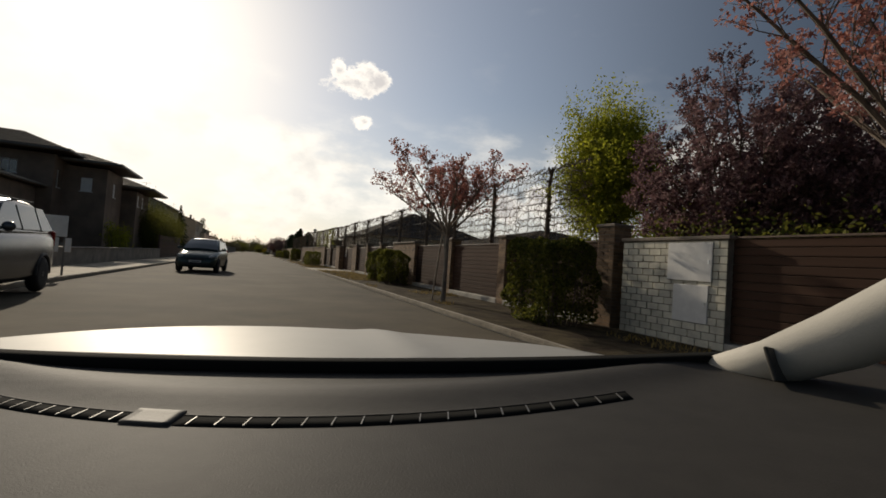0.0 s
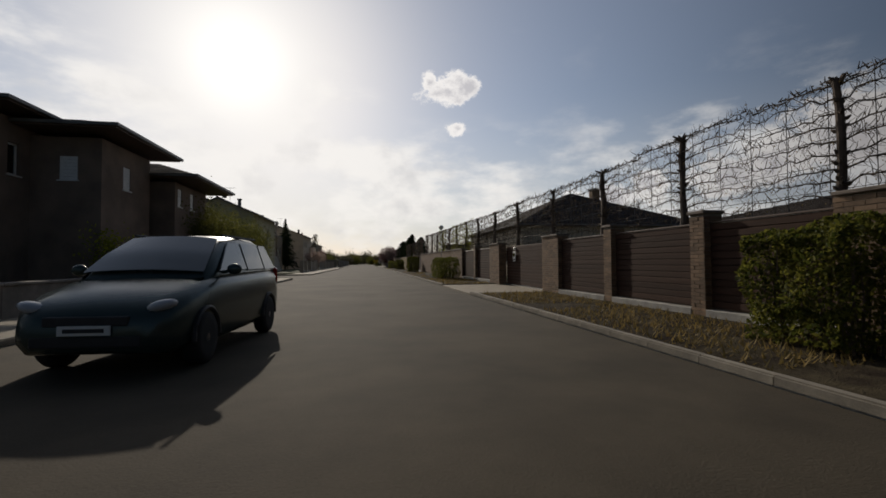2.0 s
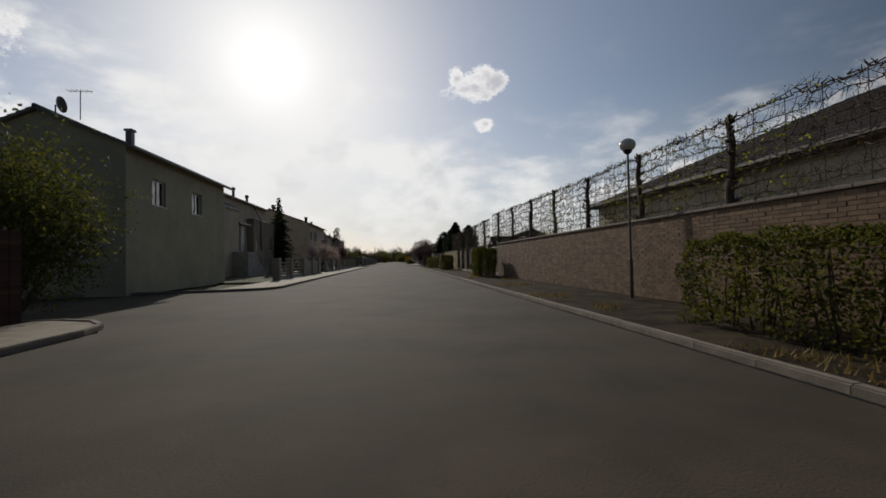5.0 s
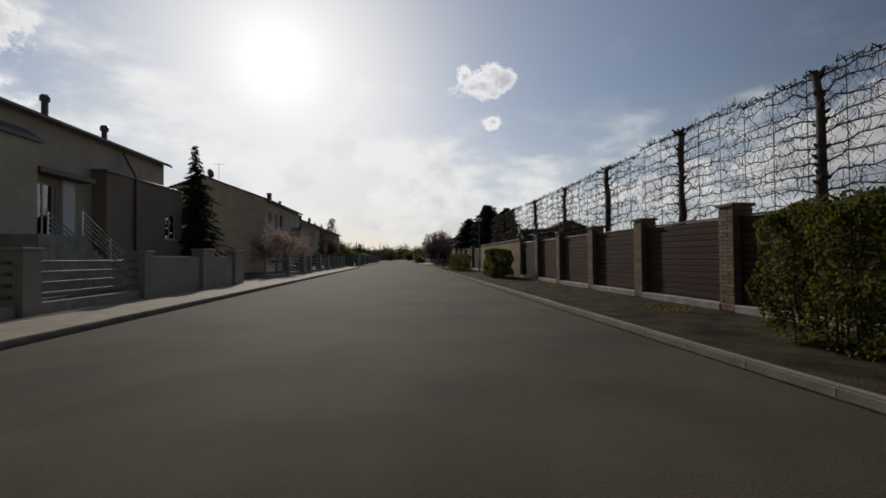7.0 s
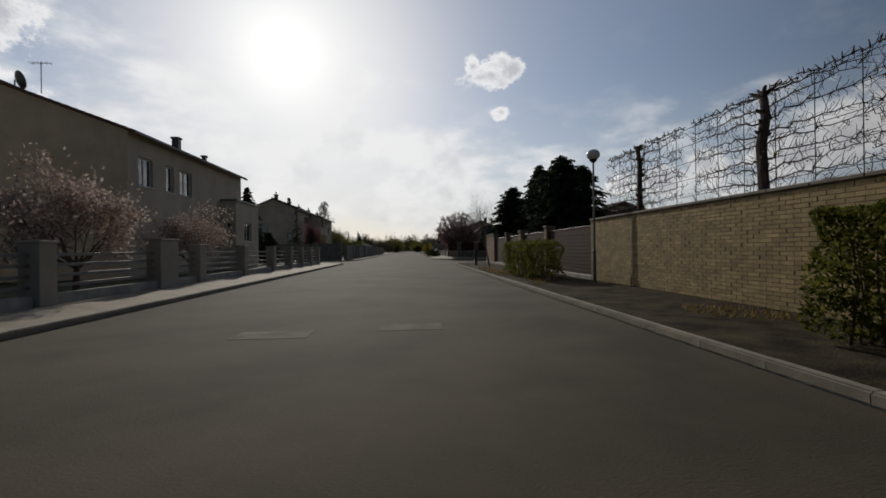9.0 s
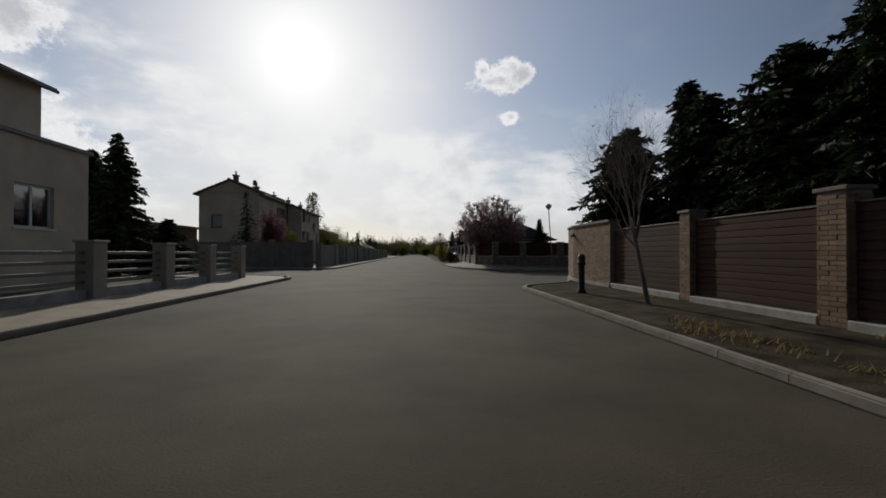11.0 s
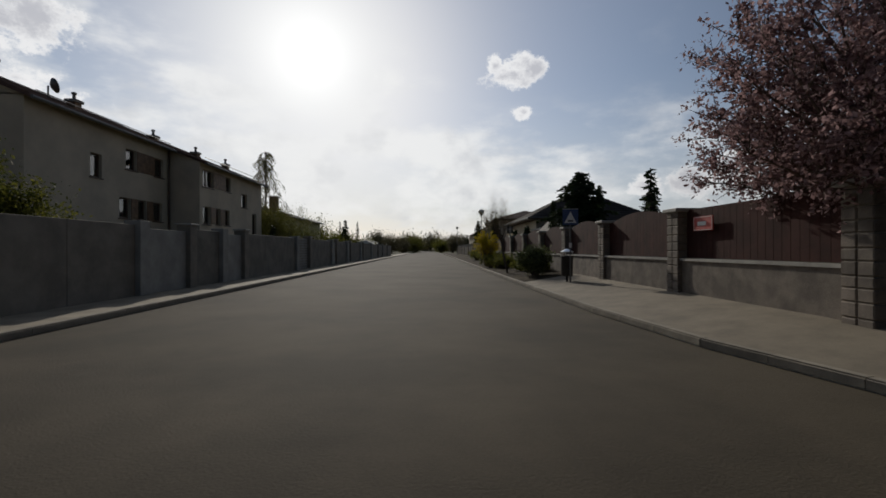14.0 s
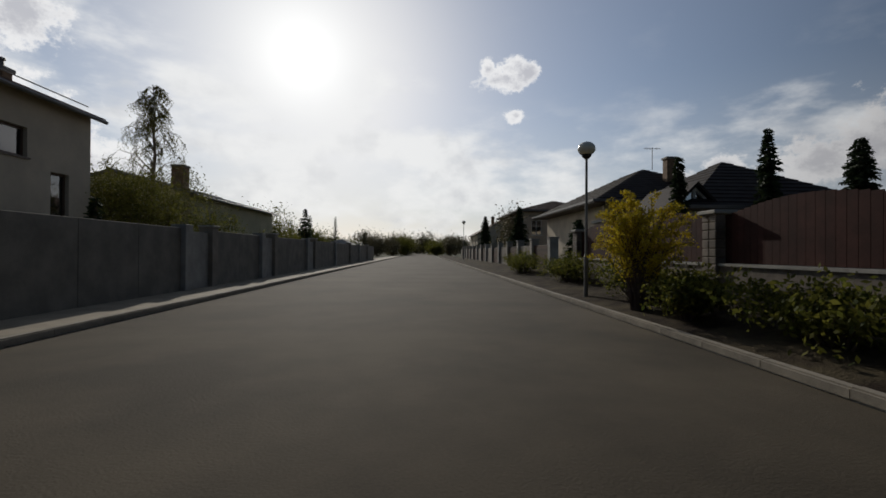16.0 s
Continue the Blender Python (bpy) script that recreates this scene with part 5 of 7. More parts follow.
def weeping_birch(at, height, spread, seed):
    """A birch with thin twigs that hang in long strands, in small fresh leaves."""
    rng = random.Random(seed)
    t = thing("birch_tree", "weeping birch in light spring leaf", "tree", at)
    bm, bt = bm_new(), bm_new()
    stem = [Vector((rng.gauss(0, 0.06), rng.gauss(0, 0.06), height * k / 8 - (0.1 if k == 0 else 0))) for k in range(9)]
    tube(bm, stem, [0.16 * (1 - k / 8.6) + 0.01 for k in range(9)], 9)
    verts, faces = [], []
    for k in range(120):
        f = rng.random() ** 0.9
        z = height * (0.24 + 0.74 * f)
        reach = spread * (1 - f * 0.9) * rng.uniform(0.12, 1.0) + 0.12
        a = k * 2.4 + rng.uniform(-0.3, 0.3)
        u = Vector((math.cos(a), math.sin(a), 0))
        limb = [Vector((0, 0, z)), Vector((0, 0, z)) + u * reach * 0.4 + Vector((0, 0, reach * 0.42)), Vector((0, 0, z)) + u * reach * 0.8 + Vector((0, 0, reach * 0.5)), Vector((0, 0, z)) + u * reach + Vector((0, 0, reach * 0.25))]
        tube(bm, limb, [0.024, 0.016, 0.008, 0.004], 5, cap=False)
        for n in range(8):
            s0 = limb[rng.randint(1, 3)].lerp(limb[3], rng.random())
            ln = rng.uniform(0.3, 0.8) + 0.9 * (1 - f) * rng.random()
            pts = [s0]
            for q in range(5):
                pts.append(pts[-1] + Vector((rng.gauss(0, 0.05), rng.gauss(0, 0.05), -ln / 5)) + u * 0.06 * (2 - q))
            tube(bt, pts, [0.006, 0.005, 0.005, 0.004, 0.003, 0.002], 3, cap=False)
            for q in range(15):
                w = rng.uniform(0, 4.99)
                p = pts[int(w)].lerp(pts[int(w) + 1], w - int(w))
                leaf_cards(verts, faces, p + Vector((rng.gauss(0, 0.03), rng.gauss(0, 0.03), 0)), 0.034 * rng.uniform(0.6, 1.3), rng)
    part("trunk", bm, bark_pale, t)
    part("twig_mass", bt, bark, t)["kind"] = "stuff"
    leaves_object("crown", verts, faces, leaf_olive, t)["kind"] = "stuff"
    return t


def conifer(label, at, height, spread, seed, base=0.12, mat=None, dense=1.0, name="conifer_tree", blunt=0.8):
    """A fir: tiers of drooping boughs with needle sprays, narrowing to the tip."""
    rng = random.Random(seed)
    t = thing(name, label, "tree", at)
    bm = bm_new()
    tube(bm, [(0, 0, -0.1), (0, 0, height * 0.5), (0, 0, height)], [height * 0.018 + 0.03, height * 0.011 + 0.015, 0.012], 7)
    part("trunk", bm, bark, t)
    bb = bm_new()
    verts, faces = [], []
    count = int(height * 17 * dense)
    for k in range(count):
        f = min(0.995, ((k + rng.random()) / count) ** 1.12)
        z = height * (base + (1 - base) * f)
        rr = (spread * (1 - f) ** blunt * (0.82 + 0.3 * noise.noise((k * 0.13, seed, 0.5))) + 0.07) * rng.uniform(0.72, 1.14)
        a = k * 2.39996 + rng.uniform(-0.4, 0.4)
        u = Vector((math.cos(a), math.sin(a), 0))
        root = Vector((0, 0, z))
        tip = root + u * rr + Vector((0, 0, rr * rng.uniform(-0.5, 0.1)))
        bend = root * 0.5 + tip * 0.5 + Vector((0, 0, 0.09 * rr))
        tube(bb, [root, bend, tip], [0.022, 0.014, 0.005], 3, cap=False)
        m = max(7, int(rr * 24 * dense))
        side0 = u.cross(Vector((0, 0, 1)))
        for j in range(m):
            s = (j + 0.6) / m
            c = root.lerp(tip, s) + Vector((0, 0, 0.18 * rr * s * (1 - s) * 2))
            side = side0 * rng.choice((-1, 1))
            ln = (0.16 + 0.34 * (1 - s) * min(1, rr)) * rng.uniform(0.7, 1.35)
            e = c + (side * rng.uniform(0.4, 0.95) + u * rng.uniform(0.2, 0.7) + Vector((0, 0, rng.uniform(-0.75, 0.25)))) * ln
            w = Vector((rng.gauss(0, 1), rng.gauss(0, 1), rng.gauss(0, 1))).normalized() * rng.uniform(0.035, 0.08)
            q = len(verts)
            verts += [c - w, c + w, e + w * 0.35, e - w * 0.35]
            faces.append((q, q + 1, q + 2, q + 3))
    part("bough_mass", bb, bark, t)["kind"] = "stuff"
    ob = leaves_object("crown", verts, faces, mat or leaf_fir, t)
    ob["kind"] = "stuff"
    return t


def shrub(name, label, at, size, count, leaf_size, mat, seed, stems=14, lump=0.5, category="shrub", shell=0.55):
    """A bush: stems from the ground and leaves in uneven clumps."""
    rng = random.Random(seed)
    t = thing(name, label, category, at)
    bm = bm_new()
    sx, sy, sz = size
    clumps = []
    for k in range(stems):
        a, r = rng.uniform(0, math.tau), math.sqrt(rng.random())
        tip = Vector((math.cos(a) * r * sx * 0.85, math.sin(a) * r * sy * 0.85, sz * rng.uniform(0.55, 1.0) * (1 - 0.35 * r)))
        mid = tip * 0.5 + Vector((rng.gauss(0, 0.06), rng.gauss(0, 0.06), 0.1))
        tube(bm, [(tip.x * 0.15, tip.y * 0.15, -0.05), mid, tip], [0.03, 0.018, 0.006], 5, cap=False)
        clumps += [mid, mid * 0.4 + tip * 0.6, tip, tip * 0.8 + Vector((rng.gauss(0, sx * 0.2), rng.gauss(0, sy * 0.2), rng.gauss(0, sz * 0.1)))]
        for j in range(3):
            e = tip + Vector((rng.gauss(0, 0.25 * sx), rng.gauss(0, 0.25 * sy), rng.uniform(0.0, 0.22) * sz))
            tube(bm, [tip * 0.7 + mid * 0.3, e], [0.008, 0.003], 3, cap=False)
            clumps.append(e)
    part("stem_mass", bm, bark, t)["kind"] = "stuff"
    verts, faces = [], []
    for k in range(count):
        c = rng.choice(clumps)
        p = c + Vector((rng.gauss(0, lump * 0.3 * sx), rng.gauss(0, lump * 0.3 * sy), rng.gauss(0, lump * 0.22 * sz)))
        if p.z < 0.02:
            p.z = rng.uniform(0.02, sz * 0.3)
        leaf_cards(verts, faces, p, leaf_size * rng.uniform(0.6, 1.4), rng)
    ob = leaves_object("leaves", verts, faces, mat, t)
    ob["kind"] = "stuff"
    return t


def hedge(label, x0, x1, y0, y1, top, seed, mat=None, count=11000, size=0.036):
    """A clipped hedge: twigs inside, small leaves packed towards its faces, with a ragged surface."""
    rng = random.Random(seed)
    t = thing("hedge", label, "hedge", ((x0 + x1) / 2, (y0 + y1) / 2, 0.06))
    hx, hy, h = (x1 - x0) / 2, (y1 - y0) / 2, top - 0.06
    bm = bm_new()
    for k in range(26):
        a = Vector((rng.uniform(-hx, hx) * 0.7, rng.uniform(-hy, hy) * 0.85, -0.05))
        b = Vector((a.x * 1.2, a.y * 1.05 + rng.gauss(0, 0.1), h * rng.uniform(0.7, 0.98)))
        tube(bm, [a, (a + b) / 2 + Vector((rng.gauss(0, 0.05), rng.gauss(0, 0.05), 0)), b], [0.022, 0.015, 0.006], 4, cap=False)
    part("stem_mass", bm, bark, t)["kind"] = "stuff"
    verts, faces = [], []
    for k in range(count):
        p = Vector((rng.uniform(-1, 1), rng.uniform(-1, 1), rng.uniform(0.06, 1)))
        face = rng.random()
        if face < 0.72:
            ax = rng.choice((0, 0, 1, 2))
            if ax == 2:
                p.z = 1 - abs(rng.gauss(0, 0.05))
            else:
                p[ax] = rng.choice((-1, 1)) * (1 - abs(rng.gauss(0, 0.09)))
        round_off = max(0.0, abs(p.x) ** 4 + abs(p.y) ** 6 * 0.6 + max(0.0, p.z) ** 4 - 1.35) * 0.09
        p *= 1 - round_off
        q = Vector((p.x * hx, p.y * hy, p.z * h))
        q += Vector((noise.noise(q * 2.1 + Vector((seed, 0, 0))), noise.noise(q * 2.1 + Vector((0, seed, 0))), noise.noise(q * 2.1 + Vector((0, 0, seed))))) * 0.2
        leaf_cards(verts, faces, q, size * rng.uniform(0.7, 1.4), rng)
    ob = leaves_object("leaves", verts, faces, mat or leaf_hedge, t)
    ob["kind"] = "stuff"
    return t


def espalier(seed, leafy=False):
    """A pleached lime: a slim knotty stem, near-level arms tied along the wires, short spurs and a brush of twigs round the stem, bare in spring."""
    rng = random.Random(seed)
    t = thing("espalier_tree", "bare pleached tree trained flat on wires above the wall", "tree", group="row of pleached trees")
    bm = bm_new()
    stem = [Vector((rng.gauss(0, 0.03), rng.gauss(0, 0.045), z)) for z in (-0.1, 0.6, 1.2, 1.8, 2.4, 3.0, 3.6, 4.2, 4.75)]
    tube(bm, stem, [0.125 + rng.uniform(-0.012, 0.018) - 0.006 * k for k in range(9)], 9)
    for k in range(22):
        z = rng.uniform(2.0, 4.75)
        a = rng.uniform(0, 6.3)
        tube(bm, [(0, 0, z), (math.cos(a) * 0.11, math.sin(a) * 0.12, z + 0.03), (math.cos(a) * 0.15, math.sin(a) * 0.18, z + 0.07)], [0.05, 0.042, 0.015], 5)
    for k in range(8):
        tube(bm, [(0, 0, 4.7), (rng.gauss(0, 0.1), rng.gauss(0, 0.2), 4.8 + rng.uniform(0, 0.12))], [0.06, 0.02], 5)
    tips = []
    bmb = bm_new()
    for k in range(10):
        z = 2.1 + k * 0.285
        for sgn in (-1, 1):
            droop = rng.uniform(-0.1, 0.16)
            pts, rad = [Vector((0, 0, z))], [0.034]
            n = 12
            for i in range(n):
                f = (i + 1) / n
                pts.append(Vector((rng.gauss(0, 0.04), sgn * f * 2.3, z + 0.1 * min(1, f * 4) - droop * f + rng.gauss(0, 0.028))))
                rad.append(0.0175 * (1 - 0.72 * f) + 0.002)
            tube(bmb, pts, rad, 4, cap=False)
            for i in range(1, n + 1):
                near = 1 - i / n
                for j in range(4 + int(5 * near * near)):
                    u = rng.choice((-1, 1))
                    c = pts[i].lerp(pts[i - 1], rng.random())
                    e = c + Vector((rng.gauss(0, 0.07), sgn * rng.uniform(-0.08, 0.24), u * rng.uniform(0.04, 0.2)))
                    m = (c + e) / 2 + Vector((rng.gauss(0, 0.02), rng.gauss(0, 0.03), 0))
                    tube(bmb, [c, m, e], [0.0075, 0.0055, 0.003], 3, cap=False)
                    tips += [m, e]
                if rng.random() < 0.5 and k < 9:
                    e = pts[i] + Vector((rng.gauss(0, 0.05), sgn * rng.uniform(-0.1, 0.3), rng.uniform(0.2, 0.34)))
                    tube(bmb, [pts[i], (pts[i] + e) / 2 + Vector((0, rng.gauss(0, 0.04), 0)), e], [0.009, 0.007, 0.005], 3, cap=False)
    for i in range(30):
        y = -2.25 + i * 4.5 / 29
        z = 4.85 + rng.gauss(0, 0.025)
        tube(bmb, [(rng.gauss(0, 0.04), y, z - 0.1), (rng.gauss(0, 0.05), y + rng.uniform(-0.1, 0.1), z + rng.uniform(-0.02, 0.05))], [0.02, 0.008], 4)
        tube(bmb, [(0, y, z - 0.08), (0, y + 0.17, z - 0.08 + rng.gauss(0, 0.02))], 0.015, 4, cap=False)
    part("trunk", bm, bark, t)
    b = part("twig_net", bmb, bark, t)
    b["kind"] = "stuff"
    verts, faces = [], []
    for k in range(1100 if leafy else 420):
        q = rng.choice(tips)
        leaf_cards(verts, faces, q + Vector((rng.gauss(0, 0.05), rng.gauss(0, 0.06), rng.gauss(0, 0.05))), (0.04 if leafy else 0.026) * rng.uniform(0.6, 1.3), rng)
    ob = leaves_object("leaves", verts, faces, leaf_green if leafy else leaf_dry, t)
    ob["kind"] = "stuff"
    return t


ROW = [(14.2, 10.2, 5.3), (18.3, 10.1, 5.25), (22.4, 10.05, 5.2), (26.5, 9.95, 5.1), (30.5, 9.45, 4.95), (34.5, 9.2, 4.75), (38.7, 9.0, 4.68), (43.0, 8.8, 4.65), (47.2, 8.7, 4.55), (51.5, 8.7, 4.6),
       (55.8, 8.75, 4.7), (60.1, 8.8, 4.75), (64.5, 8.9, 4.8), (68.9, 9.0, 4.9), (73.4, 9.1, 5.0), (78.0, 9.15, 5.1), (82.5, 9.1, 5.15), (86.7, 8.75, 4.85), (91.2, 8.65, 4.75), (95.7, 8.55, 4.68), (100.1, 8.3, 4.62), (105.2, 8.3, 4.62)]
kinds = [espalier(11), espalier(12), espalier(13), espalier(14, True)]
for i, (y, x, top) in enumerate(ROW):
    k = 3 if 52 < y < 72 and i % 3 != 0 else i % 3
    e = copy_thing(kinds[k], pose(x, y, 0.02, 0, 0, 180 if i % 2 else 0))
    e.scale = (1, 1, top / 4.9)
for e in kinds:
    for c in list(e.children):
        bpy.data.objects.remove(c)
    bpy.data.objects.remove(e)
trellis = thing("trellis", "galvanised wire trellis behind the wall for trained trees", "trellis")
bm = bm_new()
tube(bm, [(0, 0, 0), (0, 0, 1)], 0.009, 5)
upright = mesh_of("wire", bm, wire_mat)
ys, xs, ts = [r[0] for r in ROW], [r[1] for r in ROW], [r[2] for r in ROW]
for k in range(110):
    y = 13 + k * 0.86
    ob = piece("wire", upright, trellis, (float(np.interp(y, ys, xs)) + 0.06, y, 2.0))
    ob.scale = (1, 1, float(np.interp(y, ys, ts)) - 2.05)
for k in range(6):
    bm = bm_new()
    f = k / 5
    tube(bm, [(float(np.interp(y, ys, xs)) + 0.05, y, 2.15 + (float(np.interp(y, ys, ts)) - 2.3) * f) for y in np.linspace(13, 107.4, 46)], 0.007, 4)
    part("wire", bm, wire_mat, trellis)

# street trees on the right verge
vase_tree("young ornamental cherry with copper-pink spring leaves", (5.3, 12.6, 0.07), 2.2, 4.3, 2.2, leaf_pink, 3, 0.07, 12, 11, 0.042, bark_pale)
vase_tree("ornamental cherry with coppery young leaves beside the kerb", (7.9, 2.6, 0.07), 2.6, 6.6, 3.4, leaf_pink, 5, 0.1, 12, 12, 0.045)
tube_stake = thing("tree_stake", "thin leaning wooden stake beside a young tree", "stake")
bm = bm_new()
tube(bm, [(5.05, 12.9, 0.0), (5.25, 12.85, 2.3)], 0.03, 6)
part("pole", bm, bark_pale, tube_stake)
# tall garden trees behind the wall at the start
tree("birch_tree", "tall garden tree in fresh yellow-green leaf", (12.3, 12.9, 0), 1.1, 7.8, 3.1, leaf_green, 80000, 0.055, 21, bark, 4, 0.12, 6, 0.8, limbs=14, jitter=0.2)
plum_round((11.9, 8.0, 0), 8.0, 2.9, 22, 1, leaf_mauve)
plum_round((13.6, 6.2, 0), 7.4, 3.0, 23, 1, leaf_mauve)
shrub("laurel_bush", "dark evergreen bushes behind the wall", (10.2, 7.5, 0), (1.8, 5.4, 2.8), 26000, 0.05, leaf_hedge, 31, 40)
# clipped hedges on the verge
hedge("clipped green hedge block beside the brick pillar", 5.45, 6.8, 7.6, 9.3, 1.95, 1, leaf_hedge, 15000)
hedge("clipped hedge block in front of the brick wall", 5.6, 6.8, 20.3, 21.7, 1.7, 2)
hedge("clipped hedge block on the soil verge", 5.75, 6.9, 23.2, 24.8, 1.7, 3)
hedge("clipped hedge block beside a brick wall", 5.3, 6.6, 48.6, 53.0, 1.55, 4)
hedge("dense clipped hedge block at the end of a wall", 5.5, 6.8, 73.3, 75.6, 1.9, 6, None, 14000)
hedge("clipped hedge block in front of the yellow wall", 5.5, 6.7, 94.0, 96.2, 1.7, 7, None, 14000)
hedge("low hedge on the verge", 5.0, 6.4, 107.0, 111.5, 1.5, 8)
# firs and the bare tree at the crossing
for i, (x, y, h, s) in enumerate(((10.4, 124.6, 6.6, 2.4), (10.2, 121.0, 6.6, 2.6), (10.3, 131.0, 4.6, 1.6), (10.3, 118.4, 7.0, 2.7), (11.6, 127.6, 8.2, 1.9), (13.2, 122.4, 7.2, 3.0), (13.4, 126.0, 7.0, 2.9))):
    conifer("dark green fir tree behind the garden wall", (x, y, 0), h, s, 40 + i, base=0.02, dense=2.1, blunt=0.4)
conifer("broad dark fir overhanging the brick corner wall", (9.5, 128.4, 0), 6.4, 2.6, 140, base=0.36, dense=2.2, blunt=0.45)
tree("bare_tree", "slender bare tree with pale trunk on the verge", (5.95, 120.2, 0.07), 1.6, 3.8, 1.8, leaf_dry, 120, 0.02, 51, bark_pale, 4, 0.056, 6, 0.72, limbs=9).rotation_euler = (0, radians(-10), 0)
conifer("dark fir tree beside the beige house", (-13.9, 102.2, 0), 9.3, 2.9, 61, dense=1.35, blunt=0.95)
conifer("dark fir tree in the corner garden", (-14.2, 133.2, 0), 7.2, 2.5, 62, base=0.05, dense=2.0, blunt=0.75)
conifer("small dark fir behind the fence", (-15.9, 133.8, 0), 6.5, 2.3, 63, dense=2.0, blunt=0.6)
conifer("low spreading fir beside the taller firs in the corner garden", (-13.1, 135.6, 0), 3.1, 1.9, 64, base=0.03, dense=2.0, blunt=0.6)
# shrubs at the left
shrub("willow_bush", "large loose green bush hanging over a dark fence", (-9.2, 47.6, 0), (1.8, 2.9, 4.6), 30000, 0.052, leaf_olive, 71, 46)
shrub("willow_bush", "tall spring-green bush behind the board fence", (-9.1, 52.6, 0), (1.8, 3.0, 4.5), 30000, 0.05, leaf_olive, 76, 44)
shrub("green_bush", "tall dense green bush at the street corner", (-9.3, 57.6, 0), (1.7, 2.9, 4.2), 18000, 0.055, leaf_hedge, 72, 36)
shrub("green_bush", "yellow-green bush beside the dark villa", (-9.2, 38.0, 0), (0.9, 1.6, 2.4), 2400, 0.06, leaf_green, 73, 16)
tree("magnolia_tree", "pale pink flowering magnolia behind the fence", (-9.2, 105.0, 0), 0.9, 3.3, 2.7, leaf_white, 7000, 0.065, 74, bark, 4, 0.09, 5, 0.5, limbs=8)
tree("magnolia_tree", "small pale flowering tree in the front garden", (-9.4, 112.5, 0), 0.8, 2.8, 2.3, leaf_white, 7000, 0.048, 75, bark, 4, 0.08, 5, 0.5, limbs=8)
# after the crossing
plum_round((6.85, 147.0, 0), 6.3, 2.95, 81)
forsythia((3.85, 169.8, 0.15), 2.35, 0.85, 82)
shrub("rhododendron", "dark glossy evergreen bush in the front bed", (4.3, 158.6, 0.2), (0.58, 0.7, 1.05), 7200, 0.045, leaf_gloss, 84, 34)
for i, (x, y, sx, sy, sz) in enumerate(((4.7, 162.4, 0.6, 0.9, 0.5), (3.95, 168.4, 0.5, 0.7, 0.72), (4.4, 166.2, 0.7, 1.5, 0.75), (4.5, 171.0, 0.8, 2.2, 0.9), (4.8, 176.5, 0.7, 2.0, 0.9), (4.9, 160.6, 0.55, 0.8, 0.6), (4.6, 183.0, 0.7, 2.4, 1.0))):
    shrub("low_bush", "low dark evergreen bush in the planted bank", (x, y, 0.16), (sx, sy, sz), 4600, 0.04, leaf_hedge, 182 + i, 26, 0.4)
tree("bare_tree", "slender tree with tiny spring leaves in the bed", (3.75, 161.6, 0.12), 1.75, 2.4, 1.4, leaf_dry, 1500, 0.017, 85, bark, 4, 0.047, 6, 0.6, limbs=11, jitter=0.05).rotation_euler = (0, radians(-10), 0)
conifer("broad dark pine behind the fence", (7.9, 163.9, 0), 5.2, 2.7, 86, base=0.12, dense=1.9, blunt=0.55)
conifer("young spruce behind the red fence", (7.3, 155.4, 0), 3.8, 0.75, 87, dense=1.1, blunt=1.0)
for i, (x, y, h, s) in enumerate(((7.4, 170.0, 3.0, 0.9), (7.2, 173.5, 2.8, 1.1), (7.9, 189.5, 5.0, 1.5), (8.3, 212.0, 6.0, 1.8))):
    past(conifer("dark green garden conifer behind the fence", (x, y, 0), h, s, 90 + i, base=0.04, dense=2.0))
for x, y, h, r in ((15.5, 181.0, 7.0, 0.85), (11.3, 181.0, 5.6, 0.6), (20.5, 181.5, 6.8, 1.6)):
    conifer("dark upright garden conifer beside a tiled roof", (x, y, 0), h, r, 130 + int(x), base=0.03, dense=2.0, blunt=0.55)
past(weeping_birch((-14.1, 176.4, 0), 9.8, 3.3, 101))
past(shrub("willow_bush", "low weeping tree with yellow-green leaves behind the wall", (-11.7, 171.0, 0.5), (2.2, 2.1, 4.0), 26000, 0.042, leaf_olive, 102, 40, 0.3))
past(shrub("green_bush", "rounded dark bush behind the grey wall", (-9.9, 174.0, 0), (1.3, 1.5, 3.1), 4200, 0.05, leaf_hedge, 104, 26))
past(shrub("green_bush", "round clipped bush behind the grey wall", (-9.6, 181.5, 0), (1.5, 1.8, 2.5), 3400, 0.06, leaf_hedge, 103, 24))
for i, (x, y, h, s) in enumerate(((-10.0, 166.7, 2.8, 0.55), (-9.6, 189.0, 4.6, 1.2), (-20.5, 150.0, 3.2, 1.6))):
    past(conifer("dark evergreen in the garden behind the grey wall", (x, y, 0), h, s, 110 + i, base=0.04, dense=1.4))
conifer("loose olive-dark spruce in the garden before the terrace", (-13.3, 147.4, 0), 6.3, 1.6, 118, base=0.04, dense=0.8)
past(shrub("green_bush", "broad olive-green bush in front of the terrace gable", (-9.4, 147.5, 0), (1.0, 1.2, 3.1), 16000, 0.045, leaf_hedge, 119, 40, 0.35))
past(shrub("red_bush", "reddish bush in front of the terrace", (-8.9, 143.5, 0), (0.95, 1.0, 3.7), 20000, 0.04, leaf_plum, 115, 36, 0.35))
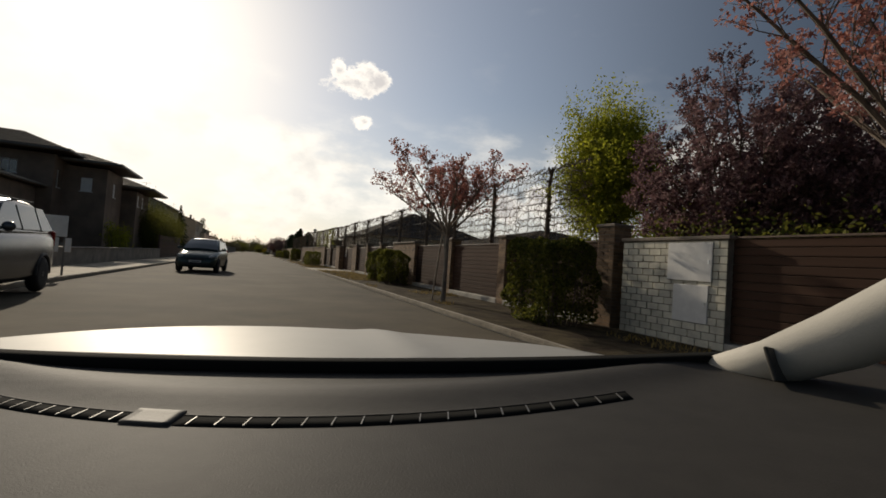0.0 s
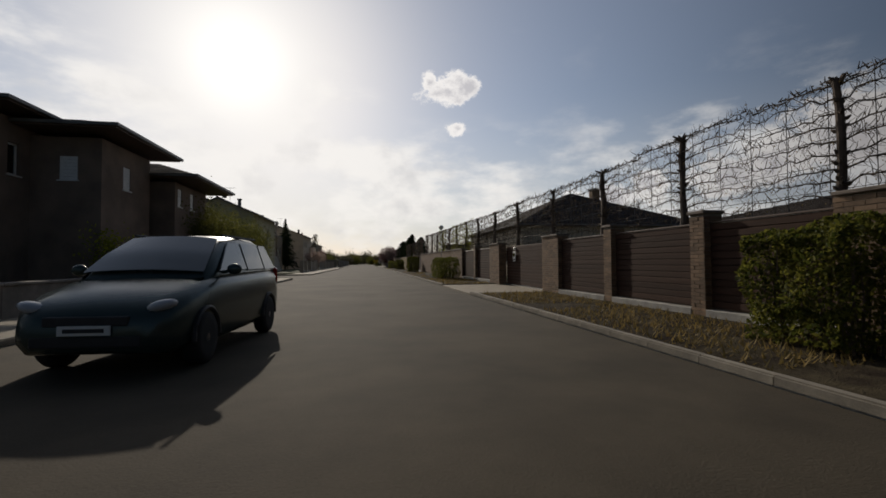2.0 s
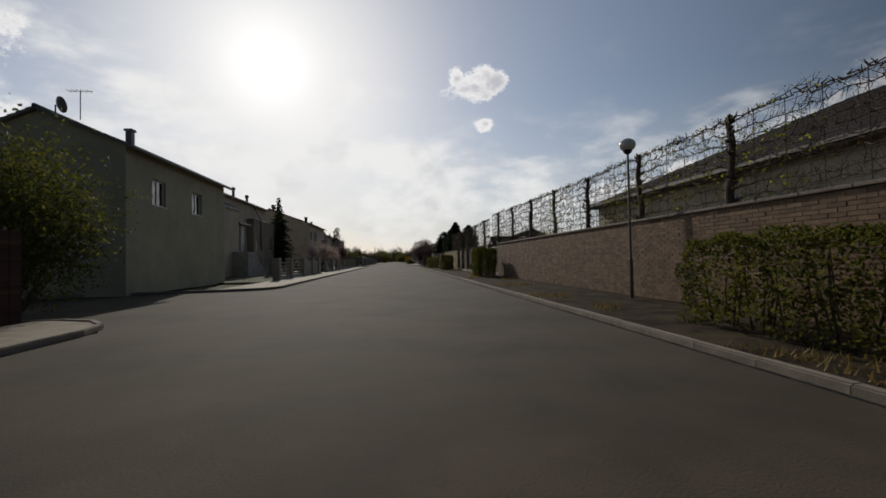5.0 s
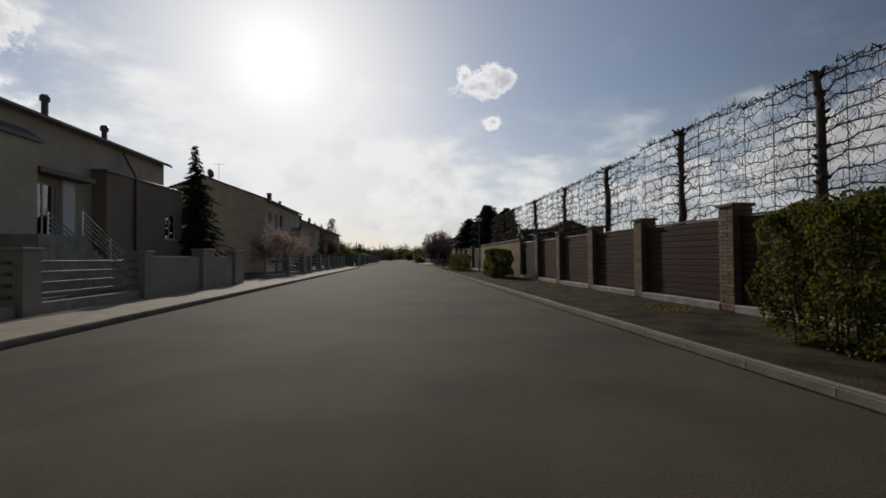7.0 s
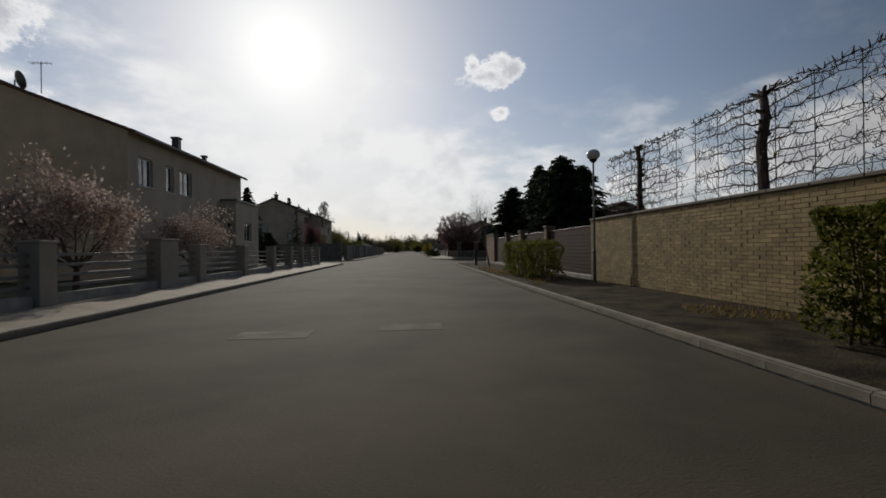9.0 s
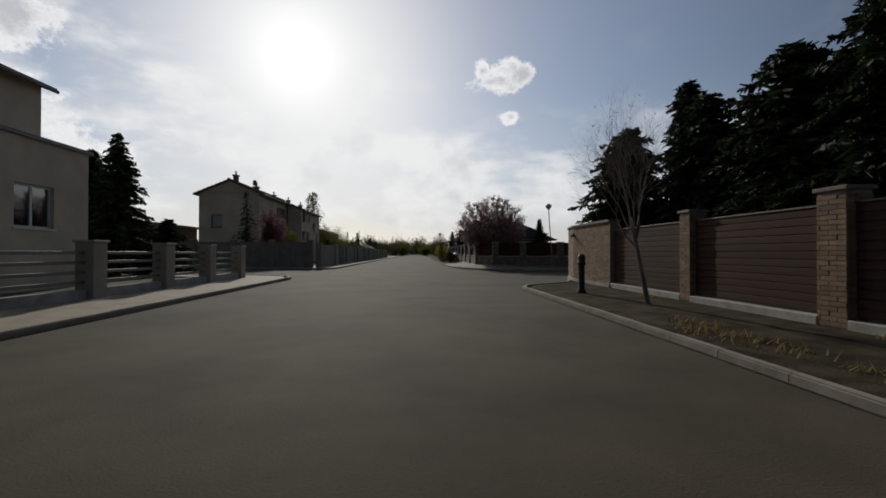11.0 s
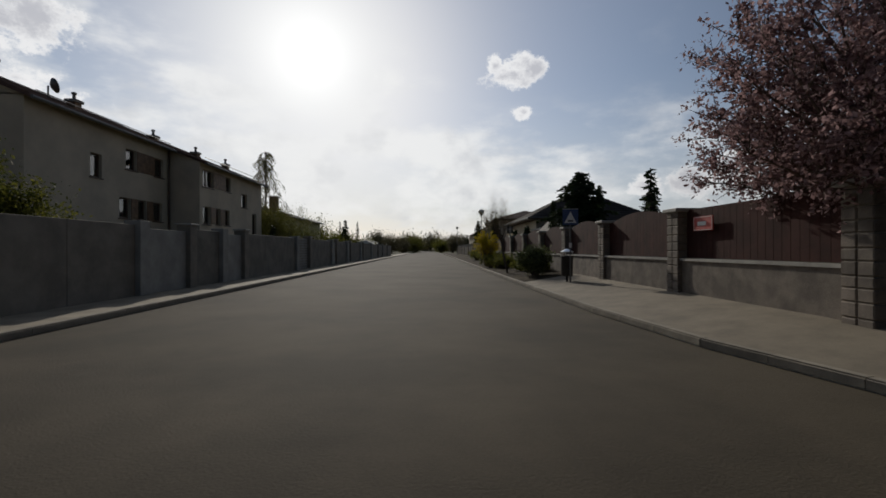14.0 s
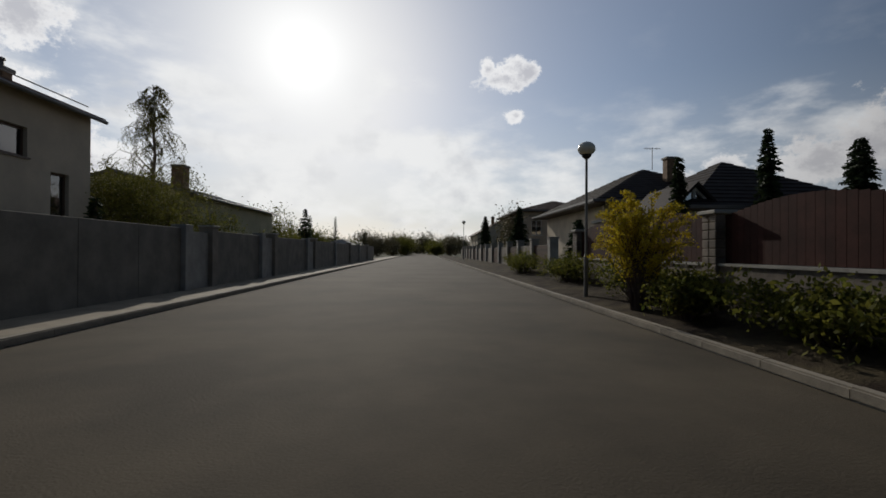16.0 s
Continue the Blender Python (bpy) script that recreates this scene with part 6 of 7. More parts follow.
# woods at the end of the street
rng = random.Random(7)
for i in range(34):
    y = rng.uniform(215, 330)
    side = rng.choice((-1, 1))
    x = side * rng.uniform(7.5, 34) + (0 if y < 290 else side * -4)
    if rng.random() < 0.4:
        conifer("distant dark conifer beside the street", (x, y, 0), rng.uniform(4.5, 9), rng.uniform(1.2, 2.2), 200 + i, base=0.05, dense=0.8)
    else:
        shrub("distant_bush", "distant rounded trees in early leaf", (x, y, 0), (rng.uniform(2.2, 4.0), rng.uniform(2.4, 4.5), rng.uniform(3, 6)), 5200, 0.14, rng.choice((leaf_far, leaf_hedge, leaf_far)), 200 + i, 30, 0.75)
for i in range(30):
    x = -80 + i * 5.6 + rng.uniform(-1.5, 1.5)
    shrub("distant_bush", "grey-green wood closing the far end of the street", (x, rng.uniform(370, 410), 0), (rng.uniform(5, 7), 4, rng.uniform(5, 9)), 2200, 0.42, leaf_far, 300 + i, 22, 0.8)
# rough grass and dead leaves on the verge
verts, faces = [], []
for k in range(42000):
    y = rng.uniform(4, 122)
    x = rng.uniform(4.45, 7.0)
    thick = noise.noise((x * 0.7, y * 0.35, 5))
    if 35.4 < y < 42.2 or thick < (0.34 if not (23 < y < 35 or 42 < y < 50) else -0.35):
        continue
    b = Vector((x, y, 0.08))
    d = Vector((rng.gauss(0, 0.6), rng.gauss(0, 0.6), rng.uniform(0.3, 1))).normalized()
    s = Vector((-d.y, d.x, 0)).normalized() * 0.015
    h = rng.uniform(0.05, 0.17)
    i = len(verts)
    verts += [b - s, b + s, b + d * h]
    faces.append((i, i + 1, i + 2))
me = bpy.data.meshes.new("verge_grass")
me.from_pydata([tuple(v) for v in verts], [], faces)
me.materials.append(leaf_dry)
tagged(new("verge_grass", me), "patchy dry yellow grass on the soil verge", "grass", kind="stuff")

# ---- parked cars ----


def parked_car(label, at, turn, paint, ground=0.0):
    """A compact family van: lofted body and cabin, glass, lights, mirrors and wheels. Its nose points along -y before turning."""
    t = thing("parked_car", label, "car", (*at, ground), turn)

    def loft(stations, sides_only=False):
        bm = bm_new()
        rings = []
        for y, prof in stations:
            ring = [(x, y, z) for x, z in prof] + [(-x, y, z) for x, z in reversed(prof) if x > 1e-6]
            rings.append([bm.verts.new(p) for p in ring])
        for a, b in zip(rings, rings[1:]):
            n = len(a)
            for i in range(n):
                bm.faces.new((a[i], a[(i + 1) % n], b[(i + 1) % n], b[i]))
        bm.faces.new(rings[0][::-1])
        bm.faces.new(rings[-1])
        return bm

    body = []
    for y, w, bot, top in ((0.0, 0.60, 0.34, 0.58), (0.06, 0.72, 0.28, 0.68), (0.22, 0.82, 0.24, 0.79), (0.55, 0.87, 0.22, 0.89), (0.95, 0.885, 0.22, 0.98), (1.25, 0.89, 0.22, 1.03),
                           (2.2, 0.895, 0.22, 1.05), (3.2, 0.89, 0.23, 1.07), (3.9, 0.87, 0.25, 1.07), (4.2, 0.82, 0.3, 1.04), (4.3, 0.74, 0.36, 0.92)):
        body.append((y, [(0, bot), (w * 0.86, bot), (w * 0.98, bot + 0.1), (w, bot + (top - bot) * 0.45), (w * 0.985, top - 0.12), (w * 0.93, top - 0.03), (w * 0.7, top + 0.012), (0, top + 0.035)]))
    bm = loft(body)
    part("body", bm, paint, t, smooth=True)
    cab = []
    for y, belt, roof, wb, wr in ((1.02, 1.0, 1.02, 0.72, 0.70), (1.45, 1.03, 1.30, 0.80, 0.68), (1.92, 1.04, 1.54, 0.82, 0.62), (2.6, 1.05, 1.61, 0.82, 0.61), (3.4, 1.06, 1.59, 0.81, 0.60), (3.85, 1.06, 1.50, 0.80, 0.59), (4.2, 1.05, 1.12, 0.77, 0.66)):
        cab.append((y, [(0, belt - 0.05), (wb, belt - 0.04), (wb * 0.98, belt + 0.02), (wr + 0.05, roof - 0.07), (wr - 0.04, roof - 0.01), (0, roof + 0.025)]))
    part("cabin", loft(cab), paint, t, smooth=True)

    def quad_patch(name, pts, mat, label_="", out=(0, 0, 0.0)):
        bm = bm_new()
        vs = [bm.verts.new(Vector(p) + Vector(out)) for p in pts]
        bm.faces.new(vs)
        e = bmesh.ops.extrude_face_region(bm, geom=bm.faces[:])
        for v in e["geom"]:
            if isinstance(v, bmesh.types.BMVert):
                v.co -= Vector(out) * 0.8
        return part(name, bm, mat, t, label_)

    # the bowed windscreen, laid over the slope of the cabin
    bm = bm_new()
    layers = []
    for lay in (0.0, 0.012):
        grid = []
        for y in np.linspace(1.10, 1.9, 9):
            roof = float(np.interp(y, (1.02, 1.45, 1.92), (1.02, 1.30, 1.54)))
            w = float(np.interp(y, (1.02, 1.45, 1.92), (0.74, 0.675, 0.575)))
            for u in np.linspace(-1, 1, 13):
                grid.append(bm.verts.new((w * u, y - 0.05 * (1 - u * u) - 0.012, roof + 0.056 - 0.03 * u * u - lay)))
        layers.append(grid)
    for r in range(8):
        for c in range(12):
            q = (r * 13 + c, r * 13 + c + 1, (r + 1) * 13 + c + 1, (r + 1) * 13 + c)
            bm.faces.new([layers[0][k] for k in q])
            bm.faces.new([layers[1][k] for k in reversed(q)])
    part("windscreen", bm, car_glass_sheen, t, "", True)
    quad_patch("rear_window", [(-0.62, 4.16, 1.18), (0.62, 4.16, 1.18), (0.56, 3.92, 1.44), (-0.56, 3.92, 1.44)], car_glass_sheen, "", (0, 0.03, 0.02))
    for s in (-1, 1):
        for y0, y1, y2, y3 in ((1.36, 2.42, 2.42, 1.98), (2.5, 3.3, 3.3, 2.5), (3.38, 3.98, 3.74, 3.38)):
            quad_patch("side_window", [(s * 0.80, y0, 1.09), (s * 0.80, y1, 1.10), (s * 0.665, y2, 1.49), (s * 0.665, y3, 1.49)], car_glass_sheen, "", (s * 0.028, 0, 0.01))
        # headlight, tail light, mirror
        bm = bm_new()
        bmesh.ops.create_uvsphere(bm, u_segments=14, v_segments=8, radius=1)
        for v in bm.verts:
            v.co = Vector((s * 0.65 + v.co.x * 0.16, 0.19 + v.co.y * 0.13 + abs(v.co.x) * 0.03, 0.745 + v.co.z * 0.068 + s * v.co.x * 0.035))
        part("headlight", bm, lamp_lens, t, smooth=True)
        bm = bm_new()
        box(bm, s * 0.76 - 0.06, s * 0.76 + 0.06, 4.12, 4.24, 0.8, 1.12, 0.03)
        part("tail_light", bm, red_lens, t)
        bm = bm_new()
        bmesh.ops.create_uvsphere(bm, u_segments=12, v_segments=8, radius=1)
        for v in bm.verts:
            v.co = Vector((s * 0.99 + v.co.x * 0.1, 1.42 + v.co.y * 0.07, 1.12 + v.co.z * 0.075))
        tube(bm, [(s * 0.82, 1.42, 1.08), (s * 0.95, 1.42, 1.1)], 0.025, 6)
        part("wing_mirror", bm, paint, t, smooth=True)
        for y in (0.82, 3.42):
            bm = bm_new()
            lathe(bm, [(0.20, -0.1), (0.29, -0.1), (0.315, -0.06), (0.315, 0.06), (0.29, 0.1), (0.20, 0.1)], 24)
            m = pose(s * 0.80, y, 0.315, 0, 90, 0)
            for v in bm.verts:
                v.co = m @ v.co
            w = part("tyre", bm, rubber, t, smooth=True)
            bm = bm_new()
            lathe(bm, [(0.05, 0.095), (0.19, 0.075), (0.205, 0.09), (0.205, -0.05), (0.05, -0.05)], 20)
            m = pose(s * 0.805, y, 0.315, 0, 90 * s, 0)
            for v in bm.verts:
                v.co = m @ v.co
            part("rim", bm, rim_metal, w)
            bm = bm_new()
            tube(bm, [(s * 0.885, y + 0.36 * math.cos(a), 0.315 + 0.36 * math.sin(a)) for a in np.linspace(0.0, math.pi, 13)], 0.03, 6)
            part("wheel_arch", bm, black_plastic, t)
    bm = bm_new()
    box(bm, -0.42, 0.42, -0.012, 0.1, 0.56, 0.66, 0.01)
    g = part("grille", bm, black_plastic, t)
    bm = bm_new()
    box(bm, -0.55, 0.55, -0.01, 0.2, 0.34, 0.46, 0.015)
    part("air_intake", bm, black_plastic, t)
    bm = bm_new()
    box(bm, -0.26, 0.26, -0.03, -0.012, 0.47, 0.57, 0.004)
    part("number_plate", bm, plate_mat, t)
    bm = bm_new()
    box(bm, -0.2, 0.2, -0.034, -0.03, 0.5, 0.54)
    part("plate_bar", bm, sign_dark, t)
    for s in (-1, 1):
        bm = bm_new()
        tube(bm, [(s * 0.1, 1.09, 1.09), (s * 0.1 - 0.5, 1.18, 1.14)], 0.012, 5)
        part("wiper", bm, black_plastic, t)
        bm = bm_new()
        tube(bm, [(s * 0.6, 2.0, 1.60), (s * 0.6, 3.5, 1.60)], 0.02, 6)
        part("roof_rail", bm, black_plastic, t)
    return t


# opaque panes: lit interior and sky reflection put into the grey-green colour
car_glass_sheen = material("glass_painted_sheen", (0.085, 0.10, 0.096), 0.06, grain=0.03, bump=0, spec=0.8)
big = parked_car("dark blue-green family car standing in the oncoming lane", (-2.7, 24.3), -5.0, car_paint)
big.scale = (1.03, 0.98, 1.05)
van = parked_car("tall grey van parked half on the pavement", (-5.3, 8.9), 2, car_paint_grey, 0.02)
van.scale = (1.08, 1.08, 1.22)

# ---- street furniture ----


def street_lamp(x, y, h, label="tall grey street lamp with a round opal globe", lean=0.0):
    t = thing("street_lamp", label, "street lamp", (x, y, 0.05), group="globe street lamps")
    bm = bm_new()
    tube(bm, [(0, 0, -0.05), (0, 0, 1.1), (0, 0, 1.12), (lean, 0, h - 0.42)], [0.055, 0.055, 0.036, 0.03], 10)
    part("pole", bm, pole_mat, t)
    bm = bm_new()
    lathe(bm, [(0.05, h - 0.44), (0.11, h - 0.38), (0.13, h - 0.33), (0.05, h - 0.33)], 16, (lean, 0, 0))
    part("collar", bm, black_plastic, t)
    bm = bm_new()
    bmesh.ops.create_uvsphere(bm, u_segments=20, v_segments=12, radius=0.22)
    for v in bm.verts:
        v.co = Vector((v.co.x + lean, v.co.y, v.co.z * 0.82 + h - 0.18))
    part("globe", bm, globe_mat, t, smooth=True)
    return t


for x, y, h in ((6.7, 15.7, 4.9), (6.8, 57.2, 4.45), (6.8, 105.4, 4.45), (10.3, 141.7, 4.75), (3.8, 172.4, 4.0), (4.6, 214.0, 4.9)):
    street_lamp(x, y, h, lean=-0.5 if y < 20 else (-0.22 if 140 < y < 145 else 0.0))

bollard = thing("bollard", "dark cast iron bollard with a round head", "bollard", (5.45, 123.0, 0.06))
bm = bm_new()
lathe(bm, [(0.13, -0.05), (0.13, 0.08), (0.09, 0.14), (0.085, 0.82), (0.12, 0.86), (0.12, 0.92), (0.09, 0.95), (0.11, 1.05), (0.08, 1.14), (0.02, 1.17)], 16)
part("post", bm, black_plastic, bollard, smooth=True)
for z in (0.3, 0.6):
    bm = bm_new()
    lathe(bm, [(0.09, z), (0.105, z + 0.01), (0.105, z + 0.04), (0.09, z + 0.05)], 16)
    part("ring", bm, black_plastic, bollard)

sign = thing("road_sign", "square blue pedestrian crossing sign on a post", "road sign", (4.5, 154.8, 0.2), -14)
sign.scale = (0.82, 0.82, 0.87)
bm = bm_new()
tube(bm, [(0, 0.02, -0.05), (0, 0.02, 2.55)], 0.03, 8)
part("pole", bm, pole_mat, sign)
bm = bm_new()
box(bm, -0.28, 0.28, -0.02, -0.005, 2.05, 2.6, 0.004)
plate = part("plate", bm, sign_blue, sign)
bm = bm_new()
vs = [bm.verts.new(p) for p in ((-0.22, -0.024, 2.12), (0.22, -0.024, 2.12), (0, -0.024, 2.52))]
bm.faces.new(vs)
part("triangle", bm, sign_white, plate)
bm = bm_new()
box(bm, -0.1, 0.1, -0.03, -0.026, 2.16, 2.22)
part("bar", bm, sign_dark, plate)
bm = bm_new()
box(bm, -0.285, 0.285, -0.022, -0.003, 2.6, 2.615)
part("edge", bm, sign_white, plate)
bm = bm_new()
box(bm, -0.05, 0.05, -0.02, 0.0, 1.25, 1.42)
part("sticker", bm, sign_white, sign)

bin_ = thing("litter_bin", "dark round litter bin beside the road sign", "litter bin", (4.5, 155.15, 0.3))
bin_.scale = (0.72, 0.72, 0.85)
bm = bm_new()
lathe(bm, [(0.2, 0.12), (0.24, 0.14), (0.26, 0.8), (0.28, 0.82), (0.28, 0.86), (0.24, 0.86), (0.22, 0.2)], 18)
part("bucket", bm, black_plastic, bin_, smooth=True)
bm = bm_new()
lathe(bm, [(0.27, 0.99), (0.28, 1.02), (0.1, 1.1), (0.02, 1.12)], 18)
part("lid", bm, steel, bin_)
for a in (0, 2.1, 4.2):
    bm = bm_new()
    tube(bm, [(0.24 * math.cos(a), 0.24 * math.sin(a), 0.8), (0.24 * math.cos(a), 0.24 * math.sin(a), 1.02)], 0.012, 5)
    part("strut", bm, steel, bin_)
bm = bm_new()
tube(bm, [(0, 0, -0.25), (0, 0, 0.16)], 0.05, 8)
part("foot", bm, black_plastic, bin_)

nb = thing("notice_board", "white information board with three white panels below", "notice board", (-5.75, 16.9, 0.05), 10)
for x in (-0.18, 0.28):
    bm = bm_new()
    tube(bm, [(x, 0.03, -0.05), (x, 0.03, 1.84)], 0.03, 8)
    part("post", bm, pole_mat, nb)
bm = bm_new()
box(bm, -0.45, 0.46, 0.002, 0.03, 0.95, 1.03, 0.004)
part("cross_rail", bm, pole_mat, nb)
bm = bm_new()
box(bm, -0.22, 0.33, -0.02, 0.0, 1.22, 1.86, 0.006)
part("board", bm, sign_white, nb)
for x0, x1 in ((-0.45, -0.25), (-0.06, 0.15), (0.30, 0.45)):
    bm = bm_new()
    box(bm, x0, x1, -0.02, 0.0, 0.76, 1.19, 0.006)
    part("panel", bm, sign_white, nb)

# ---- low walls and fences on the left ----


def post_block(t, x, y, w, d, h, mat, name="pillar", cap=True):
    bm = bm_new()
    box(bm, x - w / 2, x + w / 2, y - d / 2, y + d / 2, -0.05, h, 0.012)
    p = part(name, bm, mat, t)
    if cap:
        bm = bm_new()
        box(bm, x - w / 2 - 0.04, x + w / 2 + 0.04, y - d / 2 - 0.04, y + d / 2 + 0.04, h, h + 0.06, 0.012)
        part("cap", bm, concrete, p)


lw = thing("garden_wall", "low dark stone garden wall with a pale coping", "wall")
for k in range(10):
    y = 15.5 + k * 2.9
    bm = bm_new()
    box(bm, -7.75, -7.45, y + 0.004, y + 2.896, -0.05, 0.8, 0.01)
    part("block", bm, plinth_mat, lw)
    bm = bm_new()
    box(bm, -7.8, -7.4, y + 0.006, y + 2.894, 0.8, 0.87, 0.012)
    part("coping", bm, plinth_mat, lw)
df = thing("garden_fence", "tall dark brown board fence under overhanging bushes", "fence")
bm = bm_new()
box(bm, 0, 0.03, 0.006, 0.294, 0, 2.0, 0.004)
board = mesh_of("board", bm, plank_mat)
for k in range(38):
    piece("board", board, df, (-7.55, 44.5 + k * 0.3, 0.03))
for k in range(5):
    bm = bm_new()
    box(bm, -7.66, -7.56, 44.5 + k * 2.75, 44.6 + k * 2.75, -0.05, 2.1, 0.008)
    part("post", bm, brown_frame, df)

rail_fence = thing("garden_fence", "grey concrete pillar fence with pale horizontal rails", "fence")
ps = [76.3, 79.9, 84.3, 88.6, 92.0, 96.8, 101.6, 106.6, 109.0, 113.6, 118.2, 122.0, 125.2, 128.2, 131.2]
for i, y in enumerate(ps):
    wide = i in (3, 4, 7)
    slim = y == 96.8
    post_block(rail_fence, -7.55, y, 0.12 if slim else 0.45, 1.1 if wide else (0.12 if slim else 0.5), 1.5 if not wide else 1.65, render_grey, cap=not slim)
for a, b in zip(ps, ps[1:]):
    if b == 96.8:
        continue
    if b in (88.6, 92.0):
        bm = bm_new()
        box(bm, -7.66, -7.44, a + 0.26, b - 0.56, -0.05, 1.4, 0.012)
        part("panel", bm, render_grey, rail_fence)
        continue
    bm = bm_new()
    box(bm, -7.66, -7.44, a + 0.26, b - 0.26, -0.05, 0.34, 0.01)
    part("footing", bm, concrete, rail_fence)
    for k in range(4):
        bm = bm_new()
        box(bm, -7.57, -7.53, a + 0.2, b - 0.2, 0.48 + k * 0.24, 0.56 + k * 0.24, 0.004)
        part("rail", bm, pole_mat, rail_fence)
bm = bm_new()
slab(bm, [(-14.8, 74.5), (-7.7, 74.5), (-7.7, 131.5), (-14.8, 131.5)], -0.05, 0.06)
structure("lawn", bm, grass_ground, "front gardens of short spring grass", "lawn")
gw = thing("garden_wall", "tall grey garden wall with pale pillars and a slatted gate", "wall")
RUNS = [(146.4, 152.6, "block"), (153.0, 154.9, "pale"), (155.3, 157.0, "dark"), (157.4, 158.8, "pale"), (159.2, 165.6, "dark"), (166.0, 168.2, "slats"), (168.6, 174.2, "dark"), (174.6, 175.8, "pale"),
        (176.2, 180.2, "dark"), (180.6, 181.8, "pale"), (182.2, 187.6, "dark"), (188.0, 189.4, "pale"), (189.8, 196.0, "dark"), (196.4, 203.0, "block"), (203.4, 209.0, "dark"), (209.4, 216.0, "block"), (216.4, 224.0, "dark")]
for k, (a, b, look_) in enumerate(RUNS):
    post_block(gw, -7.2, a - 0.2, 0.42, 0.392, 1.98, grey_pale if k % 2 else grey_block, cap=k % 2 == 0)
    if look_ == "slats":
        for i in range(12):
            bm = bm_new()
            box(bm, -7.2, -7.16, a + 0.003, b - 0.003, 0.14 + i * 0.148, 0.14 + i * 0.148 + 0.112, 0.006)
            part("slat", bm, grey_pale, gw)
        bm = bm_new()
        box(bm, -7.26, -7.21, a + 0.01, b - 0.01, 0.05, 1.9)
        part("gate_back", bm, grey_block, gw)
    else:
        n = max(1, round((b - a) / 1.9))
        for i in range(n):
            c, d = a + (b - a) * i / n, a + (b - a) * (i + 1) / n
            bm = bm_new()
            box(bm, -7.28, -7.12, c + 0.004, d - 0.004, -0.05, 1.88 if look_ != "pale" else 1.8, 0.008)
            part("panel", bm, {"block": grey_block, "pale": grey_pale, "dark": grey_green}[look_], gw)
gw2 = thing("garden_wall", "long dark garden wall along the side street", "wall")
for k in range(11):
    x = -7.85 - k * 3.0
    post_block(gw2, x - 0.02, 146.2, 0.42, 0.4, 2.22, grey_block)
    bm = bm_new()
    box(bm, x - 2.77, x - 0.24, 146.13, 146.27, -0.05, 2.1, 0.008)
    part("panel", bm, grey_block, gw2)

# ---- stone walls with red-brown panels on the right, after the crossing ----


def stone_pillar(t, x, y, h, seed):
    """A pillar of rough stones, each its own block, on the raised footway."""
    rng_ = random.Random(seed)
    p = bm_new()
    box(p, x - 0.19, x + 0.19, y - 0.19, y + 0.19, -0.05, h)
    core = part("pillar", p, mortar, t)
    z = 0.22
    while z < h - 0.1:
        hh = rng_.uniform(0.13, 0.2)
        for s in range(2):
            for d in range(2):
                bm = bm_new()
                box(bm, x - 0.22 + s * 0.22 + 0.006, x + s * 0.22 - 0.006, y - 0.22 + d * 0.22 + 0.006, y + d * 0.22 - 0.006, z, min(z + hh - 0.012, h), 0.014)
                part("stone", bm, stone_wall, core)
        z += hh
    bm = bm_new()
    box(bm, x - 0.28, x + 0.28, y - 0.28, y + 0.28, h, h + 0.08, 0.015)
    part("cap", bm, concrete, core)


def slat_run(t, a, b, base_h, top, arch=0.0, mat=None):
    """A low stone wall with a panel of upright slats over it, between two pillars."""
    a, b = Vector((*a, 0)), Vector((*b, 0))
    d = b - a
    u = d.normalized()
    n = Vector((-u.y, u.x, 0))
    def prism(name, o0, o1, s0, s1, z0, z1, m, z1b=None):
        bm = bm_new()
        vs = []
        for z in (0, 1):
            for s, o in ((s0, o0), (s1, o0), (s1, o1), (s0, o1)):
                zz = z0 if z == 0 else (z1 if s == s0 or z1b is None else z1b)
                vs.append(bm.verts.new(a + u * s + n * o + Vector((0, 0, zz))))
        for f in ((3, 2, 1, 0), (4, 5, 6, 7), (0, 1, 5, 4), (1, 2, 6, 5), (2, 3, 7, 6), (3, 0, 4, 7)):
            bm.faces.new([vs[i] for i in f])
        return part(name, bm, m, t)
    L_ = d.length
    prism("footing_wall", -0.13, 0.13, 0.2, L_ - 0.2, -0.05, base_h, stone_wall)
    prism("coping", -0.17, 0.17, 0.2, L_ - 0.2, base_h, base_h + 0.05, concrete)
    k = int((L_ - 0.44) / 0.16)
    for i in range(k):
        s = 0.22 + i * (L_ - 0.44) / k
        f = (i + 0.5) / k
        h = top - arch + arch * math.sin(f * math.pi)
        prism("slat", -0.015, 0.015, s + 0.004, s + (L_ - 0.44) / k - 0.004, base_h + 0.06, h, mat or red_fence)


sw = thing("garden_fence", "red-brown arched slat fence on a stone base with stone pillars", "fence")
street = [(5.6, 146.6), (5.6, 150.7), (5.6, 154.7), (5.6, 158.5), (5.6, 162.3), (5.6, 166.1), (5.6, 170.0), (5.6, 173.9), (5.6, 177.8)]
for i, q in enumerate(street):
    stone_pillar(sw, *q, 2.02, 500 + i)
for i, (a, b) in enumerate(zip(street, street[1:])):
    slat_run(sw, a, b, 1.0, 2.06 if i == 0 else 2.2, 0.0 if i == 0 else 0.22)
sw2 = thing("garden_fence", "dark slatted fence with stone pillars along the crossing street", "fence")
cross = [(5.6, 146.6), (6.6, 143.9), (8.5, 142.9), (11.3, 142.9), (14.7, 142.9), (18.0, 142.9), (21.3, 142.9), (24.6, 142.9), (28.0, 142.9), (31.5, 142.9), (35, 142.9), (39, 142.9), (43, 142.9)]
for i, q in enumerate(cross[1:]):
    stone_pillar(sw2, *q, 2.0, 540 + i)
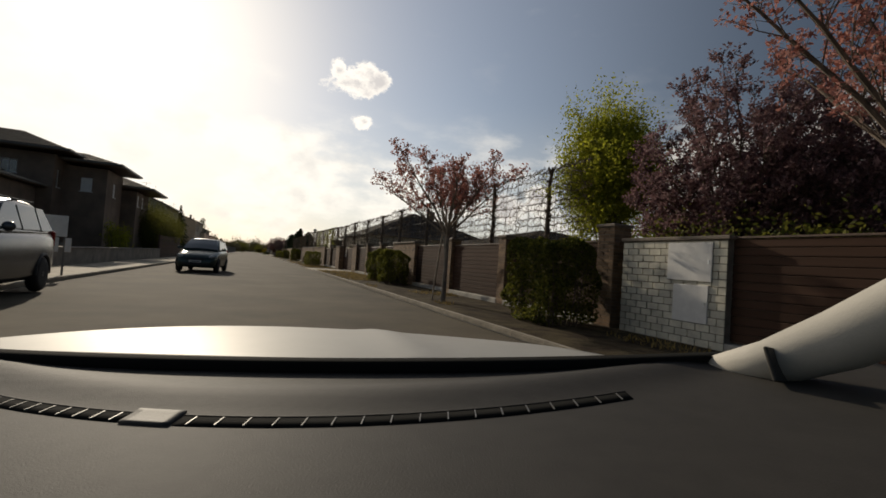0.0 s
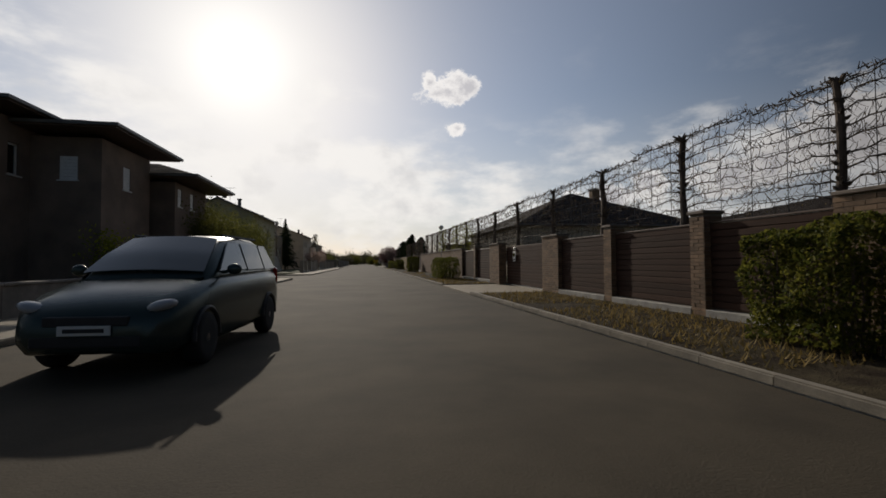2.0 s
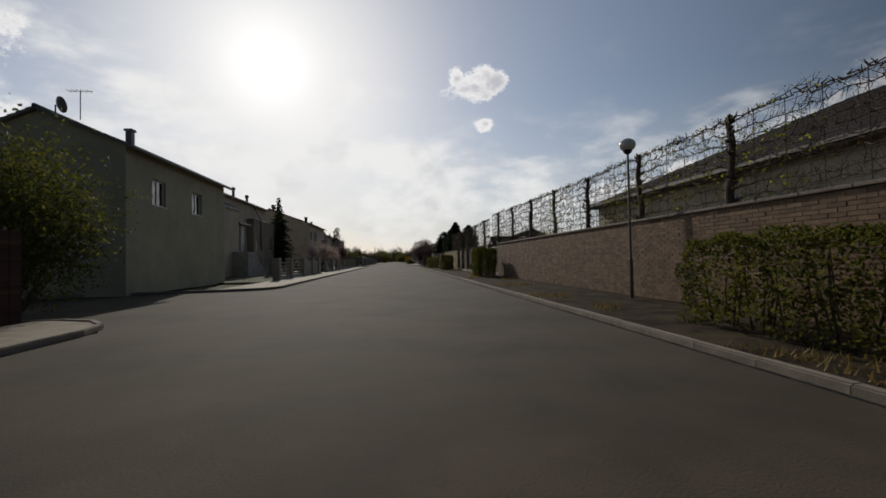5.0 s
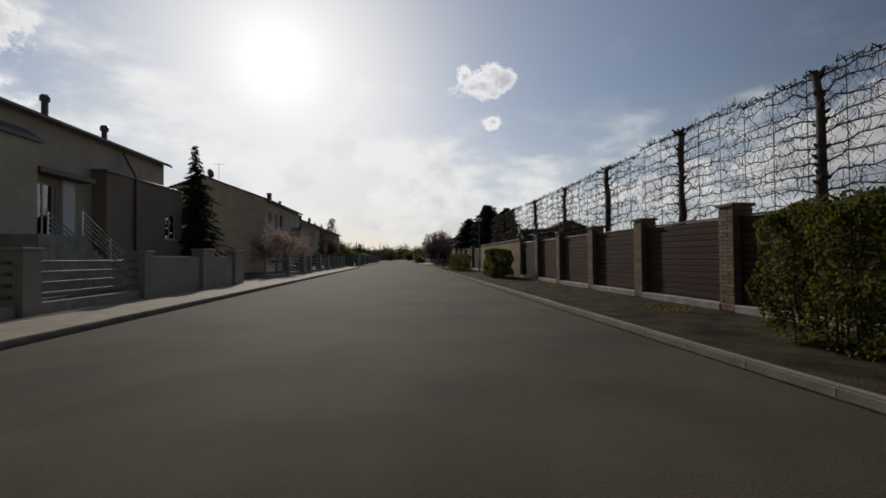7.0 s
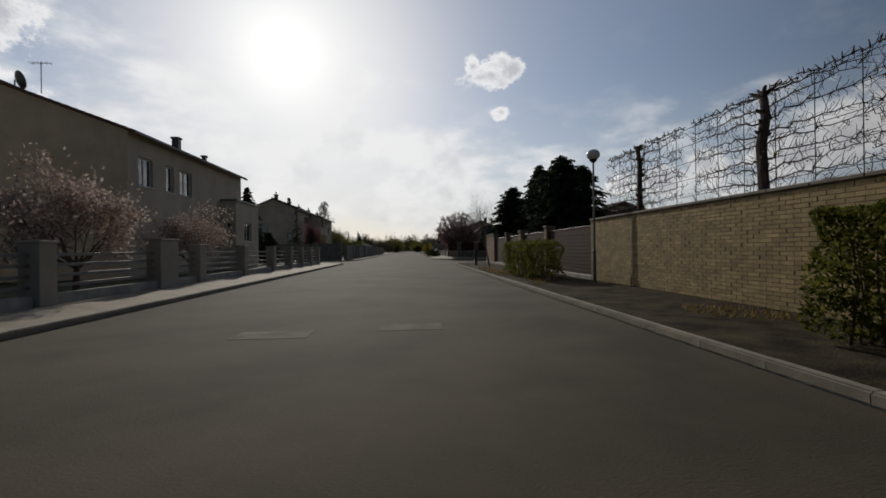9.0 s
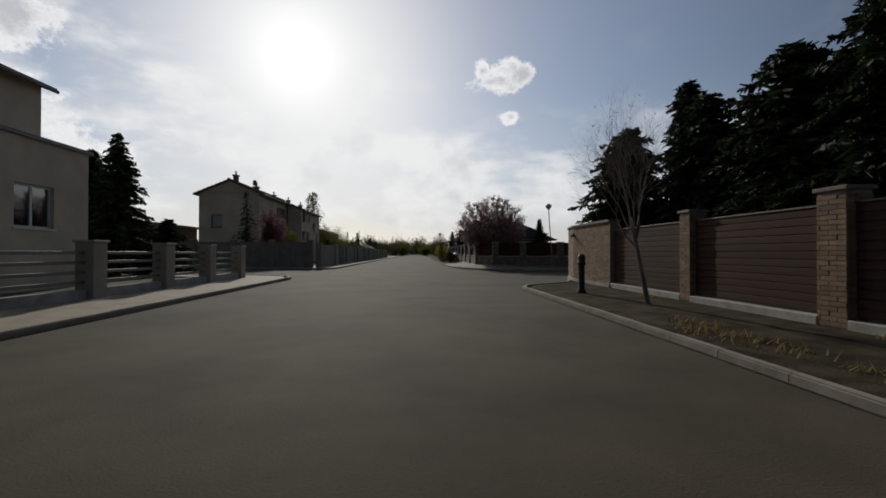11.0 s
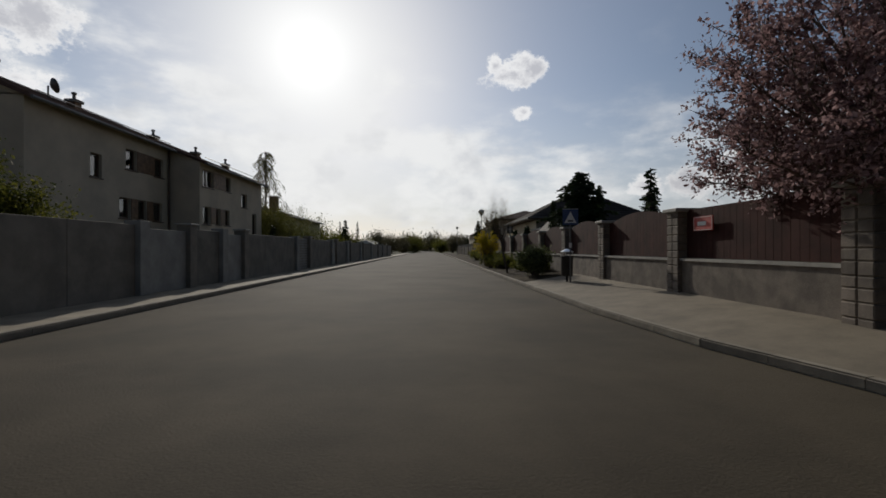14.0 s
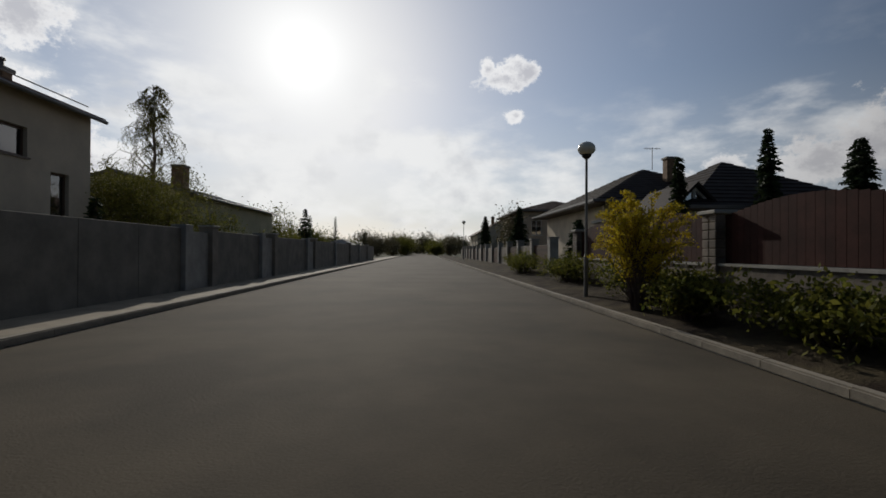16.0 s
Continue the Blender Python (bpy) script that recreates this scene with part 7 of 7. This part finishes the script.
for a, b in zip(cross, cross[1:]):
    slat_run(sw2, a, b, 0.98, 2.02)
rs = thing("red_sign", "small red notice with a pale border on the fence", "sign", (5.56, 149.8, 1.6), 90 + 181)
bm = bm_new()
box(bm, -0.3, 0.3, -0.07, -0.05, 0, 0.28, 0.004)
plate = part("plate", bm, sign_red, rs)
bm = bm_new()
for a in ((-0.28, 0.28, 0.012, 0.02), (-0.28, 0.28, 0.26, 0.268), (-0.28, -0.272, 0.022, 0.258), (0.272, 0.28, 0.022, 0.258)):
    box(bm, a[0], a[1], -0.074, -0.07, a[2], a[3])
part("border", bm, sign_white, plate)
bm = bm_new()
box(bm, -0.16, 0.1, -0.075, -0.07, 0.1, 0.18)
part("line", bm, sign_white, plate)

fw = thing("garden_wall", "pale garden walls and gate pillars further along the street", "wall")
for k in range(14):
    y = 181.6 + k * 3.4
    post_block(fw, 5.7, y, 0.4, 0.4, 1.9, render_grey if k % 2 else concrete)
    bm = bm_new()
    box(bm, 5.63, 5.77, y + 0.2, y + 3.2, -0.05, 1.6, 0.008)
    part("panel", bm, (plank_mat, stone_wall)[k % 2], fw)

# a small pavilion with a pale roof far down the street
pv = thing("pavilion", "small pavilion with a pale hipped roof", "pavilion")
for x in (-11.0, -8.6):
    for y in (205.0, 209.0):
        bm = bm_new()
        box(bm, x - 0.1, x + 0.1, y - 0.1, y + 0.1, -0.05, 1.75)
        part("post", bm, white_frame, pv)
bm = bm_new()
box(bm, -10.9, -8.7, 206.0, 208.9, 0, 1.7)
part("room", bm, render_beige, pv)
past(pv)
roof_hip(pv, -11.2, -8.4, 204.8, 209.2, 1.78, 2.7, concrete, 0.5, white_frame)

# faint pale patches on the asphalt
for x0, x1, y0, y1 in ((-1.9, -0.8, 97.6, 98.2), (0.2, 1.2, 98.0, 98.6)):
    bm = bm_new()
    box(bm, x0, x1, y0, y1, -0.01, 0.004)
    structure("road_marking", bm, patch_mat, "faint worn pale mark on the asphalt", "road marking")


# ---- the pale car with its dark dashboard, standing at the start of the street ----
def dash_car():
    t = thing("car", "pale grey car with a dark dashboard, standing on the road", "car")
    t.matrix_basis = pose(-0.217, 0.0, 1.25, 1.9, -3.96, -23.36)

    def sheet(name, x0, x1, y0, y1, nx, ny, height, thick, mat, shape=None, label="", skew=0.0):
        """A curved sheet with thickness over a plan."""
        bm = bm_new()
        rows = []
        for lay in (0, 1):
            grid = []
            for j in range(ny + 1):
                for i in range(nx + 1):
                    u, v = i / nx, j / ny
                    x = x0 + (x1 - x0) * u
                    ya, yb = shape(x) if shape else (y0, y1)
                    y = ya + (yb - ya) * v
                    grid.append(bm.verts.new((x + skew * (y - ya), y, height(x, y) - thick * lay)))
            rows.append(grid)
        w = nx + 1
        for j in range(ny):
            for i in range(nx):
                q = (j * w + i, j * w + i + 1, (j + 1) * w + i + 1, (j + 1) * w + i)
                bm.faces.new([rows[0][k] for k in q])
                bm.faces.new([rows[1][k] for k in reversed(q)])
        rim = [i for i in range(w)] + [j * w + nx for j in range(1, ny + 1)] + [ny * w + i for i in range(nx - 1, -1, -1)] + [j * w for j in range(ny - 1, 0, -1)]
        for a, b in zip(rim, rim[1:] + rim[:1]):
            bm.faces.new((rows[0][b], rows[0][a], rows[1][a], rows[1][b]))
        return part(name, bm, mat, t, label, True)

    def slot_line(x):
        return 0.522 + 0.46 * (x + 0.2) ** 2

    def glass_line(x):
        return 0.735 + 0.13 * (x + 0.1) ** 2

    def pad(x, y):
        return -0.205 + 0.012 * math.exp(-((y - slot_line(x) - 0.085) / 0.045) ** 2) - 0.05 * max(0, 0.34 - y) ** 1.5 * 8

    sheet("dashboard", -1.05, 0.78, 0, 1, 60, 26, pad, 0.03, dash_mat, lambda x: (0.18, glass_line(x)), "dark grey-brown grained dashboard top")
    # long air slots with fins: the shade of their depth is a black strip on the pad
    for x0, x1, n in ((-0.62, -0.385, 9), (-0.315, 0.26, 17)):
        slot = sheet("air_slot", x0, x1, 0, 1, 24, 1, lambda x, y: pad(x, y) + 0.0008, 0.004, slot_mat, lambda x: (slot_line(x) - 0.015, slot_line(x) + 0.013))
        for k in range(n):
            x = x0 + (x1 - x0) * (k + 0.5) / n
            bm = bm_new()
            y = slot_line(x)
            box(bm, x - 0.0008, x + 0.0008, y - 0.013, y + 0.011, pad(x, y) + 0.0006, pad(x, y) + 0.002)
            part("fin", bm, pole_mat, slot)
        bm = bm_new()
        tube(bm, [(x, slot_line(x) + 0.014, pad(x, slot_line(x) + 0.014)) for x in np.linspace(x0, x1, 20)], 0.002, 6)
        part("slot_edge", bm, dash_mat, slot)
    sheet("lid", -0.382, -0.318, 0, 1, 6, 6, lambda x, y: pad(x, y) + 0.003, 0.006, trim_dark, lambda x: (slot_line(x) - 0.017, slot_line(x) + 0.022), "smooth grey lid between the air slots")
    sheet("seal", -1.2, 0.62, 0, 1, 50, 2, lambda x, y: -0.188, 0.03, slot_mat, lambda x: (glass_line(x) - 0.004, glass_line(x) + 0.03), "black windscreen seal")
    sheet("cowl", -1.25, 0.66, 0, 1, 40, 3, lambda x, y: -0.214 - 0.03 * (x + 0.5) ** 2, 0.03, dash_mat, lambda x: (glass_line(x) + 0.035, glass_line(x) + 0.14))

    def hood(x, y):
        f = (y - 0.88) / 0.85
        return -0.226 - 0.074 * f * f - (0.03 + 0.03 * f) * (x + 0.5) ** 2 + 0.008 * math.exp(-((x + 0.02 - 0.1 * f) / 0.05) ** 2)

    sheet("bonnet", -1.3, 0.5, 0, 1, 44, 16, hood, 0.02, bonnet_mat, lambda x: (glass_line(x) + 0.145, 1.85 - 0.2 * (x + 0.4) ** 2), "pale grey painted bonnet", -0.42)
    # the pale pillar trim
    bm = bm_new()
    pts = [(0.47, 0.79, -0.215), (0.53, 0.72, -0.185), (0.60, 0.665, -0.135), (0.68, 0.60, -0.06), (0.76, 0.50, 0.03), (0.84, 0.36, 0.12)]
    tube(bm, pts, [0.02, 0.036, 0.045, 0.05, 0.052, 0.055], 14)
    part("pillar_trim", bm, trim_mat, t, "pale plastic pillar trim", True)
    # added dark plate in place of a shadowy reflection on the trim
    bm = bm_new()
    box(bm, -0.028, 0.028, -0.003, 0.003, -0.026, 0.026, 0.002)
    m = pose(0.512, 0.682, -0.178, -18, 12, 38)
    for v in bm.verts:
        v.co = m @ v.co
    part("tag", bm, trim_dark, t, "dark grey square plate standing in for reflected shade on the pillar trim")
    # lower body, bumper and wheels
    bm = bm_new()
    prof = [(-1.34, -1.0), (-1.38, -0.62), (-1.36, -0.36), (0.52, -0.36), (0.56, -0.62), (0.52, -1.0)]
    rings = []
    for y, k, low in ((-2.3, 0.9, 0.05), (-2.2, 0.98, 0.0), (0.85, 1.0, 0.0), (1.5, 0.97, -0.02), (1.85, 0.86, -0.06)):
        rings.append([bm.verts.new(((x + 0.41) * k - 0.41, y, z + (low if z > -0.7 else 0))) for x, z in prof])
    for a, b in zip(rings, rings[1:]):
        for i in range(len(a)):
            bm.faces.new((a[i], a[(i + 1) % 6], b[(i + 1) % 6], b[i]))
    bm.faces.new(rings[0][::-1])
    bm.faces.new(rings[-1])
    part("body", bm, bonnet_mat, t)
    for x in (-1.22, 0.40):
        for y in (1.1, -1.5):
            bm = bm_new()
            lathe(bm, [(0.20, -0.1), (0.29, -0.1), (0.315, -0.06), (0.315, 0.06), (0.29, 0.1), (0.20, 0.1)], 24)
            m = pose(x + (0.06 if x > 0 else -0.06), y, -0.925, 0, 90, 0)
            for v in bm.verts:
                v.co = m @ v.co
            w = part("tyre", bm, rubber, t, smooth=True)
            bm = bm_new()
            lathe(bm, [(0.03, 0.105), (0.19, 0.085), (0.205, 0.1), (0.205, -0.1), (0.03, -0.1)], 20)
            for v in bm.verts:
                v.co = m @ v.co
            part("rim", bm, rim_metal, w)
    return t


slot_mat = material("matt_black", (0.012, 0.012, 0.011), 0.95, spec=0.05, grain=0.1, bump=0)
dash_mat = material("dash_plastic", (0.036, 0.032, 0.027), 0.72, spec=0.3, grain=0.12, scale=20, fine=400, bump=0.25, bump_distance=0.002)
trim_dark = material("dash_trim", (0.055, 0.05, 0.043), 0.6, spec=0.25, grain=0.08, scale=20, fine=300, bump=0.1)
bonnet_mat = material("paint_pale_grey", (0.36, 0.345, 0.31), 0.55, metal=0.1, grain=0.04, scale=3, fine=30, bump=0.0)
trim_mat = material("trim_pale", (0.45, 0.42, 0.36), 0.7, grain=0.06, scale=10, fine=300, bump=0.1)
dash_car()
